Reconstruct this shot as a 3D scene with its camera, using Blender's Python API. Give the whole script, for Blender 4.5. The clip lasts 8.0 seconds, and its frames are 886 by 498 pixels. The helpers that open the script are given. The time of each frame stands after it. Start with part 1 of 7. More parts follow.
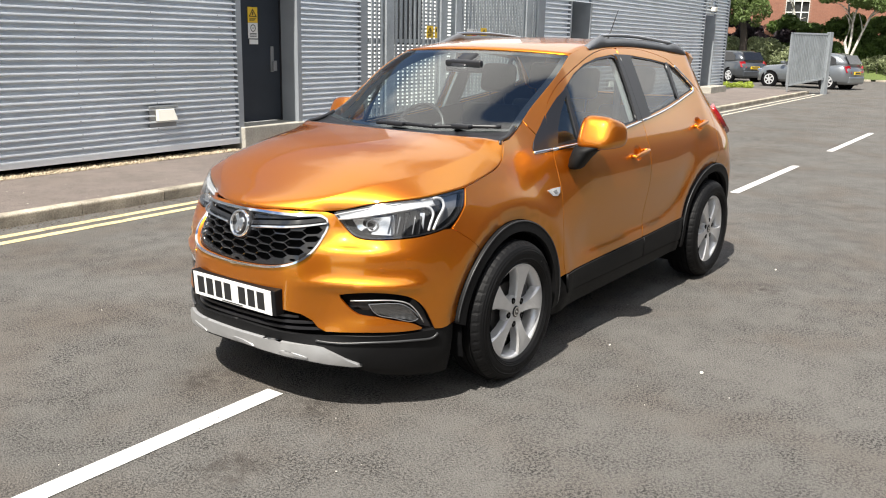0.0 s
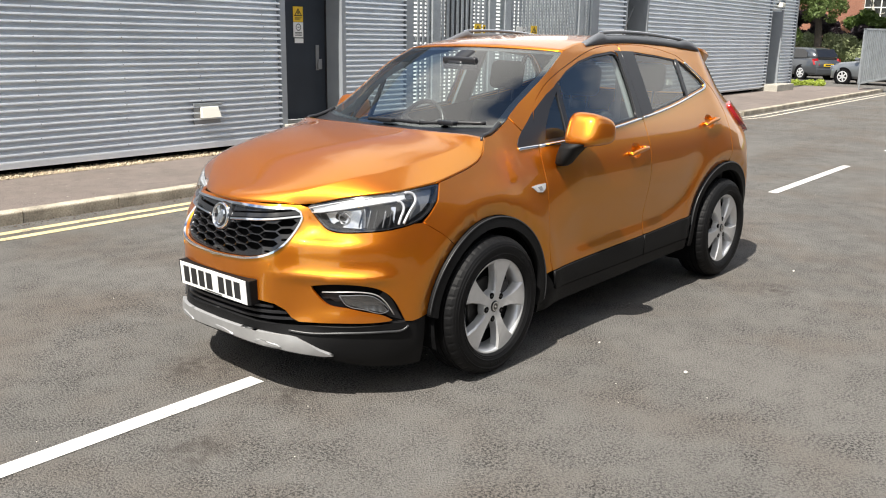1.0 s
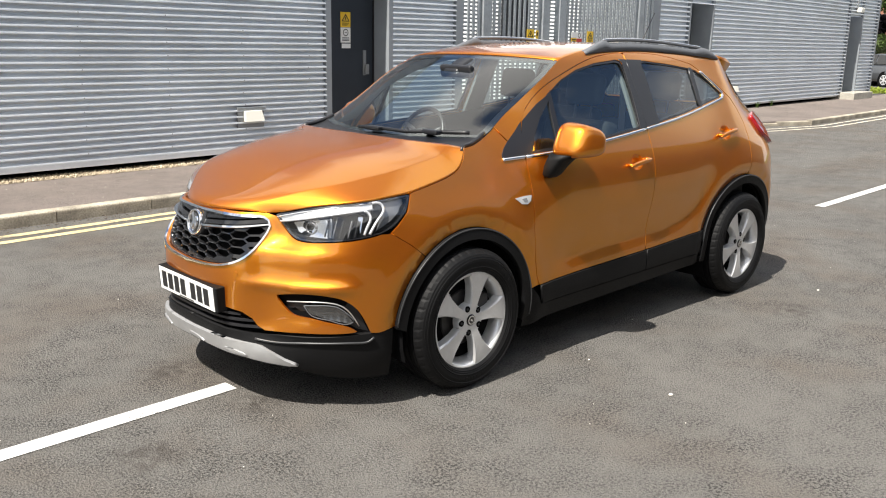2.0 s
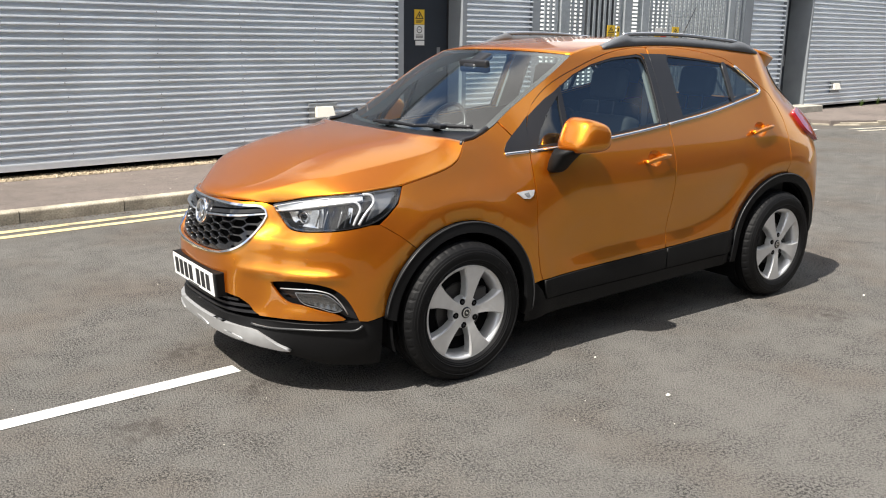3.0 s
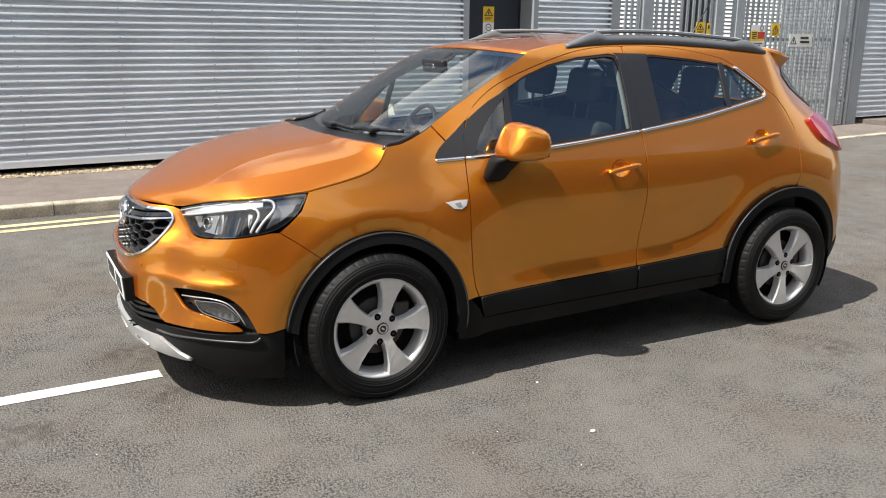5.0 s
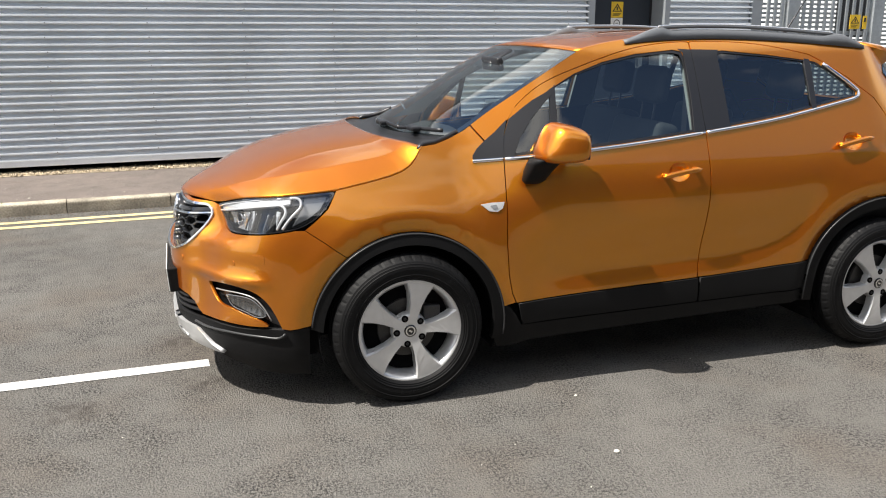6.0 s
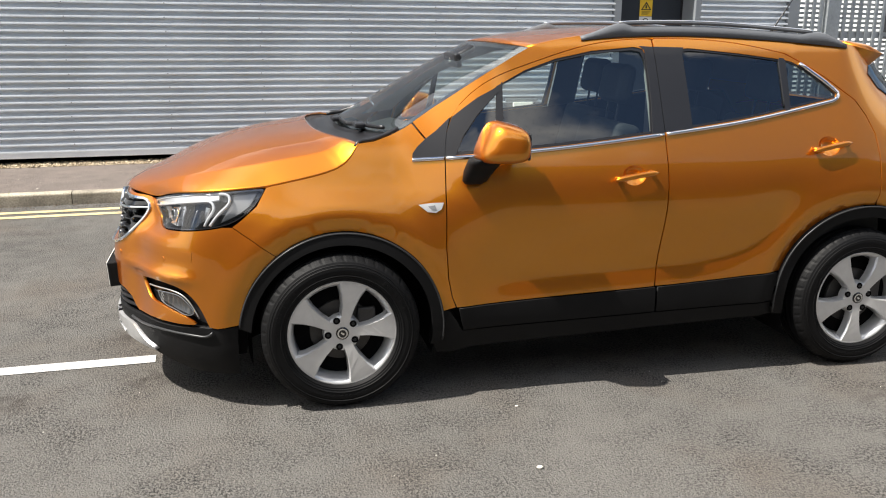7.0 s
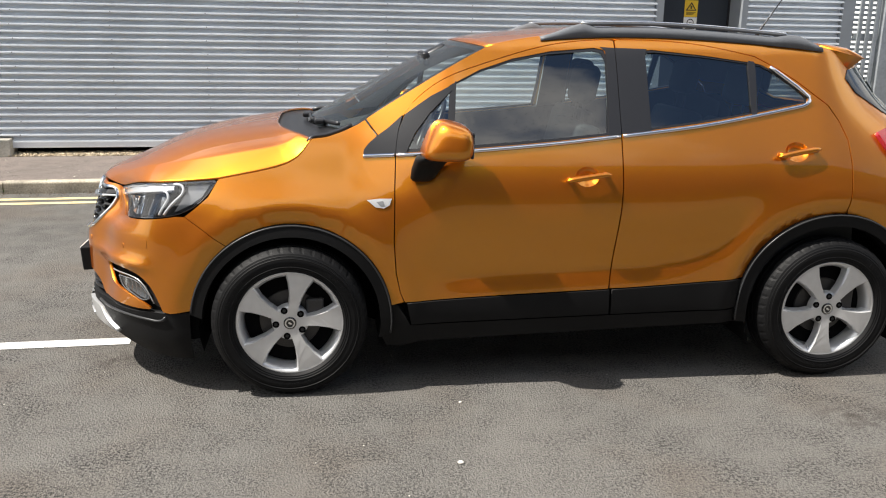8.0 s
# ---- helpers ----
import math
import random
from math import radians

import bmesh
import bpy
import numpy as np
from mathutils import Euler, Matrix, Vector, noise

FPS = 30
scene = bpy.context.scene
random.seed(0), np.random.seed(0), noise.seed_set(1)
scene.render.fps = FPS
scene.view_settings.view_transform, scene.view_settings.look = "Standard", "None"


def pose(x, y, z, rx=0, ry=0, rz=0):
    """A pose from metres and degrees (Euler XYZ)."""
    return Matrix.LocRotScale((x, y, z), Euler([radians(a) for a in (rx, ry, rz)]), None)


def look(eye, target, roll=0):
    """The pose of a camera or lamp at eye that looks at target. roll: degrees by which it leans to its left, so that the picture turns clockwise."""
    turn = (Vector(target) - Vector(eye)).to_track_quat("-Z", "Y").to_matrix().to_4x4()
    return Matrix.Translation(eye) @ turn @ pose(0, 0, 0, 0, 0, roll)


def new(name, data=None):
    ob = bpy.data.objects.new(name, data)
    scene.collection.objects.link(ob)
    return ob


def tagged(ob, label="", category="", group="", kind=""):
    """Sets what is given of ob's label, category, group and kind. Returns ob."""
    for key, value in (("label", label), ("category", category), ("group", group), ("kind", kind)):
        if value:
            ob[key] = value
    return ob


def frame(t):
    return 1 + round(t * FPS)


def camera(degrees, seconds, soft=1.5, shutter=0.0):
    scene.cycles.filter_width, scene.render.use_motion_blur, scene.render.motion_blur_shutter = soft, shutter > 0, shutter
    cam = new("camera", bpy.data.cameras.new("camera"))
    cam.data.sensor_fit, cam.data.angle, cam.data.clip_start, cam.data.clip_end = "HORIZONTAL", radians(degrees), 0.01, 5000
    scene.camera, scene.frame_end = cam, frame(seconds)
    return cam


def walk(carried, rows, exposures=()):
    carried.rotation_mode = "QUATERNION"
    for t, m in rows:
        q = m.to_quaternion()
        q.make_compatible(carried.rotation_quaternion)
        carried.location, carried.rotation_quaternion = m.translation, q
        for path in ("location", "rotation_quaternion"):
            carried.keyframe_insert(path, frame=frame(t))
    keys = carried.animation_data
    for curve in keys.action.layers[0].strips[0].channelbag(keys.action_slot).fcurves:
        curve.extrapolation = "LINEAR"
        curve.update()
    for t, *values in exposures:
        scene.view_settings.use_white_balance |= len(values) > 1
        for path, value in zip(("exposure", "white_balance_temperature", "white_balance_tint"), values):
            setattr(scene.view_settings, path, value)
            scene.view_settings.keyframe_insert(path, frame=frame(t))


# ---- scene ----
from mathutils.geometry import delaunay_2d_cdt

# ---------------------------------------------------------------- the walk
cam = camera(54.1, 8.0, soft=1.1)
PATH = [
    (0, (-4.699, -2.967, 1.613), (-3.142, -1.802, 1.144), 1.2),
    (0.5, (-4.612, -3.207, 1.621), (-3.102, -1.983, 1.15), 1.2),
    (1, (-4.47, -3.34, 1.615), (-3.016, -2.052, 1.14), 0.9),
    (1.5, (-4.272, -3.444, 1.642), (-2.856, -2.112, 1.17), 1.1),
    (3, (-3.73, -3.984, 1.634), (-2.577, -2.421, 1.157), 0.7),
    (3.5, (-3.515, -4.066, 1.657), (-2.384, -2.489, 1.174), 0.8),
    (4, (-3.285, -4.207, 1.648), (-2.2, -2.598, 1.165), 0.8),
    (4.2, (-3.181, -4.273, 1.659), (-2.157, -2.625, 1.174), 0.5),
    (5.3, (-2.616, -4.263, 1.642), (-1.799, -2.504, 1.152), 0.3),
    (5.5, (-2.517, -4.276, 1.641), (-1.792, -2.479, 1.147), -0.2),
    (6, (-2.204, -4.385, 1.648), (-1.638, -2.531, 1.155), -0.0),
    (6.5, (-1.943, -4.412, 1.627), (-1.454, -2.537, 1.132), 0.0),
    (7, (-1.659, -4.394, 1.629), (-1.22, -2.506, 1.133), 0.5),
    (7.5, (-1.369, -4.498, 1.635), (-0.997, -2.597, 1.137), 1.0),
    (8, (-1.114, -4.549, 1.641), (-0.847, -2.632, 1.139), 1.1),
]
walk(cam, [(t, look(eye, target, roll)) for t, eye, target, roll in PATH])

# ---------------------------------------------------------------- light
SUN_ELEVATION, SUN_TOWARDS = 57.0, (-0.9915, -0.13)
world = bpy.data.worlds.new("sky")
scene.world = world
world.use_nodes = True
_sky = world.node_tree.nodes.new("ShaderNodeTexSky")
_sky.sky_type, _sky.sun_disc = "NISHITA", False
_sky.sun_elevation = radians(SUN_ELEVATION)
_sky.sun_rotation = math.atan2(SUN_TOWARDS[0], SUN_TOWARDS[1])
_sky.air_density, _sky.dust_density, _sky.ozone_density = 1.0, 0.3, 1.6
_back = world.node_tree.nodes["Background"]
_n, _l = world.node_tree.nodes, world.node_tree.links
_cloud, _edge, _mix = _n.new("ShaderNodeTexNoise"), _n.new("ShaderNodeMapRange"), _n.new("ShaderNodeMix")
_cloud.inputs["Scale"].default_value, _cloud.inputs["Detail"].default_value, _cloud.inputs["Roughness"].default_value = 2.0, 7.0, 0.55
_edge.inputs[1].default_value, _edge.inputs[2].default_value = 0.455, 0.555
_mix.data_type = "RGBA"
_mix.inputs[7].default_value = (9.2, 9.0, 8.7, 1)
_drift = _n.new("ShaderNodeVectorMath")
_drift.inputs[1].default_value = (-4.7, -0.3, -3.3)
_l.new(_n.new("ShaderNodeTexCoord").outputs["Generated"], _drift.inputs[0])
_l.new(_drift.outputs[0], _cloud.inputs["Vector"])
_l.new(_cloud.outputs[0], _edge.inputs[0])
_l.new(_edge.outputs[0], _mix.inputs[0])
_l.new(_sky.outputs[0], _mix.inputs[6])
_l.new(_mix.outputs[2], _back.inputs[0])
_back.inputs[1].default_value = 0.085
_lamp = bpy.data.lights.new("sun", "SUN")
_lamp.energy, _lamp.angle, _lamp.color = 5.0, radians(0.55), (1.0, 0.95, 0.87)
sun = new("sun", _lamp)
_c = math.cos(radians(SUN_ELEVATION))
sun.matrix_world = look((SUN_TOWARDS[0] * _c * 60, SUN_TOWARDS[1] * _c * 60, 60 * math.sin(radians(SUN_ELEVATION))), (0, 0, 0))
scene.view_settings.exposure = 0.84


# ---------------------------------------------------------------- materials
def material(name, base, rough=0.5, metal=0.0, coat=0.0, grain=0.0, grain_scale=200.0, stain=0.0, stain_scale=3.0,
             bump=0.0, bump_scale=200.0, vary=0.0, vary_island=0.0, emit=0.0, ior=1.5, spec=0.5, coords="Object"):
    """A surface of that base colour with fine grain, broad stains, relief and a change of tone from object to object."""
    m = bpy.data.materials.new(name)
    m.use_nodes = True
    t = m.node_tree
    n, l = t.nodes, t.links
    b = n["Principled BSDF"]
    b.inputs["Base Color"].default_value = (*base, 1)
    b.inputs["Roughness"].default_value, b.inputs["Metallic"].default_value = rough, metal
    b.inputs["IOR"].default_value, b.inputs["Specular IOR Level"].default_value = ior, spec
    b.inputs["Coat Weight"].default_value, b.inputs["Coat Roughness"].default_value = coat, 0.02
    if emit:
        b.inputs["Emission Color"].default_value, b.inputs["Emission Strength"].default_value = (*base, 1), emit
    place = n.new("ShaderNodeTexCoord").outputs[coords] if coords != "World" else n.new("ShaderNodeNewGeometry").outputs["Position"]
    value = None

    def times(a, socket, low, high):
        r = n.new("ShaderNodeMapRange")
        l.new(socket, r.inputs[0])
        r.inputs[1].default_value, r.inputs[2].default_value = low, high
        r.inputs[3].default_value, r.inputs[4].default_value = 1 - a, 1 + a
        return r.outputs[0]

    def product(a, c):
        if a is None:
            return c
        x = n.new("ShaderNodeMath")
        x.operation = "MULTIPLY"
        l.new(a, x.inputs[0]), l.new(c, x.inputs[1])
        return x.outputs[0]

    def noisy(scale, detail=4.0):
        x = n.new("ShaderNodeTexNoise")
        x.inputs["Scale"].default_value, x.inputs["Detail"].default_value = scale, detail
        l.new(place, x.inputs["Vector"])
        return x.outputs[0]

    if grain:
        value = product(value, times(grain, noisy(grain_scale), 0.25, 0.75))
    if stain:
        value = product(value, times(stain, noisy(stain_scale, 6.0), 0.3, 0.7))
    if vary:
        value = product(value, times(vary, n.new("ShaderNodeObjectInfo").outputs["Random"], 0, 1))
    if vary_island:
        value = product(value, times(vary_island, n.new("ShaderNodeNewGeometry").outputs["Random Per Island"], 0, 1))
    if value is not None:
        mix = n.new("ShaderNodeMix")
        mix.data_type, mix.blend_type = "RGBA", "MULTIPLY"
        mix.inputs[0].default_value = 1
        mix.inputs[6].default_value = (*base, 1)
        l.new(value, mix.inputs[7])
        l.new(mix.outputs[2], b.inputs["Base Color"])
    if bump:
        x = n.new("ShaderNodeBump")
        x.inputs["Strength"].default_value, x.inputs["Distance"].default_value = 1.0, bump
        l.new(noisy(bump_scale), x.inputs["Height"])
        l.new(x.outputs[0], b.inputs["Normal"])
    return m


def glass(name, tint, rough=0.0, least=0.055):
    m = bpy.data.materials.new(name)
    m.use_nodes = True
    n, l = m.node_tree.nodes, m.node_tree.links
    n.remove(n["Principled BSDF"])
    mix, clear, gloss, face = n.new("ShaderNodeMixShader"), n.new("ShaderNodeBsdfTransparent"), n.new("ShaderNodeBsdfGlossy"), n.new("ShaderNodeLayerWeight")
    clear.inputs[0].default_value = (*tint, 1)
    gloss.inputs[1].default_value = rough
    power, two = n.new("ShaderNodeMath"), n.new("ShaderNodeMapRange")
    power.operation = "POWER"
    power.inputs[1].default_value = 4.0
    two.inputs[3].default_value, two.inputs[4].default_value = least, 1.0
    l.new(face.outputs["Facing"], power.inputs[0])
    l.new(power.outputs[0], two.inputs[0])
    l.new(two.outputs[0], mix.inputs[0]), l.new(clear.outputs[0], mix.inputs[1]), l.new(gloss.outputs[0], mix.inputs[2])
    l.new(mix.outputs[0], n["Material Output"].inputs[0])
    return m


def car_paint(name, deep, lit):
    """Metallic paint: fine bright flakes in a deep tint, both under one clear coat."""
    m = material(name, deep, rough=0.48, metal=0.7, coat=1.0)
    n, l = m.node_tree.nodes, m.node_tree.links
    body, flake = n["Principled BSDF"], n.new("ShaderNodeBsdfPrincipled")
    for b in (body, flake):
        b.inputs["Coat Weight"].default_value, b.inputs["Coat Roughness"].default_value, b.inputs["Coat IOR"].default_value = 1.0, 0.012, 1.55
    flake.inputs["Metallic"].default_value, flake.inputs["Roughness"].default_value = 1.0, 0.28
    cells, tone, both_ = n.new("ShaderNodeTexVoronoi"), n.new("ShaderNodeMix"), n.new("ShaderNodeMixShader")
    cells.inputs["Scale"].default_value = 900
    l.new(n.new("ShaderNodeTexCoord").outputs["Object"], cells.inputs["Vector"])
    tone.data_type = "RGBA"
    tone.inputs[6].default_value, tone.inputs[7].default_value = (*[0.8 * c for c in lit], 1), (*lit, 1)
    l.new(cells.outputs["Color"], tone.inputs[0])
    l.new(tone.outputs[2], flake.inputs["Base Color"])
    both_.inputs[0].default_value = 0.36
    l.new(body.outputs[0], both_.inputs[1]), l.new(flake.outputs[0], both_.inputs[2])
    l.new(both_.outputs[0], n["Material Output"].inputs[0])
    return m


ORANGE = car_paint("orange_paint", (0.46, 0.086, 0.0006), (1.0, 0.57, 0.010))
BLACK_TRIM = material("black_grained_plastic", (0.0055, 0.0055, 0.006), rough=0.55, spec=0.2, grain=0.2, grain_scale=400, stain=0.12, stain_scale=6, bump=0.0006, bump_scale=700)
GLOSS_BLACK = material("gloss_black", (0.012, 0.012, 0.013), rough=0.12, coat=0.6)
# paler than the trim itself: the light along its edges is in this colour
EDGE_SHEEN = material("satin_edge_sheen", (0.034, 0.035, 0.037), rough=0.36, spec=0.5)
SATIN_BLACK = material("satin_black", (0.014, 0.014, 0.016), rough=0.35)
GREY_RAIL = material("grey_rail_plastic", (0.115, 0.122, 0.134), rough=0.5, grain=0.1, bump=0.0004, bump_scale=600)
CHROME = material("chrome", (0.86, 0.87, 0.88), rough=0.08, metal=1.0)
SATIN_SILVER = material("satin_silver", (0.72, 0.72, 0.72), rough=0.32, metal=0.5, coat=0.3, stain=0.05, stain_scale=20)
SKID = material("skid_silver", (0.42, 0.42, 0.42), rough=0.35, metal=0.5, stain=0.06, stain_scale=20)
LAMP_SHELL = material("lamp_shell_grey", (0.26, 0.265, 0.275), rough=0.25, metal=0.6, coat=0.5)
LAMP_GUIDE = material("lamp_guide", (0.54, 0.55, 0.57), rough=0.25, metal=0.2, coat=0.6)
LAMP_SILVER = material("lamp_band_silver", (0.78, 0.79, 0.80), rough=0.30, metal=0.6)
LAMP_MIRROR = material("lamp_reflector_chrome", (0.80, 0.81, 0.82), rough=0.16, metal=0.9)
FOG_MIRROR = material("fog_reflector_chrome", (0.17, 0.17, 0.17), rough=0.26, metal=0.85)
RUBBER = material("tyre_rubber", (0.0048, 0.0048, 0.0053), rough=0.6, spec=0.22, grain=0.2, grain_scale=300, stain=0.25, stain_scale=9, bump=0.0006, bump_scale=300)
DISC_STEEL = material("dull_disc_steel", (0.075, 0.072, 0.07), rough=0.5, metal=0.6, grain=0.2)
# near-black that paints the shade in cavities, gaps and under the cars
DARK = material("cavity_shade", (0.004, 0.004, 0.0045), rough=0.9, spec=0.1)
CABIN = material("dark_cabin_cloth", (0.015, 0.0175, 0.0185), rough=0.8, grain=0.25, grain_scale=500)
LINING = material("grey_lining", (0.20, 0.21, 0.20), rough=0.9, grain=0.06)
GLASS = glass("window_glass", (0.87, 0.945, 0.945), least=0.14)
DARK_GLASS = glass("privacy_glass", (0.74, 0.83, 0.84), least=0.14)
REAR_GLASS = glass("rear_screen_glass", (0.30, 0.33, 0.33), least=0.045)
SCREEN_GLASS = glass("windscreen_glass", (0.90, 0.96, 0.94), least=0.13)
LAMP_GLASS = glass("lamp_glass", (0.94, 0.95, 0.96), least=0.10)
RED_LENS = material("red_lens", (0.32, 0.008, 0.014), rough=0.1, coat=0.8)
WHITE_PLATE = material("white_plate", (0.82, 0.82, 0.80), rough=0.35)
INK = material("black_ink", (0.015, 0.015, 0.016), rough=0.5)


# ---------------------------------------------------------------- building blocks
def spline(xs, ys):
    """A natural cubic spline through (xs, ys), as a function of arrays; straight beyond its ends."""
    xs, ys = np.array(xs, float), np.array(ys, float)
    n, h = len(xs), np.diff(xs)
    a, b = np.eye(n), np.zeros(n)
    for i in range(1, n - 1):
        a[i, i - 1:i + 2] = h[i - 1], 2 * (h[i - 1] + h[i]), h[i]
        b[i] = 6 * ((ys[i + 1] - ys[i]) / h[i] - (ys[i] - ys[i - 1]) / h[i - 1])
    m = np.linalg.solve(a, b)

    def at(x):
        x = np.asarray(x, float)
        i = np.clip(np.searchsorted(xs, x) - 1, 0, n - 2)
        u = np.clip(x, xs[0], xs[-1]) - xs[i]
        v = h[i] - u
        y = (m[i] * v**3 + m[i + 1] * u**3) / (6 * h[i]) + (ys[i] / h[i] - m[i] * h[i] / 6) * v + (ys[i + 1] / h[i] - m[i + 1] * h[i] / 6) * u
        s0 = (ys[1] - ys[0]) / h[0] - h[0] * m[1] / 6
        s1 = (ys[-1] - ys[-2]) / h[-1] + h[-1] * m[-2] / 6
        return y + np.where(x < xs[0], (x - xs[0]) * s0, 0) + np.where(x > xs[-1], (x - xs[-1]) * s1, 0)
    return at


def ramp(x, a, b):
    u = np.clip((np.asarray(x, float) - a) / (b - a), 0, 1)
    return u * u * (3 - 2 * u)


# The plan of the car's flank, from the middle of its nose round to the middle of its tail
PLAN_X = (-2.29, -2.278, -2.23, -2.13, -2.0, -1.85, -1.68, -1.45, -1.1, -0.75, -0.3, 0.2, 0.7, 1.05, 1.3, 1.55, 1.75, 1.9, 1.98, 2.0)
PLAN_Y = (0, 0.2, 0.38, 0.53, 0.665, 0.765, 0.823, 0.846, 0.846, 0.838, 0.842, 0.847, 0.846, 0.85, 0.86, 0.85, 0.795, 0.66, 0.42, 0)
_k = np.r_[0, np.cumsum(np.hypot(np.diff(PLAN_X), np.diff(PLAN_Y)))]
_k += -0.3 - _k[10]
NOSE, TAIL = float(_k[0]), float(_k[-1])
plan_x = spline(np.r_[2 * _k[0] - _k[2:0:-1], _k, 2 * _k[-1] - _k[-2:-4:-1]], [*PLAN_X[2:0:-1], *PLAN_X, *PLAN_X[-2:-4:-1]])
plan_y = spline(np.r_[2 * _k[0] - _k[2:0:-1], _k, 2 * _k[-1] - _k[-2:-4:-1]], [*[-v for v in PLAN_Y[2:0:-1]], *PLAN_Y, *[-v for v in PLAN_Y[-2:-4:-1]]])
# How far each height stands in from that plan, at the nose, the wings, the doors and the tail
nose_in = spline((0.10, 0.17, 0.25, 0.36, 0.5, 0.62, 0.70, 0.80, 0.89, 1.0), (0.16, 0.06, 0.02, 0.004, 0, 0, 0.012, 0.05, 0.11, 0.21))
wing_in = spline((0.15, 0.25, 0.4, 0.7, 0.82, 0.9, 0.97, 1.06, 1.14, 1.2), (0.05, 0.012, 0, 0.008, 0.029, 0.056, 0.092, 0.133, 0.173, 0.21))
door_in = spline((0.15, 0.25, 0.36, 0.45, 0.6, 0.83, 0.93, 1.0, 1.1, 1.2, 1.3, 1.4, 1.5, 1.56, 1.62), (0.07, 0.035, 0.012, 0.01, 0.012, 0, 0.007, 0.022, 0.058, 0.101, 0.147, 0.193, 0.242, 0.276, 0.328))
tail_in = spline((0.2, 0.35, 0.5, 0.75, 0.95, 1.05, 1.15, 1.3, 1.5, 1.6), (0.09, 0.02, 0, 0, 0.03, 0.075, 0.145, 0.295, 0.50, 0.59))


def flank(p, z, out=0.0):
    """The body's skin on the +y side: p runs along the plan (as x does beside the doors), z is the height; out lies outside it."""
    p, z = np.asarray(p, float), np.asarray(z, float)
    x, y = plan_x(p), plan_y(p)
    dx, dy = plan_x(p + 1e-3) - x, plan_y(p + 1e-3) - y
    n = np.hypot(dx, dy)
    nx, ny = -dy / n, dx / n
    a, b, c = 1 - ramp(p, -2.35, -1.75), 1 - ramp(p, -1.05, -0.5), ramp(p, 1.18, 1.80)
    o = a * nose_in(z) + (1 - a) * (b * wing_in(z) + (1 - b) * ((1 - c) * door_in(z) + c * tail_in(z)))
    # the folded lip over each wheel, and the blade that sweeps up over the lower rear door
    for cx, cz, r in ((-1.268, 0.338, 0.448), (1.2775, 0.350, 0.462)):
        d = np.hypot(p - cx, z - cz) - r
        o = o + 0.015 * (1 - ramp(d, 0.0, 0.058)) - 0.006 * np.exp(-((d - 0.085) / 0.05) ** 2)
    ledge = ramp(p, -2.50, -2.22) * (1 - ramp(p, -2.0, -1.84))
    o = o + ledge * (0.005 * np.exp(-(((z - 0.650) / 0.045) ** 2)) - 0.020 * np.exp(-(((z - 0.588) / 0.028) ** 2)))
    o = o - 0.012 * ramp(p, -2.42, -2.12) * (1 - ramp(p, -1.98, -1.86)) * (1 - ramp(z, 0.385, 0.470)) * ramp(z, 0.340, 0.380)
    # the nose is drawn in beside the grille, most of all on the shelf under each lamp
    o = o + 0.045 * np.exp(-(((p + 2.31) / 0.15) ** 2)) * ramp(z, 0.25, 0.42) + 0.012 * np.exp(-(((p + 2.75) / 0.25) ** 2)) * (1 - ramp(z, 0.70, 0.80))
    o = o + 0.044 * np.exp(-(((p + 2.20) / 0.15) ** 2)) * ramp(z, 0.715, 0.785) * (1 - ramp(z, 0.80, 0.90)) - 0.010 * np.exp(-(((p + 1.90) / 0.12) ** 2))
    d = z - (0.545 + 0.05 * (p + 0.3) + 0.79 * np.clip(p - 0.25, 0, None) ** 3)
    o = o + 0.014 * np.where(d > 0, np.exp(-((d / 0.16) ** 2)), np.exp(-((d / 0.06) ** 2))) * ramp(p, -0.72, -0.45) * (1 - ramp(p, 0.75, 1.0))
    return np.stack([x + nx * (out - o), y + ny * (out - o), z + 0 * x], -1)


def mesh_object(name, verts, faces, mat=None, normals=None, smooth=False):
    me = bpy.data.meshes.new(name)
    me.from_pydata([tuple(map(float, v)) for v in verts], [], [tuple(map(int, f)) for f in faces])
    if mat:
        me.materials.append(mat)
    if smooth or normals is not None:
        me.shade_smooth()
    if normals is not None:
        me.normals_split_custom_set_from_vertices([tuple(map(float, v)) for v in normals])
    return new(name, me)


def child(ob, parent, label=""):
    ob.parent = parent
    return tagged(ob, label) if label else ob


def part(name, bm, mat, parent=None, label="", smooth=False, bevel=0.0):
    """One mesh from a bmesh, under a thing or a part."""
    if bevel:
        bmesh.ops.bevel(bm, geom=[e for e in bm.edges if len(e.link_faces) == 2 and e.calc_face_angle(0) > 0.5], offset=bevel, segments=2, affect="EDGES", profile=0.5)
    me = bpy.data.meshes.new(name)
    bm.to_mesh(me)
    bm.free()
    me.materials.append(mat)
    if smooth:
        for f in me.polygons:
            f.use_smooth = True
    ob = new(name, me)
    if parent is not None:
        ob.parent = parent
    return tagged(ob, label) if label else ob


def thing(name, label, category, group="", kind="", m=None):
    ob = new(name)
    ob.empty_display_size = 0.1
    if m is not None:
        ob.matrix_world = m
    return tagged(ob, label, category, group, kind)


def box(bm, x0, x1, y0, y1, z0, z1, m=None):
    got = bmesh.ops.create_cube(bm, size=1.0)["verts"]
    for v in got:
        v.co = Vector(((x0 + x1) / 2 + v.co.x * (x1 - x0), (y0 + y1) / 2 + v.co.y * (y1 - y0), (z0 + z1) / 2 + v.co.z * (z1 - z0)))
        if m is not None:
            v.co = m @ v.co
    return got


def box_bm(*a, m=None):
    bm = bmesh.new()
    box(bm, *a, m=m)
    return bm


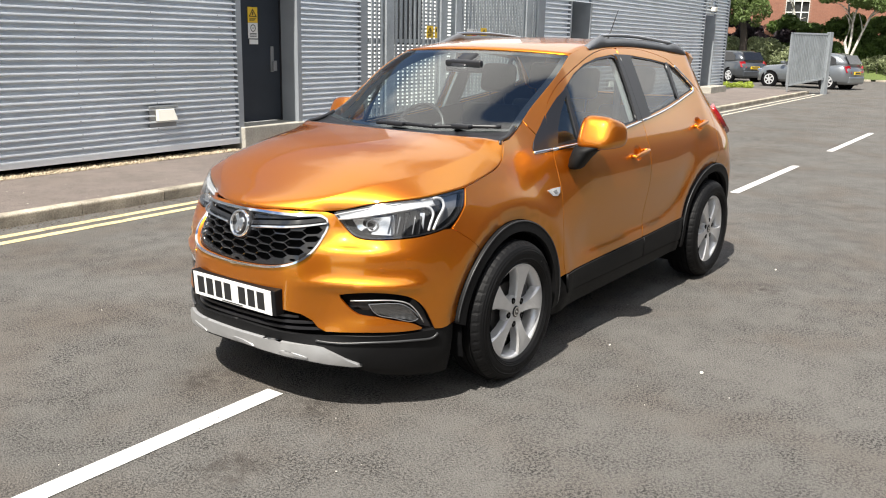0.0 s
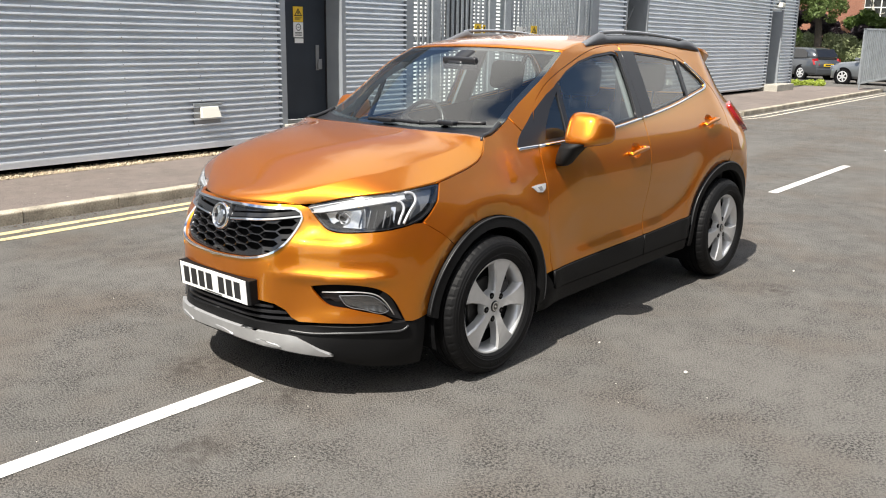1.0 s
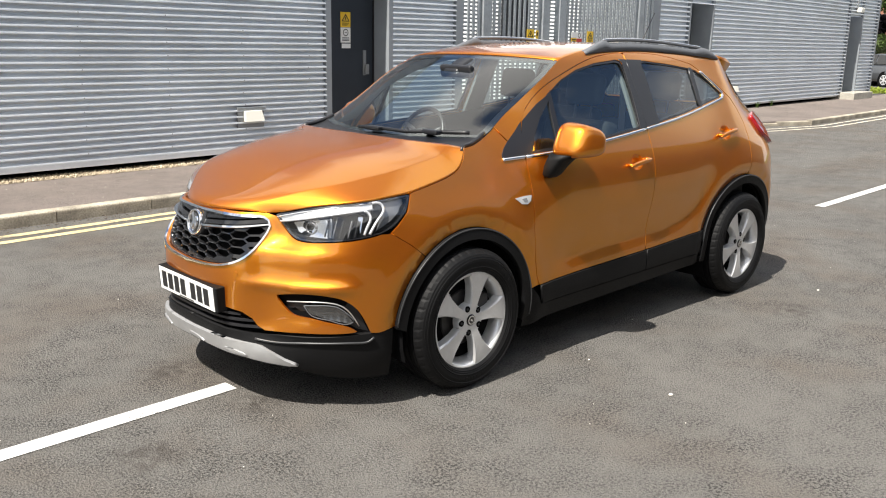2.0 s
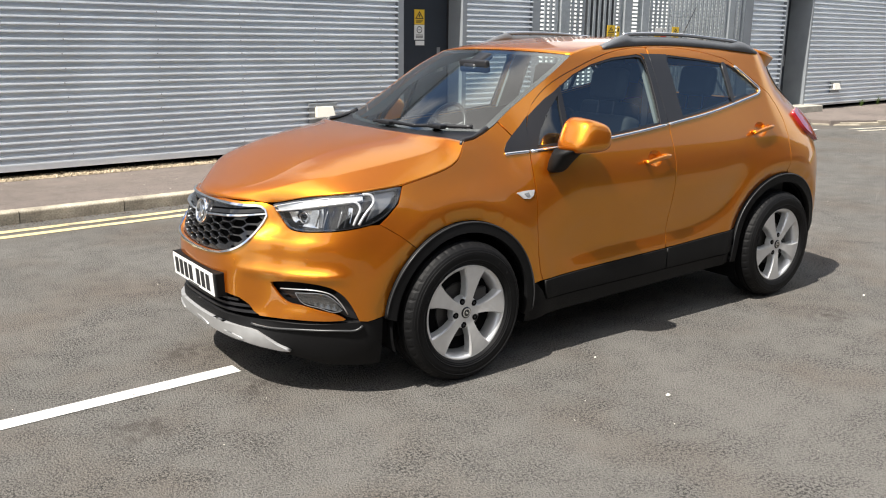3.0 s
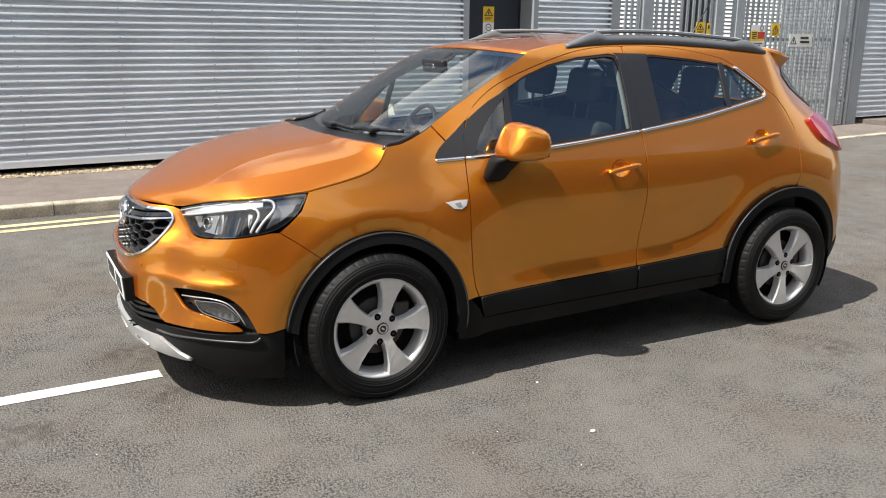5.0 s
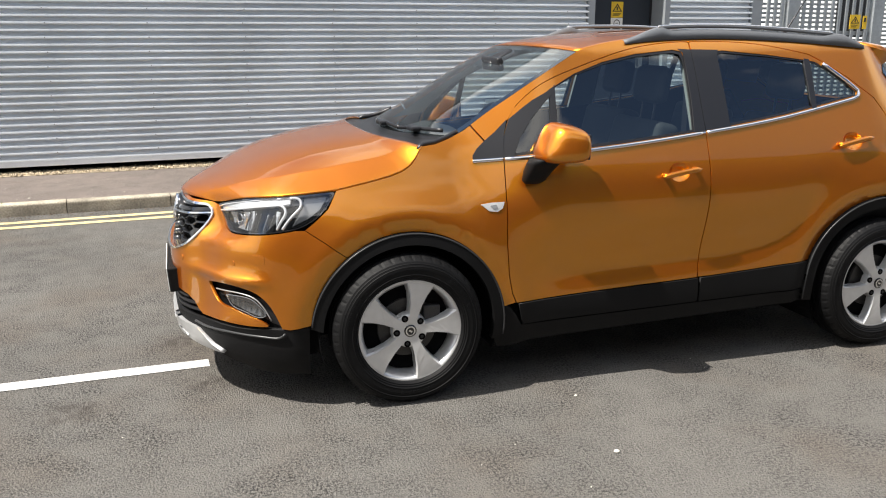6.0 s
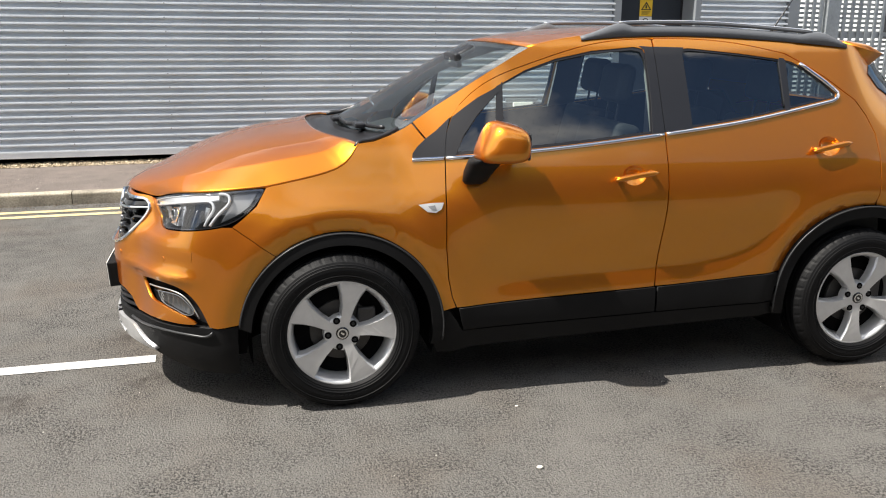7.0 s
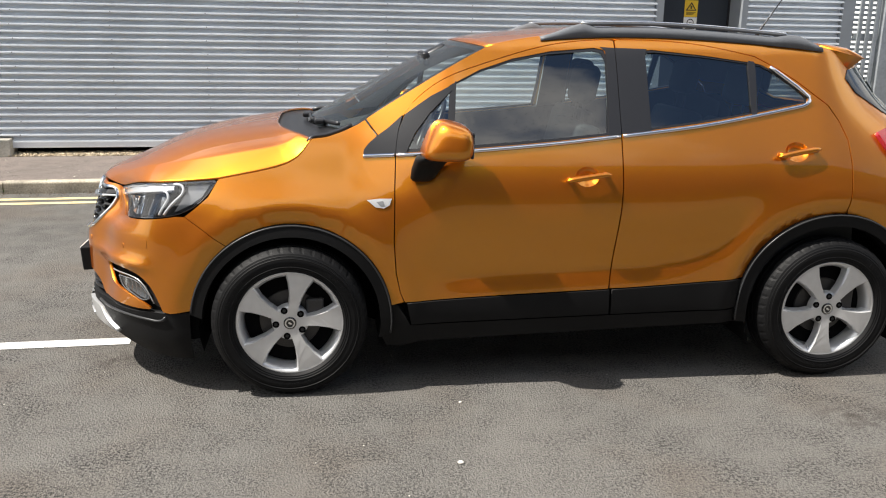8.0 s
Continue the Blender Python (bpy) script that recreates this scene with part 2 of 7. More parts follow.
def rod(bm, a, b, r, r2=None, sides=10):
    a, b = Vector(a), Vector(b)
    m = Matrix.Translation((a + b) / 2) @ (b - a).to_track_quat("Z", "Y").to_matrix().to_4x4()
    bmesh.ops.create_cone(bm, cap_ends=True, segments=sides, radius1=r, radius2=r if r2 is None else r2, depth=(b - a).length, matrix=m)


def sweep(points, r, sides=8, caps=True, flat=1.0, up=(0, 0, 1)):
    """Vertices and faces of a tube of radius r (a number or one for each point) along the points."""
    pts = np.array(points, float)
    rs = np.broadcast_to(np.asarray(r, float), (len(pts),))
    t = np.gradient(pts, axis=0)
    t /= np.linalg.norm(t, axis=1)[:, None]
    a = np.cross(t, np.array(up, float))
    a /= np.maximum(np.linalg.norm(a, axis=1)[:, None], 1e-6)
    b = np.cross(a, t)
    w = np.linspace(0, 2 * np.pi, sides, endpoint=False)
    ring = pts[:, None] + rs[:, None, None] * (np.cos(w)[None, :, None] * a[:, None] + flat * np.sin(w)[None, :, None] * b[:, None])
    n = len(pts)
    f = [(i * sides + j, i * sides + (j + 1) % sides, (i + 1) * sides + (j + 1) % sides, (i + 1) * sides + j) for i in range(n - 1) for j in range(sides)]
    if caps:
        f += [tuple(range(sides))[::-1], tuple((n - 1) * sides + j for j in range(sides))]
    return ring.reshape(-1, 3), f


def tube(name, points, r, mat, parent=None, sides=8, label="", flat=1.0, up=(0, 0, 1)):
    v, f = sweep(points, r, sides, flat=flat, up=up)
    ob = mesh_object(name, v, f, mat, smooth=True)
    if parent is not None:
        ob.parent = parent
    return tagged(ob, label) if label else ob


def sheet(name, grid, mat, parent=None, label="", thick=0.0, smooth=True):
    """A smooth sheet over a grid of points (rows, columns, 3), with a back at that depth."""
    g = np.array(grid, float)
    r, c = g.shape[:2]
    f = [(i * c + j, i * c + j + 1, (i + 1) * c + j + 1, (i + 1) * c + j) for i in range(r - 1) for j in range(c - 1)]
    v = g.reshape(-1, 3)
    if thick:
        n = np.cross(np.gradient(g, axis=1), np.gradient(g, axis=0)).reshape(-1, 3)
        n /= np.maximum(np.linalg.norm(n, axis=1)[:, None], 1e-9)
        k = len(v)
        v = np.r_[v, v + n * thick]
        f = f + [tuple(i + k for i in q[::-1]) for q in f]
        rim = [i * c for i in range(r)] + [(r - 1) * c + j for j in range(1, c)] + [i * c + c - 1 for i in range(r - 2, -1, -1)] + [j for j in range(c - 2, 0, -1)]
        f += [(a, b, b + k, a + k) for a, b in zip(rim, rim[1:] + rim[:1])]
    ob = mesh_object(name, v, f, mat, smooth=smooth)
    if parent is not None:
        ob.parent = parent
    return tagged(ob, label) if label else ob


def inside(poly, pts):
    """Which of the points lie in the polygon."""
    poly, pts = np.array(poly, float), np.array(pts, float)
    hit = np.zeros(len(pts), bool)
    for (x0, y0), (x1, y1) in zip(poly, np.roll(poly, -1, 0)):
        if y0 != y1:
            hit ^= ((y0 > pts[:, 1]) != (y1 > pts[:, 1])) & (pts[:, 0] < (x1 - x0) * (pts[:, 1] - y0) / (y1 - y0) + x0)
    return hit


def fine(poly, step):
    out = []
    for a, b in zip(poly, [*poly[1:], poly[0]]):
        n = max(1, int(math.ceil(math.dist(a, b) / step)))
        out += [(a[0] + (b[0] - a[0]) * i / n, a[1] + (b[1] - a[1]) * i / n) for i in range(n)]
    return out


def curve2(points, n=8):
    """A smooth line through some points of the plane."""
    p = np.array(points, float)
    k = np.r_[0, np.cumsum(np.hypot(*np.diff(p, axis=0).T))]
    s = np.linspace(0, k[-1], n * (len(p) - 1) + 1)
    return list(zip(spline(k, p[:, 0])(s).tolist(), spline(k, p[:, 1])(s).tolist()))


def arc(cx, cz, r, a0, a1, n=24):
    return [(cx + r * math.cos(radians(a0 + (a1 - a0) * i / n)), cz + r * math.sin(radians(a0 + (a1 - a0) * i / n))) for i in range(n + 1)]


def panel(name, outer, skin, mat, parent=None, label="", holes=(), step=0.045, out=0.0, flange=0.014, flip=1):
    """A panel cut from a curved skin: outer and holes are outlines in the skin's own two coordinates, its rims are folded inwards."""
    loops = [fine(outer, step)] + [fine(h, step) for h in holes]
    flat = [q for loop in loops for q in loop]
    edges, at = [], 0
    for loop in loops:
        edges += [(at + i, at + (i + 1) % len(loop)) for i in range(len(loop))]
        at += len(loop)
    rim = np.array(flat)
    lo, hi = rim.min(0), rim.max(0)
    gx, gz = np.meshgrid(np.arange(lo[0] + step / 2, hi[0], step), np.arange(lo[1] + step / 2, hi[1], step))
    gx[::2] += step / 2 * 0.9
    grid = np.stack([gx.ravel(), gz.ravel()], 1)
    ok = inside(loops[0], grid)
    for h in loops[1:]:
        ok &= ~inside(h, grid)
    grid = grid[ok]
    if len(grid):
        near = np.array([np.min(((rim - q) ** 2).sum(1)) for q in grid])
        grid = grid[near > (0.45 * step) ** 2]
    pts = [Vector(q) for q in flat] + [Vector(q) for q in grid]
    v2, e2, f2 = delaunay_2d_cdt(pts, edges, [], 0, 1e-6)[:3]
    v2 = np.array([tuple(v) for v in v2])
    f2 = np.array([f for f in f2 if len(f) == 3])
    mid = v2[f2].mean(1)
    ok = inside(loops[0], mid)
    for h in loops[1:]:
        ok &= ~inside(h, mid)
    f2 = f2[ok]
    v = skin(v2[:, 0], v2[:, 1], out)
    d = 2e-3
    n = np.cross(skin(v2[:, 0] + d, v2[:, 1], out) - skin(v2[:, 0] - d, v2[:, 1], out), skin(v2[:, 0], v2[:, 1] + d, out) - skin(v2[:, 0], v2[:, 1] - d, out)) * flip
    n /= np.maximum(np.linalg.norm(n, axis=1)[:, None], 1e-12)
    turn = (np.cross(v[f2[:, 1]] - v[f2[:, 0]], v[f2[:, 2]] - v[f2[:, 0]]) * n[f2[:, 0]]).sum(1) < 0
    f2[turn] = f2[turn][:, ::-1]
    faces = [tuple(f) for f in f2.tolist()]
    if flange:
        seen = {}
        for f in faces:
            for a, b in zip(f, f[1:] + f[:1]):
                seen[(a, b)] = 1
        border = [(a, b) for a, b in seen if (b, a) not in seen]
        used = sorted({i for e in border for i in e})
        k, idx = len(v), {}
        extra, en = [], []
        side = {i: np.zeros(3) for i in used}
        for a, b in border:
            s = np.cross(v[b] - v[a], n[a])
            s /= max(np.linalg.norm(s), 1e-9)
            side[a] += s
            side[b] += s
        for j, i in enumerate(used):
            idx[i] = (k + 2 * j, k + 2 * j + 1)
            s = side[i] / max(np.linalg.norm(side[i]), 1e-9)
            extra += [v[i], v[i] - n[i] * flange]
            en += [s * 0.85 + n[i] * 0.5, s]
        faces += [(idx[b][0], idx[a][0], idx[a][1], idx[b][1]) for a, b in border]
        v, n = np.r_[v, extra], np.r_[n, en]
        n /= np.maximum(np.linalg.norm(n, axis=1)[:, None], 1e-12)
    ob = mesh_object(name, v, faces, mat, normals=n)
    if parent is not None:
        ob.parent = parent
    return tagged(ob, label) if label else ob


def loft(name, rings, mat, parent=None, label="", caps=True, smooth=True, closed=True):
    """A solid through rings of points, each ring with the same number of points."""
    g = np.array(rings, float)
    r, c = g.shape[:2]
    f = [(i * c + j, i * c + (j + 1) % c, (i + 1) * c + (j + 1) % c, (i + 1) * c + j) for i in range(r - 1) for j in range(c if closed else c - 1)]
    if caps:
        f += [tuple(range(c))[::-1], tuple((r - 1) * c + j for j in range(c))]
    ob = mesh_object(name, g.reshape(-1, 3), f, mat, smooth=smooth)
    if parent is not None:
        ob.parent = parent
    return tagged(ob, label) if label else ob


def lathe(bm, profile, segments=48, m=None):
    """Turn a profile of (radius, along) round the y axis."""
    rows = []
    for r, y in profile:
        rows.append([bm.verts.new((r * math.cos(2 * math.pi * i / segments), y, r * math.sin(2 * math.pi * i / segments))) for i in range(segments)])
    for a, b in zip(rows, rows[1:]):
        for i in range(segments):
            bm.faces.new((a[i], a[(i + 1) % segments], b[(i + 1) % segments], b[i]))
    if m is not None:
        for row in rows:
            for v in row:
                v.co = m @ v.co
    return rows


# ---------------------------------------------------------------- the yard
BUILDING = Matrix.Translation((0, 6.147, 0)) @ Matrix.Rotation(radians(3.8), 4, "Z")


def asphalt(name, pale, dark, brown, spots=()):
    """Worn asphalt: pale binder with dark specks, broad bare and dusty patches, rare bright chips."""
    m = material(name, pale, rough=0.88, bump=0.018, bump_scale=115, coords="World", spec=0.3)
    n, l = m.node_tree.nodes, m.node_tree.links
    place = n.new("ShaderNodeNewGeometry").outputs["Position"]

    def field(scale, detail, lo, hi, a=0.0, b=1.0):
        x, r = n.new("ShaderNodeTexNoise"), n.new("ShaderNodeMapRange")
        x.inputs["Scale"].default_value, x.inputs["Detail"].default_value, x.inputs["Roughness"].default_value = scale, detail, 0.7 if scale > 50 else 0.5
        l.new(place, x.inputs["Vector"]), l.new(x.outputs[0], r.inputs[0])
        for i, v in enumerate((lo, hi, a, b)):
            r.inputs[i + 1].default_value = v
        return r.outputs[0]

    def mixed(f, a, c):
        x = n.new("ShaderNodeMix")
        x.data_type = "RGBA"
        l.new(f, x.inputs[0])
        for i, v in ((6, a), (7, c)):
            if isinstance(v, tuple):
                x.inputs[i].default_value = (*v, 1)
            else:
                l.new(v, x.inputs[i])
        return x.outputs[2]

    def both_of(a, c):
        x = n.new("ShaderNodeMath")
        x.operation = "MULTIPLY"
        l.new(a, x.inputs[0]), l.new(c, x.inputs[1])
        return x.outputs[0]

    base = mixed(field(0.75, 5, 0.40, 0.68, 0, 0.75), pale, tuple(0.80 * c for c in pale))
    base = mixed(field(1.1, 5, 0.47, 0.66, 0, 0.75), base, brown)
    worn = both_of(field(1.3, 4, 0.34, 0.60, 0.45, 1.0), field(6, 5, 0.36, 0.60, 0.35, 1.0))
    base = mixed(both_of(field(78, 7, 0.492, 0.532, 0, 1.0), worn), base, dark)
    base = mixed(both_of(field(120, 3, 0.60, 0.64, 0, 0.6), worn), base, tuple(min(0.45, 1.9 * c) for c in pale))
    base = mixed(field(34, 2, 0.70, 0.74, 0, 0.6), base, dark)
    for x, y, r in spots:
        far_, near_ = n.new("ShaderNodeVectorMath"), n.new("ShaderNodeMapRange")
        far_.operation = "DISTANCE"
        l.new(place, far_.inputs[0])
        far_.inputs[1].default_value = (x, y, 0)
        l.new(far_.outputs["Value"], near_.inputs[0])
        for i, v in enumerate((r, 0.25 * r, 0.0, 1.0)):
            near_.inputs[i + 1].default_value = v
        base = mixed(both_of(near_.outputs[0], field(14, 5, 0.40, 0.62, 0, 0.75)), base, (0.050, 0.042, 0.036))
    l.new(base, n["Principled BSDF"].inputs["Base Color"])
    return m


ASPHALT = asphalt("asphalt", (0.165, 0.157, 0.145), (0.032, 0.030, 0.028), (0.140, 0.118, 0.098), spots=((-2.13, -0.35, 0.16), (-2.74, -0.51, 0.20), (-2.25, 0.28, 0.20), (1.2, -1.3, 0.22), (3.4, -2.2, 0.35)))
PAVING = asphalt("pavement_asphalt", (0.245, 0.205, 0.182), (0.085, 0.075, 0.070), (0.19, 0.16, 0.14))
KERB = material("kerb_concrete", (0.315, 0.280, 0.220), rough=0.88, grain=0.34, grain_scale=60, stain=0.42, stain_scale=4, vary=0.14, bump=0.003, bump_scale=90)
def road_paint(name, base, bare, worn):
    """Thick road paint, chipped and scuffed down to the asphalt in places."""
    m = material(name, base, rough=0.75, grain=0.16, grain_scale=80, bump=0.008, bump_scale=125, stain=0.14, stain_scale=3.5, coords="World")
    n, l = m.node_tree.nodes, m.node_tree.links
    b = n["Principled BSDF"]
    place, fine_, broad = n.new("ShaderNodeNewGeometry"), n.new("ShaderNodeTexNoise"), n.new("ShaderNodeTexNoise")
    fine_.inputs["Scale"].default_value, fine_.inputs["Detail"].default_value = 95, 4
    broad.inputs["Scale"].default_value, broad.inputs["Detail"].default_value = 4.5, 4
    for x in (fine_, broad):
        l.new(place.outputs["Position"], x.inputs["Vector"])
    total, cut, mix = n.new("ShaderNodeMath"), n.new("ShaderNodeMapRange"), n.new("ShaderNodeMix")
    total.operation = "ADD"
    l.new(fine_.outputs[0], total.inputs[0]), l.new(broad.outputs[0], total.inputs[1])
    l.new(total.outputs[0], cut.inputs[0])
    cut.inputs[1].default_value, cut.inputs[2].default_value = worn, worn + 0.05
    mix.data_type = "RGBA"
    l.new(cut.outputs[0], mix.inputs[0])
    l.new(b.inputs["Base Color"].links[0].from_socket, mix.inputs[6])
    mix.inputs[7].default_value = (*bare, 1)
    l.new(mix.outputs[2], b.inputs["Base Color"])
    return m


WHITE_LINE = road_paint("white_road_paint", (0.66, 0.65, 0.62), (0.16, 0.15, 0.14), 1.27)
YELLOW_LINE = road_paint("yellow_road_paint", (0.66, 0.54, 0.28), (0.20, 0.18, 0.15), 1.12)
CLADDING = material("grey_sheet_cladding", (0.72, 0.765, 0.81), rough=0.3, metal=0.05, stain=0.07, stain_scale=1.4, grain=0.03, grain_scale=40, coords="World")
PALE_LINE = road_paint("faded_road_paint", (0.60, 0.55, 0.44), (0.17, 0.16, 0.15), 1.08)
FLASHING = material("grey_flashing", (0.30, 0.325, 0.35), rough=0.45, metal=0.2, stain=0.08, stain_scale=3, coords="World")
DOOR_PAINT = material("dark_blue_grey_door", (0.018, 0.024, 0.034), rough=0.5, stain=0.12, stain_scale=3)
GALVANISED = material("galvanised_steel", (0.40, 0.43, 0.45), rough=0.45, metal=0.5, grain=0.12, grain_scale=30, stain=0.1, stain_scale=4, vary=0.06, coords="World")
GRAVEL = material("pale_gravel", (0.50, 0.42, 0.30), rough=0.9, vary_island=0.45)
CONCRETE = material("pale_concrete", (0.38, 0.36, 0.31), rough=0.9, grain=0.2, grain_scale=40, stain=0.2, stain_scale=4, bump=0.003, bump_scale=80)


def strip(name, pts, half, z, mat, parent=None, label=""):
    """A painted line along some points of the ground."""
    p = np.array(pts, float)
    t = np.gradient(p, axis=0)
    t /= np.linalg.norm(t, axis=1)[:, None]
    n = np.stack([-t[:, 1], t[:, 0]], 1)
    g = np.zeros((2, len(p), 3))
    g[0, :, :2], g[1, :, :2] = p + n * half, p - n * half
    g[..., 2] = z
    return sheet(name, g[::-1], mat, parent, label, smooth=False)


bm = bmesh.new()
bmesh.ops.create_grid(bm, x_segments=40, y_segments=40, size=400)
ground = tagged(part("ground", bm, ASPHALT), "worn dark grey asphalt yard with fine pale aggregate", "ground", kind="structure")


def at_wall(u, v, z=0.0):
    return BUILDING @ Vector((u, v, z))


# The raised pavement before the long wall, its kerb stones, the dropped access and the far pavement
def slab(name, outline, z, label, mat=PAVING):
    bm = bmesh.new()
    low = [bm.verts.new(at_wall(u, v, -0.05)) for u, v in outline]
    top = [bm.verts.new(at_wall(u, v, z)) for u, v in outline]
    bm.faces.new(top)
    for i in range(len(top)):
        j = (i + 1) % len(top)
        bm.faces.new((low[i], low[j], top[j], top[i]))
    bmesh.ops.recalc_face_normals(bm, faces=bm.faces)
    return tagged(part(name, bm, mat), label, "pavement", kind="structure")


KERB_V, FAR_KERB_V = -1.84, -2.5
pavement_1 = slab("pavement_1", [(-30, KERB_V + 0.12), (6.2, KERB_V + 0.12), (6.2, 1.2), (-30, 1.2)], 0.105, "grey-brown tarmac pavement beside the metal-clad building")
pavement_2 = slab("pavement_2", [(12.6, -1.6), (13.3, -2.0), (14.4, FAR_KERB_V + 0.12), (28.3, FAR_KERB_V + 0.12), (28.3, 0.2), (12.2, 0.2)], 0.10, "grey tarmac pavement by the far doors")
access = slab("pavement_3", [(6.2, KERB_V + 0.12), (11.2, -1.25), (12.2, -1.4), (12.2, 1.2), (6.2, 1.2)], 0.02, "flush tarmac crossing before the steel gate")


def kerb_stone(length):
    bm = bmesh.new()
    box(bm, 0.004, length - 0.004, 0, 0.125, -0.1, 0.11)
    edge = [e for e in bm.edges if all(v.co.z > 0.1 and v.co.y < 0.01 for v in e.verts)]
    bmesh.ops.bevel(bm, geom=edge, offset=0.018, segments=3, affect="EDGES", profile=0.5)
    me = bpy.data.meshes.new("kerb_stone")
    bm.to_mesh(me)
    bm.free()
    me.materials.append(KERB)
    return me


stone_mesh = kerb_stone(0.915)
kerb_1 = tagged(thing("kerb_1", "", ""), "weathered concrete kerb stones along the pavement", "kerb", kind="structure")
u = -12.505
while u < 6.0:
    ob = new("kerb_stone", stone_mesh)
    ob.parent = kerb_1
    ob.matrix_world = BUILDING @ pose(u, KERB_V + random.uniform(-0.004, 0.004), random.uniform(-0.004, 0.003), 0, 0, random.uniform(-0.2, 0.2))
    u += 0.915
kerb_2 = tagged(thing("kerb_2", "", ""), "pale concrete kerb stones of the far pavement", "kerb", kind="structure")
for k in range(15):
    ob = new("kerb_stone", stone_mesh)
    ob.parent = kerb_2
    ob.matrix_world = BUILDING @ pose(14.4 + k * 0.915, FAR_KERB_V, random.uniform(-0.008, 0.002))
for k, (a, b) in enumerate((((12.35, -1.35), (12.75, -1.72)), ((12.75, -1.72), (13.5, -2.12)), ((13.5, -2.12), (14.4, -2.5)))):
    ob = new("kerb_stone", stone_mesh)
    ob.parent = kerb_2
    ob.matrix_world = BUILDING @ pose(a[0], a[1], -0.075 + 0.03 * k, 0, 0, math.degrees(math.atan2(b[1] - a[1], b[0] - a[0])))
for k in range(6):
    ob = new("kerb_stone", stone_mesh)
    ob.parent = kerb_2
    ob.matrix_world = BUILDING @ pose(6.2 + k * 0.98, -1.62 + 0.055 * k, -0.085, 0, 0, 3.2)


def along(us, vs, n=2):
    return [tuple(at_wall(a, b).xy) for a, b in zip(us, vs)]


yellow_lines = tagged(thing("yellow_lines", "", ""), "faded double yellow no-parking lines along the kerb", "road marking", kind="structure")
strip("line", along((-30, 5.6), (-2.13, -2.13)), 0.048, 0.004, YELLOW_LINE, yellow_lines)
strip("line", along((-30, 5.6), (-2.335, -2.335)), 0.048, 0.004, YELLOW_LINE, yellow_lines)
strip("line", along((12.2, 13.2, 14.4, 17, 28), (-2.15, -2.4, -2.68, -2.68, -2.72)), 0.04, 0.004, PALE_LINE, yellow_lines)
strip("line", along((12.0, 13.1, 14.4, 17, 28), (-2.42, -2.68, -2.95, -2.95, -2.97)), 0.04, 0.004, PALE_LINE, yellow_lines)
white_lines = tagged(thing("white_lines", "", ""), "white dashed centre line painted on the asphalt", "road marking", kind="structure")
for a, b in ((-5.1, -2.135), (5.0, 7.9), (10.1, 14.0), (16.3, 19.2)):
    strip("line", [(a, -0.012 + 0.0425 * a + 0.012), (b, -0.012 + 0.0425 * b + 0.012)], 0.05, 0.004, WHITE_LINE, white_lines)
strip("line", [(10.6, 4.93), (11.5, 4.985)], 0.05, 0.024, WHITE_LINE, white_lines)

# Gravel along the foot of the wall
rng = np.random.default_rng(3)
n = 9000
gu, gv = rng.uniform(-12, 3.0, n), rng.uniform(-0.14, 0.10, n) + 0.02 * rng.standard_normal(n)
unit = np.array([(1, 0, 0), (-1, 0, 0), (0, 1, 0), (0, -1, 0), (0, 0, 1), (0, 0, -1)], float)
octa = [(0, 2, 4), (2, 1, 4), (1, 3, 4), (3, 0, 4), (2, 0, 5), (1, 2, 5), (3, 1, 5), (0, 3, 5)]
gravel_bed = slab("gravel_bed", [(-12, -0.13), (3.0, -0.13), (3.0, 0.10), (-12, 0.10)], 0.110, "pale sandy bed under the gravel", GRAVEL)
verts, faces = [], []
for k in range(n):
    r = rng.uniform(0.006, 0.015)
    q = (unit * rng.uniform(0.6, 1.3, 3) * r) @ np.array(Euler(rng.uniform(0, 6, 3)).to_matrix())
    c = at_wall(gu[k], gv[k], 0.112 + rng.uniform(0, 0.014) + 0.02 * max(0, gv[k]))
    faces += [tuple(i + len(verts) for i in f) for f in octa]
    verts += (q + np.array(c)).tolist()
tagged(mesh_object("gravel", verts, faces, GRAVEL), "loose pale gravel along the foot of the wall", "gravel", kind="stuff")

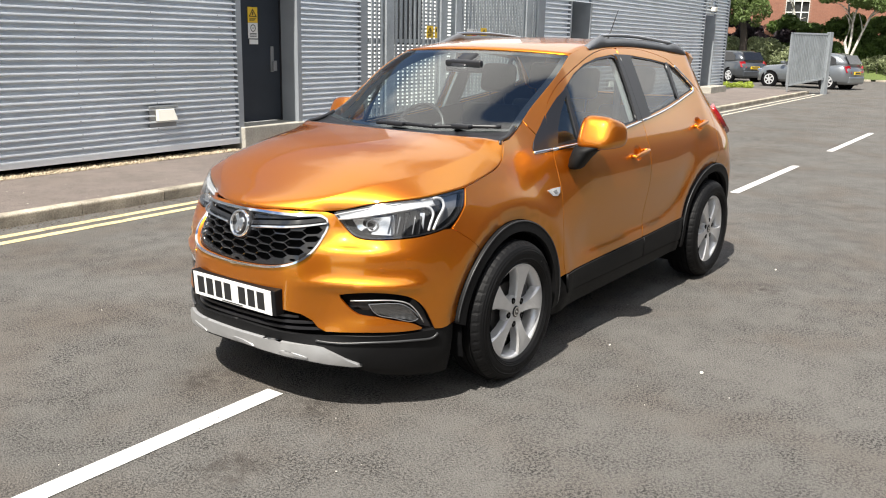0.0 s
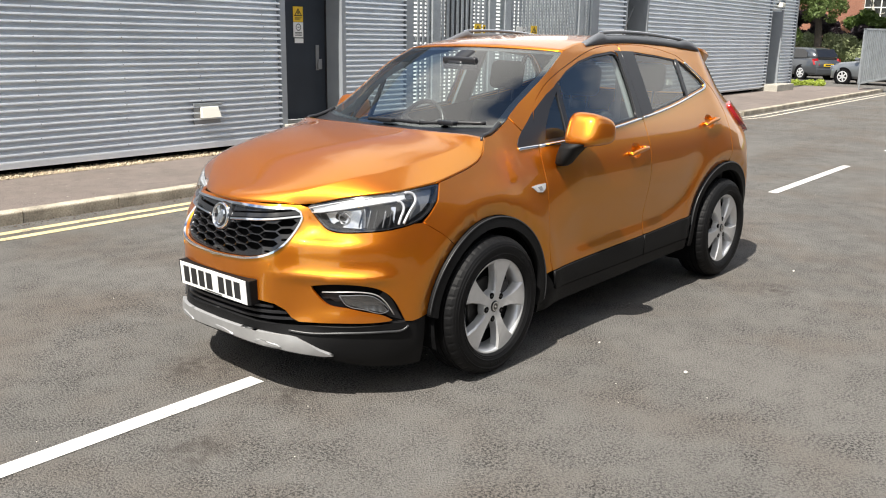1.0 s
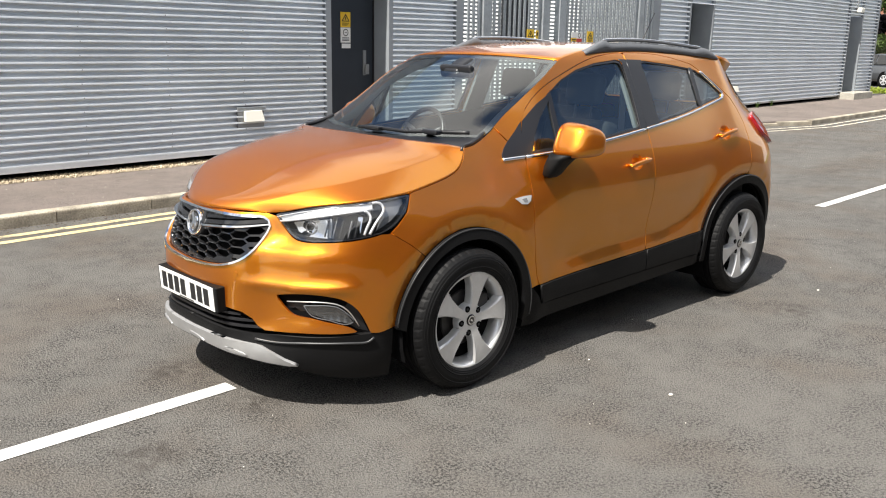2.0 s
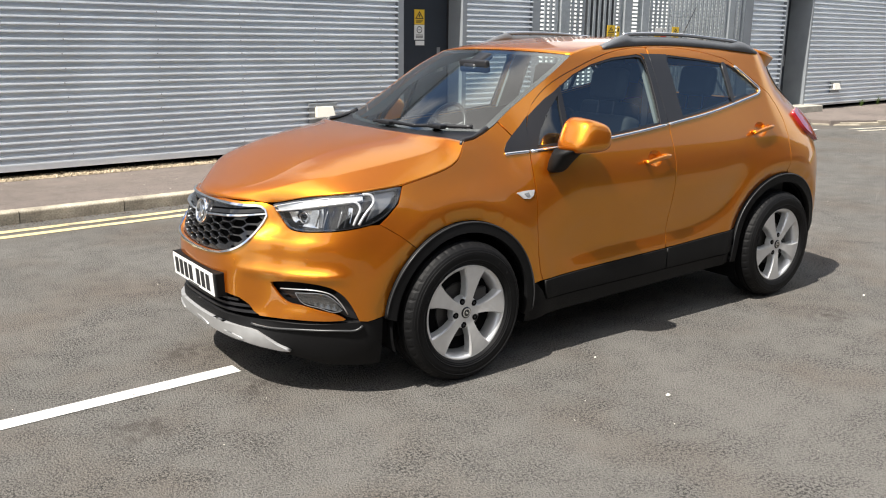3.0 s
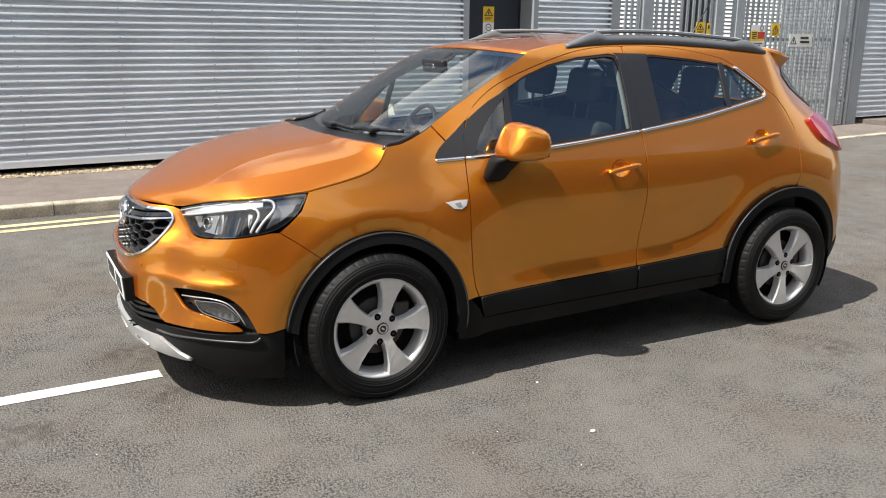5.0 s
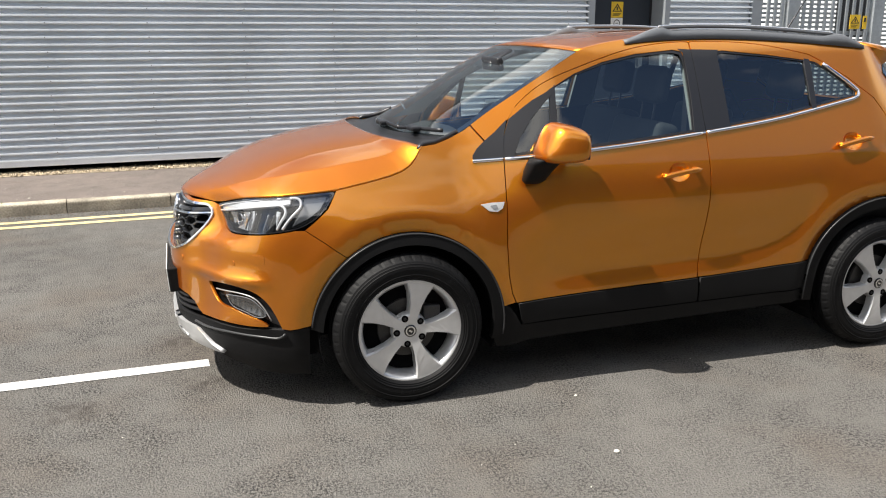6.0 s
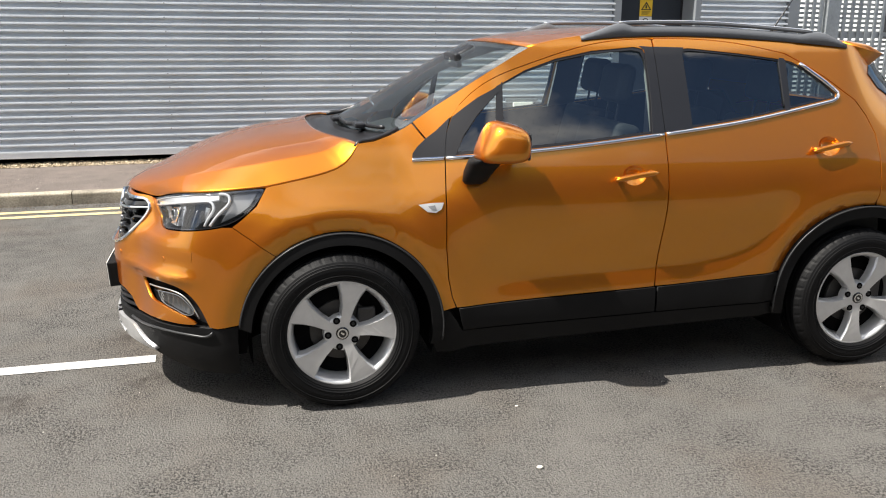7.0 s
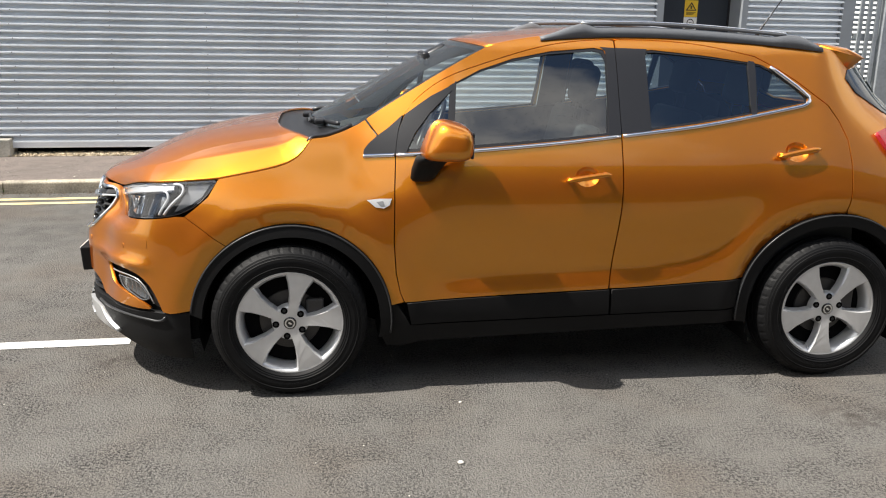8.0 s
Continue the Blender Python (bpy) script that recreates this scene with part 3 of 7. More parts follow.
# Dirt, grit and old leaves lying in the gutter and on the pavement
DEBRIS = material("dry_leaf_litter", (0.085, 0.062, 0.040), rough=0.9, vary_island=0.85)
LITTER = material("pale_litter", (0.55, 0.51, 0.44), rough=0.9, vary_island=0.4)
for name_, mat_, n_, (v0_, v1_), z_, size_, label_ in (("gutter_litter", DEBRIS, 2600, (-2.02, -1.845), 0.004, 0.011, "dry leaf litter and dirt in the gutter"), ("pavement_litter", LITTER, 150, (-1.7, -0.2), 0.107, 0.011, "pale scraps and twigs scattered on the pavement")):
    verts, faces = [], []
    for k in range(n_):
        a_ = rng.uniform(0, 2 * math.pi)
        s_ = size_ * rng.uniform(0.3, 1.3)
        spread = rng.uniform() ** (2.2 if v0_ < -1.8 else 1.0)
        c = np.array(at_wall(rng.uniform(-8, 5.5), v1_ + (v0_ - v1_) * spread, z_ + rng.uniform(0, 0.006)))
        d1, d2 = np.array([math.cos(a_), math.sin(a_), rng.uniform(-0.3, 0.3)]) * s_, np.array([-math.sin(a_), math.cos(a_), rng.uniform(-0.3, 0.3)]) * s_ * rng.uniform(0.25, 0.6)
        q_ = len(verts)
        verts += [(c - d1).tolist(), (c + d2).tolist(), (c + d1).tolist(), (c - d2).tolist(), (c + np.array([0, 0, 0.3 * s_])).tolist()]
        faces += [(q_, q_ + 1, q_ + 4), (q_ + 1, q_ + 2, q_ + 4), (q_ + 2, q_ + 3, q_ + 4), (q_ + 3, q_, q_ + 4)]
    tagged(mesh_object(name_, verts, faces, mat_), label_, "litter", kind="stuff")

# ---------------------------------------------------------------- the metal-clad building
RIB = 0.0762


def ribbed(name, u0, u1, z0, z1, parent, v=0.0, pitch=RIB, depth=0.064, z_phase=0.0):
    """Sheet cladding with level ribs, in the wall's own axes."""
    k = int(round((z1 - z0) / pitch * 20))
    zs = z0 + (z1 - z0) * np.arange(k + 1) / k
    w = (-(zs - z_phase) / pitch) % 1.0
    vs = v + depth / 2 - depth * np.interp(w, (0, 0.24, 0.29, 0.44, 0.48, 0.72, 0.75, 0.78, 1.0), (0, 0.03, 0.10, 0.90, 0.98, 1.0, 0.92, 0.05, 0))
    cols = np.array([u0, u1])
    g = np.zeros((len(cols), k + 1, 3))
    g[..., 0], g[..., 1], g[..., 2] = cols[:, None], vs[None], zs[None]
    ob = sheet(name, g[::-1], CLADDING, parent, thick=0.0, smooth=False)
    return ob


wall_1 = thing("wall_1", "long grey wall of level-ribbed metal cladding", "wall", kind="structure", m=BUILDING)
TOP, FOOT = 5.2, 0.24
SHEETS = [(-30, -21), (-21, -15.8), (-15.8, -10.6), (-10.6, -5.4), (-5.4, -0.2), (-0.2, 3.07)]
for a, b in SHEETS:
    ribbed("cladding_sheet", a, b, FOOT, TOP, wall_1)
ribbed("cladding_sheet", 4.32, 5.7, 0.2, TOP, wall_1)
part("flashing", box_bm(-30, 3.07, -0.030, 0.03, FOOT - 0.050, FOOT + 0.016), CLADDING, wall_1, "pale grey metal drip flashing", bevel=0.003)
part("corner_trim", box_bm(3.06, 3.16, -0.03, 0.30, FOOT - 0.05, TOP), FLASHING, wall_1)
part("corner_trim", box_bm(4.245, 4.33, -0.03, 0.30, 0.12, TOP), FLASHING, wall_1)
part("corner_trim", box_bm(5.69, 5.87, -0.03, 0.30, 0.0, TOP), FLASHING, wall_1)
# near-black backing; below the wall's foot it paints the shade over the gravel
part("backing", box_bm(-30, 3.06, 0.34, 0.5, -0.05, TOP - 0.05), DARK, wall_1)
part("backing", box_bm(4.33, 5.69, 0.30, 0.5, -0.05, TOP - 0.05), DARK, wall_1)
part("lintel", box_bm(3.16, 4.245, -0.01, 0.31, 2.62, TOP), FLASHING, wall_1)
part("coping", box_bm(-30, 6, -0.08, 0.5, TOP, TOP + 0.12), FLASHING, wall_1)
part("concrete_step", box_bm(3.1, 4.36, -0.10, 0.42, -0.02, 0.405), CONCRETE, wall_1, "pale concrete door step", bevel=0.01)


SIGN_YELLOW = material("sign_yellow", (0.80, 0.52, 0.03), rough=0.4)
SIGN_WHITE = material("sign_white", (0.78, 0.78, 0.76), rough=0.4)
SIGN_RED = material("sign_red", (0.55, 0.05, 0.03), rough=0.4)
WHITE_LOUVRE = material("white_louvre", (0.80, 0.82, 0.82), rough=0.5, stain=0.05, stain_scale=3)
DARK_VOID = material("dark_opening", (0.02, 0.022, 0.026), rough=0.6)
LEAD = material("vent_grey", (0.25, 0.26, 0.27), rough=0.5, metal=0.3)
VENT_WHITE = material("vent_cream", (0.74, 0.72, 0.64), rough=0.5)


def triangle_sign(s, cx, top, w, h, y=-0.0085):
    """A black-edged hazard triangle with its mark."""
    bm = bmesh.new()
    o = [bm.verts.new((cx + x * w, y, top - z * h)) for x, z in ((0, 0), (0.5, 1), (-0.5, 1))]
    i = [bm.verts.new((cx + x * w, y, top - z * h)) for x, z in ((0, 0.24), (0.34, 0.89), (-0.34, 0.89))]
    for k in range(3):
        bm.faces.new((o[k], o[(k + 1) % 3], i[(k + 1) % 3], i[k]))
    part("print", bm, INK, s, "black triangle outline")
    part("print", box_bm(cx - 0.07 * w, cx + 0.07 * w, y, y + 0.002, top - 0.80 * h, top - 0.42 * h), INK, s)


def print_bars(s, bars, half, y=-0.0085):
    """Unreadable lines of print, each a plain dark bar (x from, x to, height)."""
    for x0, x1, z in bars:
        part("print", box_bm(x0, x1, y, y + 0.002, z - half, z + half), INK, s)


def warning_sign(u, v, z, w=0.185, rows=("yellow", "white"), m=BUILDING, h=0.21):
    """A stack of flat safety notices, yellow with a black-edged triangle above a white one with a ring."""
    s = thing("safety_sign", "yellow hazard triangle notice on a metal surface" if len(rows) == 1 else "yellow hazard notice above a white no-smoking notice", "sign", m=m @ pose(u, v, z))
    top = 0.0
    for kind in rows:
        part("plate", box_bm(0, w, -0.006, 0, top - h, top), SIGN_YELLOW if kind == "yellow" else SIGN_WHITE, s)
        if kind == "yellow":
            triangle_sign(s, w / 2, top - 0.10 * h, 0.84 * w, 0.52 * h)
            print_bars(s, [(w * 0.15, w * (0.85 - 0.1 * k), top - h * (0.725 + 0.07 * k)) for k in range(3)], h * 0.015)
        else:
            bm = bmesh.new()
            lathe(bm, [(w * 0.27, -0.0085), (w * 0.21, -0.0085)], 20, Matrix.Translation((w / 2, 0, top - h * 0.33)))
            part("print", bm, INK, s, "dark ring")
            print_bars(s, [(w * 0.40, w * 0.62, top - h * 0.33)] + [(w * 0.15, w * 0.85, top - h * (0.68 + 0.09 * k)) for k in range(3)], h * 0.02)
        top -= h + 0.004
    if len(rows) > 1:
        part("plate", box_bm(w * 0.12, w, -0.006, 0, top - 0.075, top - 0.01), SIGN_WHITE, s)
    return s


# The recessed door of the long wall
door_1 = thing("door_1", "closed dark blue-grey steel door in a recess", "door", kind="structure", m=BUILDING @ pose(3.16, 0.30, 0.41))
part("door_leaf", box_bm(0.03, 1.06, 0.0, 0.05, 0.012, 2.16), DOOR_PAINT, door_1, bevel=0.004)
part("door_frame", box_bm(0.0, 0.03, -0.01, 0.06, 0.0, 2.2), SATIN_BLACK, door_1)
part("door_frame", box_bm(1.06, 1.085, -0.01, 0.06, 0.0, 2.2), SATIN_BLACK, door_1)
h = part("handle_plate", box_bm(0.865, 0.925, -0.012, 0.0, 0.70, 1.06), LEAD, door_1, "long grey steel handle plate", bevel=0.003)
part("handle", box_bm(0.88, 0.95, -0.05, -0.03, 0.715, 0.86), LEAD, h, bevel=0.006)
warning_sign(3.60, 0.298, 2.0)


def wall_vent(u, z, w=0.36, hgt=0.25):
    s = thing("wall_vent", "cream hooded flue vent in a grey plate on the ribbed wall", "vent", "wall vents", m=BUILDING @ pose(u, -0.012, z))
    part("back_plate", box_bm(0, w, -0.012, 0.01, 0, hgt), LEAD, s, bevel=0.003)
    part("rain_flashing", box_bm(-0.01, w + 0.02, -0.03, 0.0, hgt - 0.03, hgt), GALVANISED, s, bevel=0.004)
    bm = bmesh.new()
    a = [bm.verts.new(p) for p in ((0.09, -0.012, 0.085), (0.36, -0.012, 0.085), (0.36, -0.012, 0.225), (0.09, -0.012, 0.225))]
    b = [bm.verts.new(p) for p in ((0.08, -0.085, 0.085), (0.37, -0.085, 0.085), (0.35, -0.045, 0.215), (0.10, -0.045, 0.215))]
    bm.faces.new(b)
    for i in range(4):
        bm.faces.new((a[i], a[(i + 1) % 4], b[(i + 1) % 4], b[i]))
    bmesh.ops.recalc_face_normals(bm, faces=bm.faces)
    part("hood", bm, VENT_WHITE, s, "cream metal hood")
    return s


wall_vent(1.612, 0.495, 0.405, 0.265)

# The far wing, with its two recessed doors
RIB_2 = 0.0995
wall_2 = thing("wall_2", "grey level-ribbed metal wing with recessed doors", "wall", kind="structure", m=BUILDING)
for a, b, lo, hi in ((12.0, 13.28, 0.15, TOP), (13.28, 14.43, 2.52, TOP), (14.43, 19.6, 0.18, TOP), (19.6, 23.3, 0.18, TOP), (23.3, 24.45, 2.55, TOP), (24.45, 25.85, 0.2, TOP)):
    ribbed("cladding_sheet", a, b, lo, hi, wall_2, pitch=RIB_2, depth=0.075)
for a, b, lo in ((11.72, 12.0, 0.0), (13.28, 13.35, 0.2), (14.38, 14.45, 0.2), (23.26, 23.33, 0.3), (24.42, 24.48, 0.3), (25.84, 25.98, 0.1)):
    part("corner_trim", box_bm(a, b, -0.035, 0.5, lo, TOP), FLASHING, wall_2)
part("return_wall", box_bm(25.98, 26.0, 0.5, 9, 0.1, TOP), CLADDING, wall_2)
for a, b in ((12.0, 13.28), (14.45, 23.26), (24.48, 25.84)):
    part("backing", box_bm(a, b, 0.35, 0.5, -0.05, TOP - 0.05), DARK, wall_2)
part("coping", box_bm(11.72, 26.0, -0.08, 0.6, TOP, TOP + 0.12), FLASHING, wall_2)
part("concrete_step", box_bm(13.25, 14.65, -0.38, 0.6, -0.02, 0.24), CONCRETE, wall_2, "pale concrete door step", bevel=0.012)
part("concrete_step", box_bm(23.2, 24.9, -0.45, 0.6, -0.02, 0.3), CONCRETE, wall_2, "pale concrete door step", bevel=0.012)
for u0, u1, z0, label in ((13.35, 14.38, 0.22, "dark_grey"), (23.33, 24.42, 0.32, "grey")):
    d = thing("door_2" if u0 < 20 else "door_3", "closed dark grey steel door in a deep recess", "door", kind="structure", m=BUILDING @ pose(u0, 0.48, z0))
    part("door_leaf", box_bm(0.0, u1 - u0, 0, 0.05, 0.0, 2.35), DOOR_PAINT if u0 < 20 else FLASHING, d, bevel=0.004)
    part("handle", box_bm(u1 - u0 - 0.16, u1 - u0 - 0.10, -0.04, 0.0, 0.85, 1.1), LEAD, d, bevel=0.004)
warning_sign(13.52, 0.475, 2.0)
wall_vent(15.62, 0.45, 0.42, 0.26)
bulkhead = thing("wall_lamp", "small pale bulkhead lamp above the far door", "lamp", m=BUILDING @ pose(23.95, -0.03, 2.75))
part("body", box_bm(-0.14, 0.14, -0.14, 0.0, -0.07, 0.07), VENT_WHITE, bulkhead, bevel=0.02)
part("conduit", box_bm(-0.16, -0.12, -0.03, 0.0, 0.07, 1.6), LEAD, bulkhead)

# The steel gate between the wings: upright pales before white louvres
louvre_screen = tagged(thing("louvre_screen", "", "", m=BUILDING), "grey open slatted screen behind the steel gate", "louvre", kind="structure")
louvre = bpy.data.meshes.new("louvre_blade")
bm = box_bm(5.88, 11.8, -0.004, 0.004, -0.0195, 0.0195, m=Matrix.Translation((0, 1.72, 0)))
bm.to_mesh(louvre)
bm.free()
louvre.materials.append(GALVANISED)
z = 0.12
while z < 3.6:
    ob = new("louvre_blade", louvre)
    ob.parent, ob.location = louvre_screen, (0, 0, z)
    z += 0.074
part("side_wall", box_bm(11.76, 11.98, 0.5, 14, 0, TOP), WHITE_LOUVRE, wall_2, "sunlit white side wall of the far wing")
part("side_wall", box_bm(5.70, 5.85, 0.5, 14, 0, TOP), WHITE_LOUVRE, wall_1)
part("rear_wall", box_bm(5.85, 11.76, 13.8, 14, 0, TOP), WHITE_LOUVRE, wall_2)


def fence_run(name, label, u0, u1, n, top, width=0.062, rails=(0.45, 1.55, 2.75)):
    f = thing(name, label, "fence" if "gate" not in name else "gate", m=BUILDING @ pose(u0, -0.05, 0.03))
    me = bpy.data.meshes.new("pale")
    bm = bmesh.new()
    box(bm, -width / 2, width / 2, -0.012, 0.012, 0, top)
    bmesh.ops.bevel(bm, geom=[e for e in bm.edges if abs(e.verts[0].co.z - e.verts[1].co.z) > 1], offset=0.006, segments=1, affect="EDGES")
    bm.to_mesh(me)
    bm.free()
    me.materials.append(GALVANISED)
    for k in range(n):
        ob = new("pale", me)
        ob.parent, ob.location = f, ((u1 - u0) * (k + 0.5) / n, 0, 0)
    for r in rails:
        part("rail", box_bm(0, u1 - u0, 0.014, 0.05, r - 0.03, r + 0.03), GALVANISED, f)
    return f


fence_run("fence", "galvanised steel palisade panel beside the building", 5.9, 6.26, 3, 3.4)
fence_run("gate", "tall galvanised palisade gate leaf", 6.53, 7.86, 10, 3.2)
fence_run("gate", "tall galvanised palisade gate leaf", 8.6, 11.05, 19, 3.2)
fence_run("fence", "galvanised steel palisade panel beside the far wing", 11.3, 11.7, 3, 3.4)
for u0, u1 in ((6.28, 6.50), (7.88, 8.09), (8.37, 8.57), (11.08, 11.27)):
    g = thing("gate_post", "square galvanised steel gate post", "post", "gate posts", m=BUILDING @ pose(u0, -0.09, 0))
    part("post", box_bm(0, u1 - u0, 0, 0.12, -0.02, 3.6), GALVANISED, g, bevel=0.008)
side_blade = bpy.data.meshes.new("louvre_blade")
bm = box_bm(11.680, 11.688, 0.06, 1.70, -0.0195, 0.0195)
bm.to_mesh(side_blade)
bm.free()
side_blade.materials.append(GALVANISED)
z = 0.12
while z < 3.6:
    ob = new("louvre_blade", side_blade)
    ob.parent, ob.location = louvre_screen, (0, 0, z)
    z += 0.074
part("dark_hatch", box_bm(8.92, 9.72, 1.60, 1.71, 1.50, 3.3), DARK_VOID, louvre_screen)
warning_sign(7.45, -0.075, 1.845, 0.195, ("yellow",), h=0.205)
warning_sign(9.275, -0.075, 1.845, 0.205, ("yellow",), h=0.21)
edge_tag = thing("safety_sign", "narrow yellow notice on a steel gate pale", "sign", m=BUILDING @ pose(7.70, -0.075, 1.83))
part("plate", box_bm(0, 0.075, -0.006, 0, -0.19, 0), SIGN_YELLOW, edge_tag)
part("print", box_bm(0.02, 0.055, -0.0085, -0.0065, -0.09, -0.03), INK, edge_tag)
notice = thing("safety_sign", "multicoloured site safety notice on the steel gate", "sign", m=BUILDING @ pose(8.77, -0.075, 1.82))
for x0, x1, z0, z1, mat_ in ((0.0, 0.165, -0.10, 0.0, SIGN_WHITE), (0.165, 0.34, -0.11, 0.0, SIGN_WHITE), (0.0, 0.165, -0.27, -0.10, SIGN_YELLOW), (0.165, 0.34, -0.23, -0.11, SIGN_RED), (0.165, 0.34, -0.27, -0.23, SIGN_YELLOW), (0.0, 0.34, -0.38, -0.27, SIGN_WHITE)):
    part("plate", box_bm(x0 + 0.001, x1 - 0.001, -0.006, 0, z0 + 0.001, z1 - 0.001), mat_, notice)
bm = bmesh.new()
lathe(bm, [(0.045, -0.0085), (0.032, -0.0085)], 20, Matrix.Translation((0.252, 0, -0.055)))
part("print", bm, INK, notice, "dark ring")
print_bars(notice, ((0.02, 0.14, -0.13), (0.02, 0.13, -0.16), (0.02, 0.145, -0.19), (0.02, 0.12, -0.22), (0.05, 0.29, -0.305), (0.05, 0.25, -0.335)), 0.008)
board = thing("safety_sign", "wide white danger notice on the steel gate", "sign", m=BUILDING @ pose(9.76, -0.075, 1.67))
part("plate", box_bm(0, 0.24, -0.006, 0, -0.21, 0), SIGN_WHITE, board)
part("plate", box_bm(0.244, 0.62, -0.006, 0, -0.21, 0), VENT_WHITE, board)
triangle_sign(board, 0.12, -0.03, 0.18, 0.14)
print_bars(board, ((0.30, 0.52, -0.06), (0.30, 0.55, -0.13)), 0.02)


# ---------------------------------------------------------------- the orange car
car = thing("car", "metallic orange compact crossover car parked on the asphalt", "car")
FRONT_ARCH, REAR_ARCH = (-1.268, 0.338, 0.448), (1.2775, 0.350, 0.462)


def skin_of(side):
    """The flank's skin on one side (-1: the car's left); left of the nose's middle it runs on round to the other side."""
    def skin(p, z, out=0.0):
        p = np.asarray(p, float)
        a = flank(NOSE + np.abs(p - NOSE), z, out)
        a[..., 1] *= np.where(p < NOSE, -side, side)
        return a
    return skin


hood_front = spline((-2.35, -2.29, -2.15, -1.95, -1.82, -1.585), (0.887, 0.888, 0.915, 0.945, 0.957, 0.975))


def hood_line(p):
    """The height of the bonnet's seam: along the lamp and the wing, then steeply up to the windscreen's foot."""
    back = np.interp(p, (-1.585, -1.52, -1.41, -1.33, -1.275, -1.234, -1.205, -1.185, -1.165, -1.10, -1.02), (0.975, 0.986, 1.006, 1.023, 1.040, 1.062, 1.090, 1.118, 1.142, 1.149, 1.174))
    return np.where(np.asarray(p) < -1.585, hood_front(p), back)


screen_line = spline((-1.02, -0.924, -0.85, -0.767, -0.65, -0.5, -0.385), (1.176, 1.222, 1.270, 1.322, 1.397, 1.485, 1.545))
roof_line = spline((-0.385, -0.2, 0.05, 0.4, 0.8, 1.15, 1.45), (1.545, 1.582, 1.607, 1.615, 1.60, 1.573, 1.540))
door_seam = spline((-0.785, -0.753, -0.706, -0.62, -0.438, -0.285, -0.131, 0.078, 0.291, 0.674, 0.902), (1.185, 1.255, 1.314, 1.383, 1.462, 1.51, 1.551, 1.581, 1.588, 1.565, 1.521))
belt = spline((-0.95, -0.80, -0.44, -0.04, 0.25, 0.62, 0.89, 1.106), (1.068, 1.076, 1.102, 1.136, 1.167, 1.211, 1.257, 1.300))
sill_top = spline((-0.80, -0.3, 0.2, 0.90), (0.420, 0.447, 0.467, 0.506))
sill_low = spline((-0.80, -0.3, 0.2, 0.90), (0.311, 0.326, 0.340, 0.353))


def line(f, a, b, n=12, dz=0.0):
    return [(float(p), float(f(p)) + dz) for p in np.linspace(a, b, n)]


REAR_SEAM = [(0.902, 1.521), (1.0, 1.470), (1.09, 1.412), (1.165, 1.355), (1.235, 1.305), (1.285, 1.235), (1.322, 1.151), (1.330, 1.05), (1.327, 0.93), (1.318, 0.83)]
A0 = math.degrees(math.asin((0.395 - FRONT_ARCH[1]) / FRONT_ARCH[2]))
FOG_TOP = curve2([(-2.257, 0.543), (-2.157, 0.560), (-2.015, 0.554), (-1.952, 0.536), (-1.900, 0.497), (-1.858, 0.428), (-1.838, 0.384)], 4)
FOG_LOW = curve2([(-1.893, 0.401), (-1.923, 0.419), (-2.013, 0.441), (-2.11, 0.459), (-2.181, 0.470), (-2.220, 0.500), (-2.257, 0.543)], 4)[:-1]
LAMP_LOW = curve2([(-1.59, 0.962), (-1.63, 0.905), (-1.69, 0.855), (-1.75, 0.826), (-1.83, 0.809), (-1.93, 0.796), (-2.03, 0.787), (-2.14, 0.781), (-2.19, 0.790), (-2.245, 0.835), (-2.288, 0.879)], 4)
half = [(NOSE, 0.884), (-2.40, 0.884), (-2.335, 0.882), *[(p, z - 0.005) for p, z in LAMP_LOW[::-1] if p < -1.765], (-1.728, 0.815), (-1.64, 0.76),
        *arc(*FRONT_ARCH[:2], FRONT_ARCH[2] + 0.002, 128.5, 180 - A0, 18), (-1.80, 0.383), *[(p + 0.003, z + 0.003) for p, z in FOG_TOP[::-1]], *[(p - 0.002, z - 0.003) for p, z in FOG_LOW[::-1]],
        (-1.905, 0.393), (-2.012, 0.390), (-2.133, 0.388), (-2.25, 0.380), (-2.315, 0.378), (-2.352, 0.395), (-2.38, 0.427), (-2.43, 0.455), (-2.50, 0.468), (NOSE, 0.470)]


def both(points):
    """An outline of half the nose, and its mirror image."""
    rest = [(2 * NOSE - p, z) for p, z in points[::-1]]
    return points + [q for q in rest if abs(q[0] - NOSE) > 1e-6]


GRILLE = curve2([(NOSE, 0.866), (-2.55, 0.868), (-2.40, 0.868), (-2.345, 0.862), (-2.318, 0.842), (-2.332, 0.80), (-2.365, 0.75), (-2.41, 0.708), (-2.48, 0.676), (-2.60, 0.655), (NOSE, 0.645)], 4)
nose_skin = skin_of(-1)
panel("front_bumper", both(half), nose_skin, ORANGE, car, "glossy metallic orange bumper skin", holes=[both(GRILLE)], step=0.035)

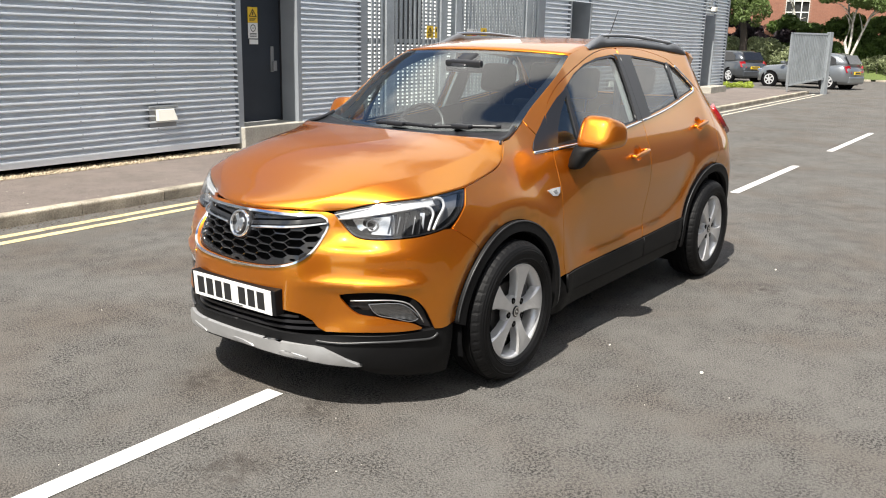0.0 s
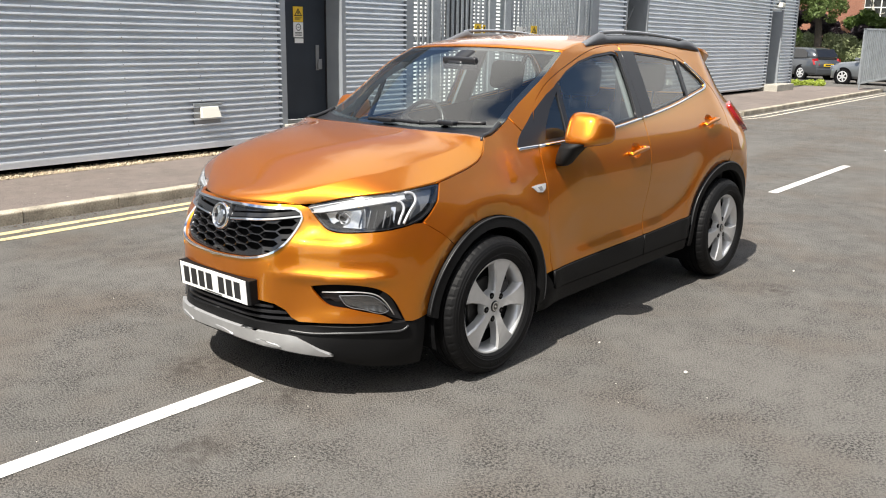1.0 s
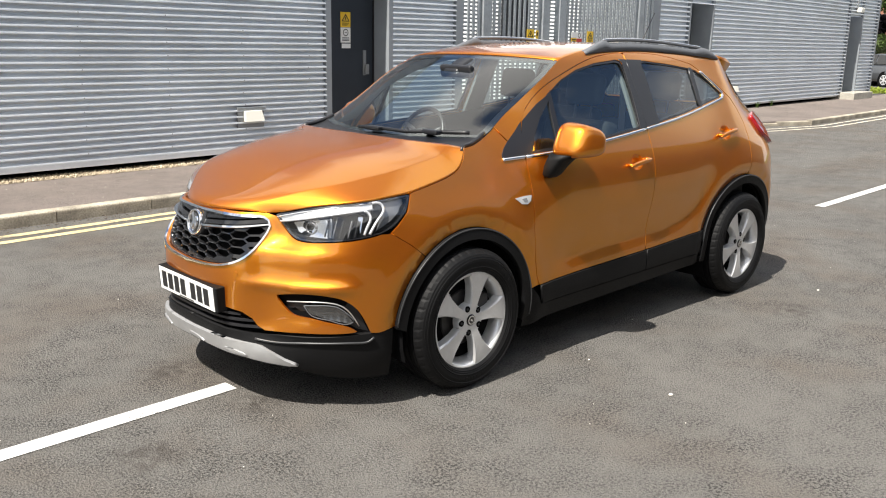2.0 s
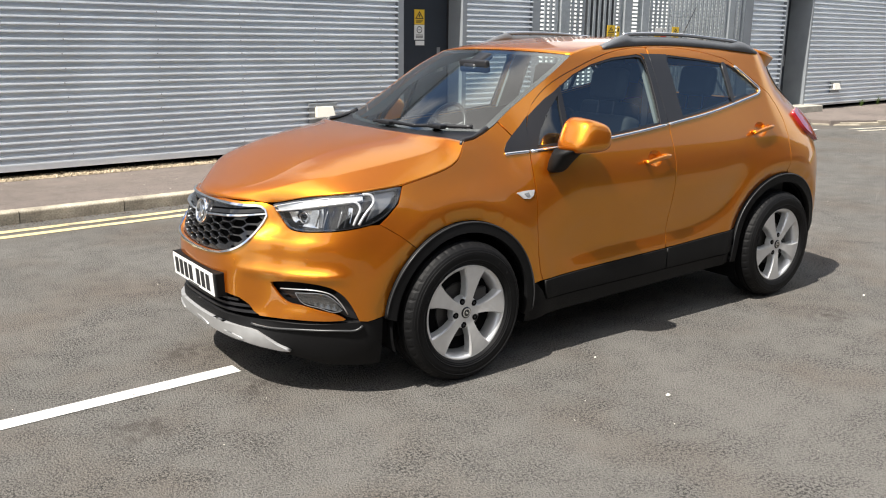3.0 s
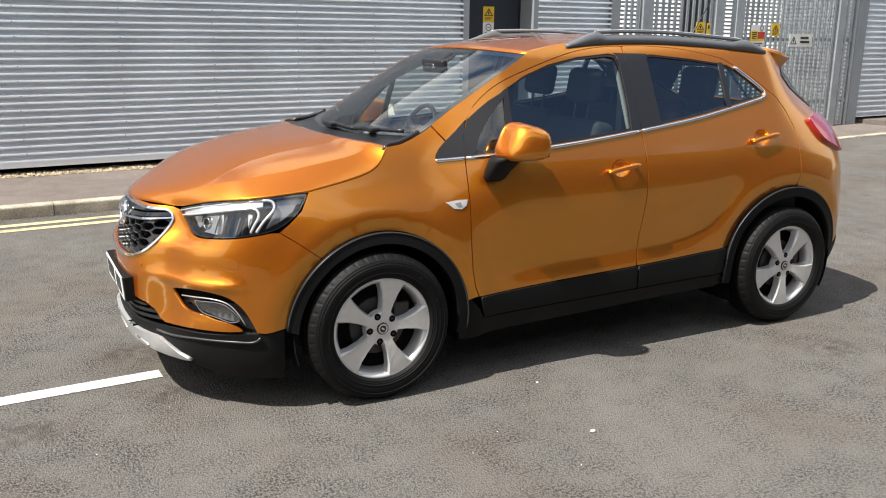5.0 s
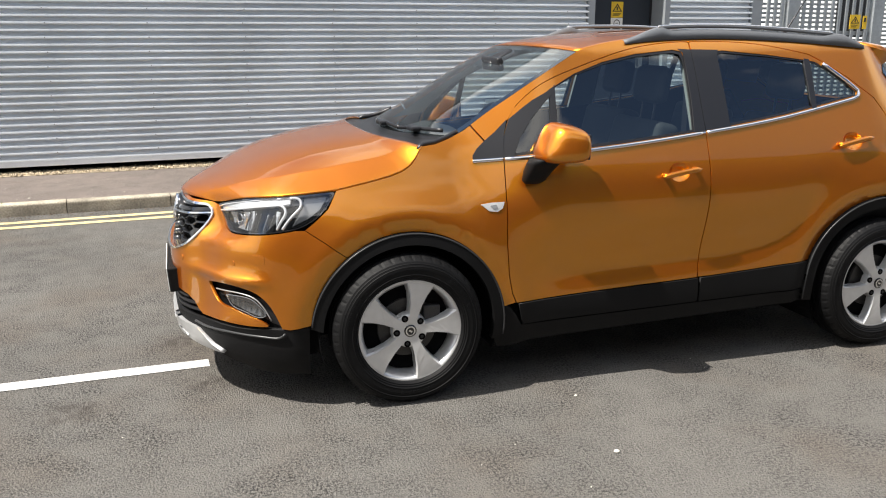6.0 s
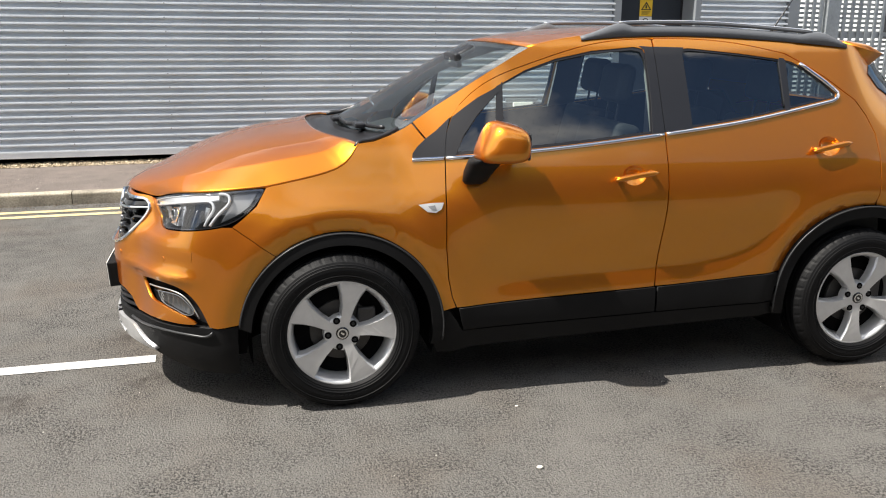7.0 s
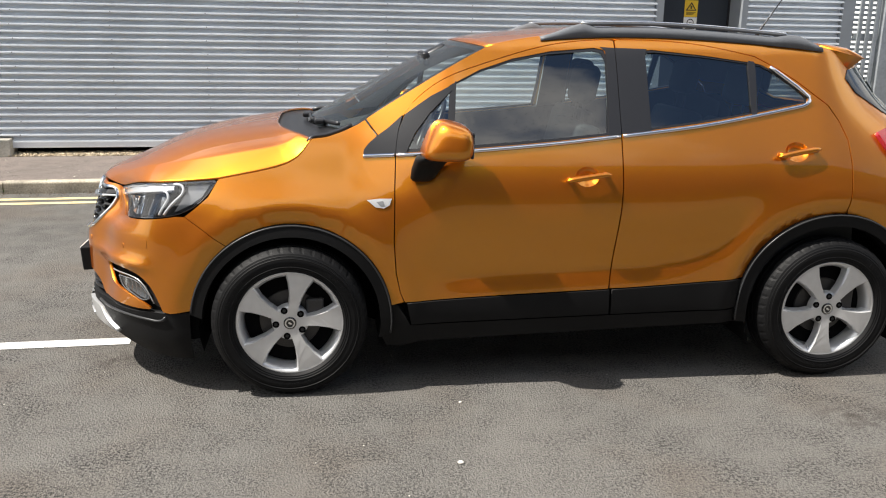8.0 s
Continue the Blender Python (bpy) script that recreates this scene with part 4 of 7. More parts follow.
HEADLAMP = [*line(hood_line, -2.27, -1.60, 14, -0.006), *LAMP_LOW]
for side in (-1, 1):
    skin, flip = skin_of(side), -side
    # wing, doors and the one-piece body side
    def handle_hole(cp, cz):
        return [(cp + 0.056 * math.cos(a * math.pi / 14), cz + 0.044 * math.sin(a * math.pi / 14)) for a in range(28)]

    fender = [(-1.581, 0.972), *line(hood_line, -1.55, -1.03, 36, -0.003), (-1.00, 1.181), (-0.96, 1.199), (-0.928, 1.218), (-0.878, 1.152), (-0.917, 1.119), (-0.938, 1.092), (-0.93, 1.070), (-0.86, 1.072), (-0.804, 1.070), (-0.812, 0.93), (-0.817, 0.70), (-0.808, 0.56), (-0.789, 0.47), (-0.771, 0.425), (-0.825, 0.405),
              *arc(*FRONT_ARCH[:2], FRONT_ARCH[2] + 0.002, 9, 128, 30), (-1.6375, 0.7622), (-1.7255, 0.8175), (-1.685, 0.847), (-1.622, 0.90)]
    panel("front_wing", fender, skin, ORANGE, car, step=0.04, flip=flip)
    window_f = [(-0.785, 1.085), *line(belt, -0.7, 0.165, 10, 0.010), (0.178, 1.30), (0.182, 1.50), (0.165, 1.540), (0.121, 1.548), (-0.088, 1.530), (-0.268, 1.495), (-0.42, 1.445), (-0.546, 1.382), (-0.690, 1.284), (-0.745, 1.225), (-0.776, 1.165)]
    front_door = [(-0.799, 1.075), (-0.807, 0.93), (-0.812, 0.70), (-0.803, 0.56), (-0.785, 0.47), (-0.765, 0.424), *line(sill_top, -0.7, 0.18, 12), (0.1895, 0.56), (0.2005, 0.69), (0.212, 0.83), (0.2165, 0.93), (0.2175, 1.16), (0.218, 1.40), (0.218, 1.580), *line(door_seam, 0.19, -0.783, 34, -0.004)]
    door = panel("front_door", front_door, skin, ORANGE, car, holes=[window_f, handle_hole(0.052, 0.990)], step=0.03, flip=flip)
    window_r = [(0.355, float(belt(0.355)) + 0.010), *line(belt, 0.45, 1.085, 9, 0.012), (1.125, 1.315), (1.130, 1.335), (1.075, 1.385), (0.985, 1.453), (0.93, 1.483), (0.884, 1.492), (0.66, 1.520), (0.40, 1.543), (0.368, 1.540), (0.355, 1.525)]
    rear_door = [(0.2235, 1.16), (0.2225, 0.93), (0.218, 0.83), (0.2065, 0.69), (0.1955, 0.56), (0.187, 0.468), *line(sill_top, 0.25, 0.84, 8), *arc(*REAR_ARCH[:2], REAR_ARCH[2] + 0.002, 158, 86, 18), *[(p - 0.006, z - 0.003) for p, z in REAR_SEAM[::-1]], *line(door_seam, 0.87, 0.24, 14, -0.004), (0.226, 1.580), (0.226, 1.40)]
    rdoor = panel("rear_door", rear_door, skin, ORANGE, car, holes=[window_r, handle_hole(1.058, 1.096)], step=0.03, flip=flip)
    body_side = [*line(screen_line, -0.921, -0.40, 12), *line(roof_line, -0.385, 1.45, 26), (1.56, 1.51), (1.72, 1.49), (TAIL, 1.48), (TAIL, 1.45), (1.80, 1.452), (1.60, 1.464), (1.45, 1.450), (1.435, 1.425), (1.48, 1.358), (1.64, 1.282), (1.80, 1.245), (TAIL, 1.23), (TAIL, 0.42), (1.95, 0.40), (1.735, 0.395), *arc(*REAR_ARCH[:2], REAR_ARCH[2] + 0.002, 6, 84.5, 18), *REAR_SEAM[::-1], *line(door_seam, 0.87, -0.757, 36), (-0.800, 1.210), (-0.872, 1.156)]
    panel("body_side", body_side, skin, ORANGE, car, step=0.05, flip=flip)
    # door handles: a bar over a scooped hollow
    for cp, cz, owner in ((0.052, 0.990, door), (1.058, 1.096, rdoor)):
        def hollow(p, z, out=0.0, cp=cp, cz=cz):
            r = np.clip(((p - cp) / 0.056) ** 2 + ((z - cz) / 0.044) ** 2, 0, 1)
            return skin(p, z, out - 0.024 * (1 - r ** 1.5))
        panel("handle_cup", handle_hole(cp, cz), hollow, ORANGE, owner, step=0.012, flange=0, flip=flip)
        grip = np.linspace(-1, 1, 25)
        path = skin(cp + 0.104 * grip, cz - 0.0005 + (0.014 + (0.004 if cp > 1 else 0)) * grip + 0.004 * (1 - grip ** 2), 0.030 + 0.007 * (1 - grip ** 2))
        tube("door_handle", path, 0.0125 * np.maximum(1 - np.abs(grip) ** 9, 0.25), ORANGE, owner, 14, "orange pull handle", flat=1.0)
        for e in (-0.082, 0.082):
            foot_ = skin(np.array([cp + e, cp + e]), np.array([cz + 0.14 * e, cz + 0.14 * e]), np.array([0.030, -0.004]))
            tube("handle_foot", foot_, 0.0115, ORANGE, owner, 10)
    # black cladding round the wheels and along the sills
    for a_, inner_r, lo_, hi_ in ((FRONT_ARCH, 0.394, -9, 174), (REAR_ARCH, 0.404, -8, 188)):
        trim_ = panel("arch_trim", arc(*a_[:2], a_[2] + 0.0005, lo_, hi_, 44) + arc(*a_[:2], inner_r, hi_ + 2, lo_ - 3, 44), skin, BLACK_TRIM, car, "black grained wheel arch trim", step=0.02, out=0.018, flange=0.03, flip=flip)
        # a paler tube on the lip paints the sky light along it
        rim_ = np.array(arc(*a_[:2], a_[2] - 0.005, lo_ + 1, hi_ - 1, 60))
        tube("arch_lip", skin(rim_[:, 0], rim_[:, 1], 0.0185), 0.0040, EDGE_SHEEN, trim_, 8, "rounded satin edge of the arch trim, paler for the light it catches")
    panel("door_trim", [(-0.757, 0.419), *line(sill_top, -0.7, 0.175, 10, -0.005), (0.184, 0.462), (0.187, 0.345), *line(sill_low, 0.15, -0.7, 8, 0.004), (-0.735, 0.318)], skin, BLACK_TRIM, door, "black plastic lower door moulding", step=0.04, out=0.010, flip=flip)
    panel("door_trim", [*line(sill_top, 0.197, 0.82, 9, -0.005), (0.838, 0.49), (0.822, 0.42), (0.818, 0.358), *line(sill_low, 0.75, 0.197, 7, 0.004)], skin, BLACK_TRIM, rdoor, "black plastic lower door moulding", step=0.04, out=0.010, flip=flip)
    panel("sill_trim", [(-0.86, 0.41), (-0.80, 0.405), (-0.765, 0.36), (-0.74, 0.312), *line(sill_low, -0.65, 0.80, 12, -0.004), (0.825, 0.353), (0.83, 0.40), (0.86, 0.42), (0.872, 0.285), (0.60, 0.275), (0.2, 0.262), (-0.5, 0.232), (-0.70, 0.225), (-0.80, 0.205), (-0.845, 0.205), (-0.87, 0.26)], skin, BLACK_TRIM, car, "black plastic sill", step=0.04, out=0.004, flange=0.06, flip=flip)
    # glass and its frames
    for hole, owner in ((window_f, door), (window_r, rdoor)):
        c = (np.max(hole, axis=0) + np.min(hole, axis=0)) / 2
        panel("window_seal", hole, skin, SATIN_BLACK, owner, "black rubber window seal", holes=[[(c[0] + (a - c[0]) * 0.972, c[1] + (b - c[1]) * 0.935) for a, b in hole]], step=0.04, out=-0.004, flange=0.006, flip=flip)
    quarter = [(-0.78, 1.09), *line(belt, -0.7, -0.585, 4, 0.008), (-0.566, 1.24), (-0.553, 1.377), (-0.69, 1.28), (-0.74, 1.225), (-0.772, 1.165)]
    panel("window_pane", quarter, skin, GLASS, door, step=0.08, out=-0.010, flange=0, flip=flip, label="small fixed quarter pane")
    panel("window_pane", [*line(belt, -0.555, 0.175, 8, 0.004), (0.185, 1.30), (0.19, 1.50), (0.17, 1.548), (0.121, 1.555), (-0.088, 1.537), (-0.268, 1.502), (-0.42, 1.452), (-0.525, 1.400), (-0.538, 1.25)], skin, GLASS, door, step=0.08, out=-0.012, flange=0, flip=flip, label="clear greenish side window")
    panel("window_divider", [(-0.588, 1.094), (-0.556, 1.095), (-0.538, 1.25), (-0.527, 1.396), (-0.556, 1.377), (-0.570, 1.24)], skin, SATIN_BLACK, door, step=0.05, out=0.0, flip=flip)
    panel("window_pane", [(0.36, float(belt(0.36)) + 0.006), *line(belt, 0.45, 0.86, 6, 0.008), (0.868, 1.496), (0.66, 1.526), (0.40, 1.548), (0.36, 1.535)], skin, DARK_GLASS, rdoor, step=0.08, out=-0.010, flange=0, flip=flip, label="dark tinted rear side window")
    panel("window_divider", [*line(belt, 0.855, 0.885, 2, 0.008), (0.898, 1.496), (0.862, 1.500)], skin, SATIN_BLACK, rdoor, step=0.05, flip=flip)
    panel("window_pane", [*line(belt, 0.885, 1.085, 4, 0.008), (1.125, 1.315), (1.130, 1.335), (1.075, 1.39), (0.985, 1.458), (0.895, 1.492)], skin, DARK_GLASS, rdoor, step=0.08, out=-0.010, flange=0, flip=flip, label="small dark tinted quarter pane")
    panel("pillar_trim", [(0.158, float(belt(0.16)) + 0.010), (0.2188, float(belt(0.21)) + 0.010), (0.2188, 1.548), (0.150, 1.552), (0.172, 1.535), (0.175, 1.50), (0.171, 1.30)], skin, SATIN_BLACK, door, "satin black window pillar trim", step=0.05, out=0.003, flip=flip)
    panel("pillar_trim", [(0.2222, float(belt(0.23)) + 0.010), (0.362, float(belt(0.356)) + 0.010), (0.362, 1.525), (0.375, 1.546), (0.2222, 1.549)], skin, SATIN_BLACK, rdoor, "satin black window pillar trim", step=0.05, out=0.003, flip=flip)
    panel("mirror_sail", [(-0.942, 1.076), (-0.804, 1.076), (-0.797, 1.13), (-0.786, 1.185), (-0.765, 1.246), (-0.83, 1.189), (-0.877, 1.156), (-0.916, 1.123), (-0.938, 1.096)], skin, SATIN_BLACK, car, "black triangular sail panel", step=0.04, out=0.006, flip=flip)
    panel("pillar_trim", [(-0.8035, 1.081), (-0.756, 1.088), (-0.716, 1.170), (-0.648, 1.258), (-0.600, 1.306), (-0.548, 1.356), (-0.555, 1.374), (-0.640, 1.330), (-0.700, 1.288), (-0.755, 1.247), (-0.7835, 1.185), (-0.7955, 1.13)], skin, SATIN_BLACK, door, step=0.04, out=0.003, flip=flip)
    for a, b, owner in ((-0.942, -0.806, car), (-0.798, 0.213, door), (0.226, 1.10, rdoor)):
        path = line(belt, a, b, 26)
        if b > 1:
            path += [(1.125, 1.308), (1.140, 1.322), (1.138, 1.340), (1.082, 1.388), (0.990, 1.457), (0.965, 1.474)]
        path = np.array(path)
        tube("chrome_strip", skin(path[:, 0], path[:, 1], 0.003), 0.0095, CHROME, owner, 10, "bright chrome window strip")
    # tail lamp and the black side of the rear screen
    panel("tail_lamp", curve2([(1.49, 1.185), (1.60, 1.205), (1.80, 1.185), (1.95, 1.15), (1.93, 1.06), (1.78, 0.985), (1.69, 1.02), (1.58, 1.065), (1.49, 1.185)], 4)[:-1], skin, RED_LENS, car, "red tail lamp", step=0.03, out=0.026, flange=0.035, flip=flip)
    panel("rear_screen", [(1.37, 1.425), (1.40, 1.462), (1.55, 1.475), (1.80, 1.46), (TAIL, 1.45), (TAIL, 1.22), (1.80, 1.235), (1.64, 1.268), (1.43, 1.360)], skin, REAR_GLASS, car, "dark wraparound rear glass", step=0.05, out=0.006, flip=flip)
    panel("rear_screen_edge", [(1.37, 1.425), (1.40, 1.462), (1.55, 1.475), (1.70, 1.468), (1.70, 1.252), (1.64, 1.268), (1.43, 1.360)], skin, GLOSS_BLACK, car, step=0.03, out=0.004, flip=flip)
    panel("rear_bumper_trim", [(1.74, 0.40), (2.0, 0.52), (TAIL, 0.56), (TAIL, 0.24), (1.9, 0.24), (1.70, 0.26), (1.735, 0.36)], skin, BLACK_TRIM, car, "black lower rear bumper", step=0.05, out=0.006, flip=flip)
    # lower front bumper corner
    panel("bumper_trim", [(-2.20, 0.364), (-2.05, 0.370), (-1.90, 0.380), (-1.84, 0.380), (-1.80, 0.381), (-1.722, 0.386), (-1.724, 0.30), (-1.728, 0.158), (-1.85, 0.158), (-2.0, 0.165), (-2.10, 0.185), (-2.20, 0.212), (-2.30, 0.225), (-2.42, 0.238), (NOSE, 0.25), (NOSE, 0.372), (-2.45, 0.362), (-2.33, 0.358)] , skin, BLACK_TRIM, car, "black grained lower bumper", step=0.04, out=-0.004, flange=0.05, flip=flip)
    # near-black sheet behind the seams, its colour giving the shade in their gaps
    lining = [*line(hood_line, -2.28, -1.03, 14, -0.05), (-0.90, 1.05), *line(belt, -0.85, 1.1, 10, -0.03), (1.35, 1.25), (1.6, 1.0), (1.72, 0.40), *arc(*REAR_ARCH[:2], 0.40, 8, 172, 20), (0.86, 0.30), (-0.83, 0.25), *arc(*FRONT_ARCH[:2], 0.395, 8, 168, 20), (-1.70, 0.25), (-2.2, 0.22), (-2.3, 0.5)]
    panel("inner_panel", lining, skin, DARK, car, step=0.08, out=-0.035, flange=0, flip=flip)

# bonnet: flat middle with a fine centre crease, and a fold towards each wing
P0, P1 = -2.338, -1.166
z_mid = spline((-2.21, -2.19, -2.15, -2.08, -1.89, -1.61, -1.345, -1.30), (0.889, 0.905, 0.927, 0.955, 1.042, 1.128, 1.167, 1.172))


def bonnet(s, t):
    s, t = np.asarray(s, float), np.asarray(t, float)
    p = P0 + s * (P1 - P0)
    e = flank(p, hood_line(p))
    # the fold runs outwards as it nears the windscreen
    fold = 0.73 + 0.165 * s
    u = np.abs(t)
    u = np.where(u < 0.55, u / 0.55 * fold, fold + (u - 0.55) / 0.45 * (1 - fold))
    t = np.copysign(u, t)
    xc = -2.208 + 0.868 * s
    w = np.clip(u - fold, 0, 1) / (1 - fold)
    top = 0.15 + 0.31 * ramp(s, 0.05, 0.5)
    g = np.where(u < fold, 1 - top * (u / fold) ** 3.2, (1 - top) * (1 - 0.88 * w - 0.12 * w ** 3))
    k = 1 - u ** (2.0 + 1.4 * s)
    return np.stack([e[..., 0] + (xc - e[..., 0]) * k, -t * e[..., 1], e[..., 2] + (z_mid(xc) - e[..., 2]) * g], -1)


ss = np.r_[np.linspace(0, 0.12, 9)[:-1], np.linspace(0.12, 0.9, 26)[:-1], np.linspace(0.9, 1, 12)]
tt = np.r_[np.linspace(-0.995, -0.556, 18), np.linspace(-0.544, 0, 14)]
tt = np.r_[tt, -tt[-2::-1]]
S, Tt = np.meshgrid(ss, tt, indexing="ij")
sheet("bonnet", bonnet(S, Tt), ORANGE, car, "glossy orange bonnet with a centre crease", thick=-0.012)

# windscreen, cowl and roof
def screen(v, t):
    v, t = np.asarray(v, float), np.asarray(t, float)
    p = -1.015 + v * 0.625
    e = flank(p, screen_line(p), -0.004)
    xc, zc = -1.205 + 0.75 * v, 1.150 + 0.41 * v + 0.05 * v * (1 - v)
    k = 1 - np.abs(t) ** 2.2
    return np.stack([e[..., 0] + (xc - e[..., 0]) * k, -t * e[..., 1], e[..., 2] + (zc - e[..., 2]) * k], -1)


V, Tt = np.meshgrid(np.linspace(0, 1, 18), np.linspace(-1, 1, 31), indexing="ij")
sheet("windscreen", screen(V, Tt), SCREEN_GLASS, car, "raked clear windscreen with a dark top band")
for a, b, c, d in ((0.0, 0.045, -1, 1), (0.955, 1.0, -1, 1), (0.0, 1.0, -1, -0.945), (0.0, 1.0, 0.945, 1)):
    V, Tt = np.meshgrid(np.linspace(a, b, 12), np.linspace(c, d, 31), indexing="ij")
    g = screen(V, Tt)
    g[..., 2] -= 0.003
    sheet("screen_border", g, GLOSS_BLACK, car)
S, Tt = np.meshgrid(np.linspace(0, 1, 6), np.linspace(-1, 1, 31), indexing="ij")
back, front = screen(np.full(31, 0.012), np.linspace(-1, 1, 31)), bonnet(np.full(31, 1.0), np.linspace(-0.99, 0.99, 31))
front[:, 2] -= 0.012
g = front[None] + (back - front)[None] * np.linspace(0, 1, 6)[:, None, None]
g[1:-1, :, 2] -= 0.010
sheet("cowl", g, SATIN_BLACK, car, "black plastic cowl below the windscreen", thick=-0.004)
for side in (-1, 1):
    q_ = np.linspace(-1.185, -0.985, 14)
    tube("cowl_seal", skin_of(side)(q_, np.where(q_ < -1.02, hood_line(q_), screen_line(q_)) + 0.003, -0.016), 0.0115, SATIN_BLACK, car, 8, "black rubber seal along the wing")


def roof(s, t):
    s, t = np.asarray(s, float), np.asarray(t, float)
    p = -0.392 + s * 1.84
    e = flank(p, roof_line(p))
    xc = -0.462 + s * 2.0
    zc = spline((-0.47, -0.38, -0.2, 0.2, 0.6, 1.0, 1.4, 1.54), (1.561, 1.583, 1.610, 1.640, 1.640, 1.618, 1.562, 1.525))(xc)
    k = 1 - np.abs(t) ** 2.3
    return np.stack([e[..., 0] + (xc - e[..., 0]) * k, -t * e[..., 1], e[..., 2] + (zc - e[..., 2]) * k], -1)


S, Tt = np.meshgrid(np.linspace(0.004, 1, 34), np.linspace(-0.992, 0.992, 31), indexing="ij")
sheet("roof", roof(S, Tt), ORANGE, car, "orange roof panel", thick=-0.005)


# ---- wheels
def wheel(x, side, turn):
    """An alloy wheel with five broad spokes; its outer face looks along -y before it is turned for the other side."""
    w = new("wheel")
    w.parent = car
    w.matrix_local = Matrix.Translation((x, side * 0.765, 0.345)) @ (Matrix.Identity(4) if side < 0 else Matrix.Rotation(math.pi, 4, "Z"))
    bm = bmesh.new()
    half = [(0.232, -0.090), (0.245, -0.104), (0.262, -0.111), (0.285, -0.113), (0.305, -0.110), (0.322, -0.102), (0.334, -0.090), (0.3405, -0.078)]
    tread = [(0.3405, -0.078)]
    for y in (-0.058, -0.018, 0.018, 0.058):
        tread += [(0.3445, y - 0.006), (0.337, y - 0.0045), (0.337, y + 0.0045), (0.3445, y + 0.006)]
    prof = half + tread[1:] + [(r, -y) for r, y in half[::-1]]
    rows = lathe(bm, prof, 180)
    for (r, y), row in zip(prof, rows):
        if r > 0.330 and 0.070 < abs(y) < 0.095:
            for i, v in enumerate(row):
                if i % 4 == 0:
                    v.co.x *= 1 - 0.0026 / r
                    v.co.z *= 1 - 0.0026 / r
    tyre = part("tyre", bm, RUBBER, w, "black road tyre with grooved tread")
    bm = bmesh.new()
    lathe(bm, [(0.300, -0.1135), (0.302, -0.1155), (0.304, -0.1135)], 96)
    for r_ in (0.246, 0.254, 0.264, 0.312):
        y_ = float(np.interp(r_, (0.245, 0.262, 0.285, 0.305, 0.322), (-0.104, -0.111, -0.113, -0.110, -0.102)))
        lathe(bm, [(r_ - 0.0022, y_), (r_, y_ - 0.0022), (r_ + 0.0022, y_)], 96)
    for a0 in (40, 160, 285):
        for k in range(9):
            m = Matrix.Rotation(radians(a0 + 3.6 * k), 4, "Y")
            if k % 4 != 3:
                box(bm, -0.006, 0.006, -0.1145, -0.1105, 0.276, 0.291, m=m)
    part("sidewall_mark", bm, RUBBER, tyre, smooth=False)
    bm = bmesh.new()
    lathe(bm, [(0.200, 0.08), (0.205, -0.045), (0.212, -0.074), (0.222, -0.088), (0.230, -0.094), (0.236, -0.094), (0.2385, -0.088), (0.235, -0.07), (0.225, 0.08)], 96)
    rim = part("rim", bm, SATIN_SILVER, w, "silver alloy rim", smooth=True)
    bm = bmesh.new()
    # near-black discs paint the shade behind the spokes
    lathe(bm, [(0.0, -0.02), (0.20, -0.02)], 48)
    lathe(bm, [(0.0, 0.05), (0.205, 0.05)], 48)
    part("wheel_cavity", bm, DARK, w)
    bm = bmesh.new()
    lathe(bm, [(0.0, -0.030), (0.135, -0.030), (0.137, -0.024), (0.137, -0.018)], 48)
    part("brake_disc", bm, DISC_STEEL, w, smooth=False)
    part("brake_caliper", box_bm(0.07, 0.15, -0.055, -0.02, -0.02, 0.10), DISC_STEEL, w, bevel=0.01)
    # one spoke, as a thick plate that broadens towards the rim
    outline = [(0.030, -0.024), (0.075, -0.0235), (0.12, -0.029), (0.17, -0.043), (0.205, -0.060), (0.222, -0.070), (0.229, 0.0), (0.222, 0.070), (0.205, 0.060), (0.17, 0.043), (0.12, 0.029), (0.075, 0.0235), (0.030, 0.024)]
    bm = bmesh.new()
    top, mid, low = [], [], []
    for r, b in outline:
        f = -0.086 - 0.012 * math.sin(min(1, r / 0.2) * 1.6) + 0.004 * (r / 0.22) ** 3
        top.append(bm.verts.new((b * 0.86, f, r)))
        mid.append(bm.verts.new((b * 1.0, f + 0.010, r)))
        low.append(bm.verts.new((b * 1.12, f + 0.045, r)))
    bm.faces.new(top[::-1])
    for a, b in ((top, mid), (mid, low)):
        for i in range(len(a)):
            j = (i + 1) % len(a)
            bm.faces.new((a[i], a[j], b[j], b[i]))
    bmesh.ops.recalc_face_normals(bm, faces=bm.faces)
    me = bpy.data.meshes.new("spoke")
    bm.to_mesh(me)
    bm.free()
    me.materials.append(SATIN_SILVER)
    for k in range(5):
        ob = new("spoke", me)
        ob.parent, ob.matrix_local = rim, Matrix.Rotation(radians(90 - turn - 72 * k), 4, "Y")
    bm = bmesh.new()
    lathe(bm, [(0.0, -0.088), (0.070, -0.088), (0.078, -0.084), (0.084, -0.05)], 40)
    part("hub", bm, SATIN_SILVER, rim, smooth=False)
    bm = bmesh.new()
    lathe(bm, [(0.0, -0.0935), (0.024, -0.0935), (0.028, -0.091), (0.029, -0.086)], 32)
    cap = part("centre_cap", bm, GLOSS_BLACK, rim, "black centre cap with a pale emblem", smooth=False)
    bm = bmesh.new()
    lathe(bm, [(0.0225, -0.0942), (0.0185, -0.0946), (0.0165, -0.0942)], 28)
    box(bm, -0.008, 0.008, -0.0945, -0.0935, -0.004, 0.004, m=Matrix.Rotation(0.6, 4, "Y"))
    part("emblem", bm, CHROME, rim)
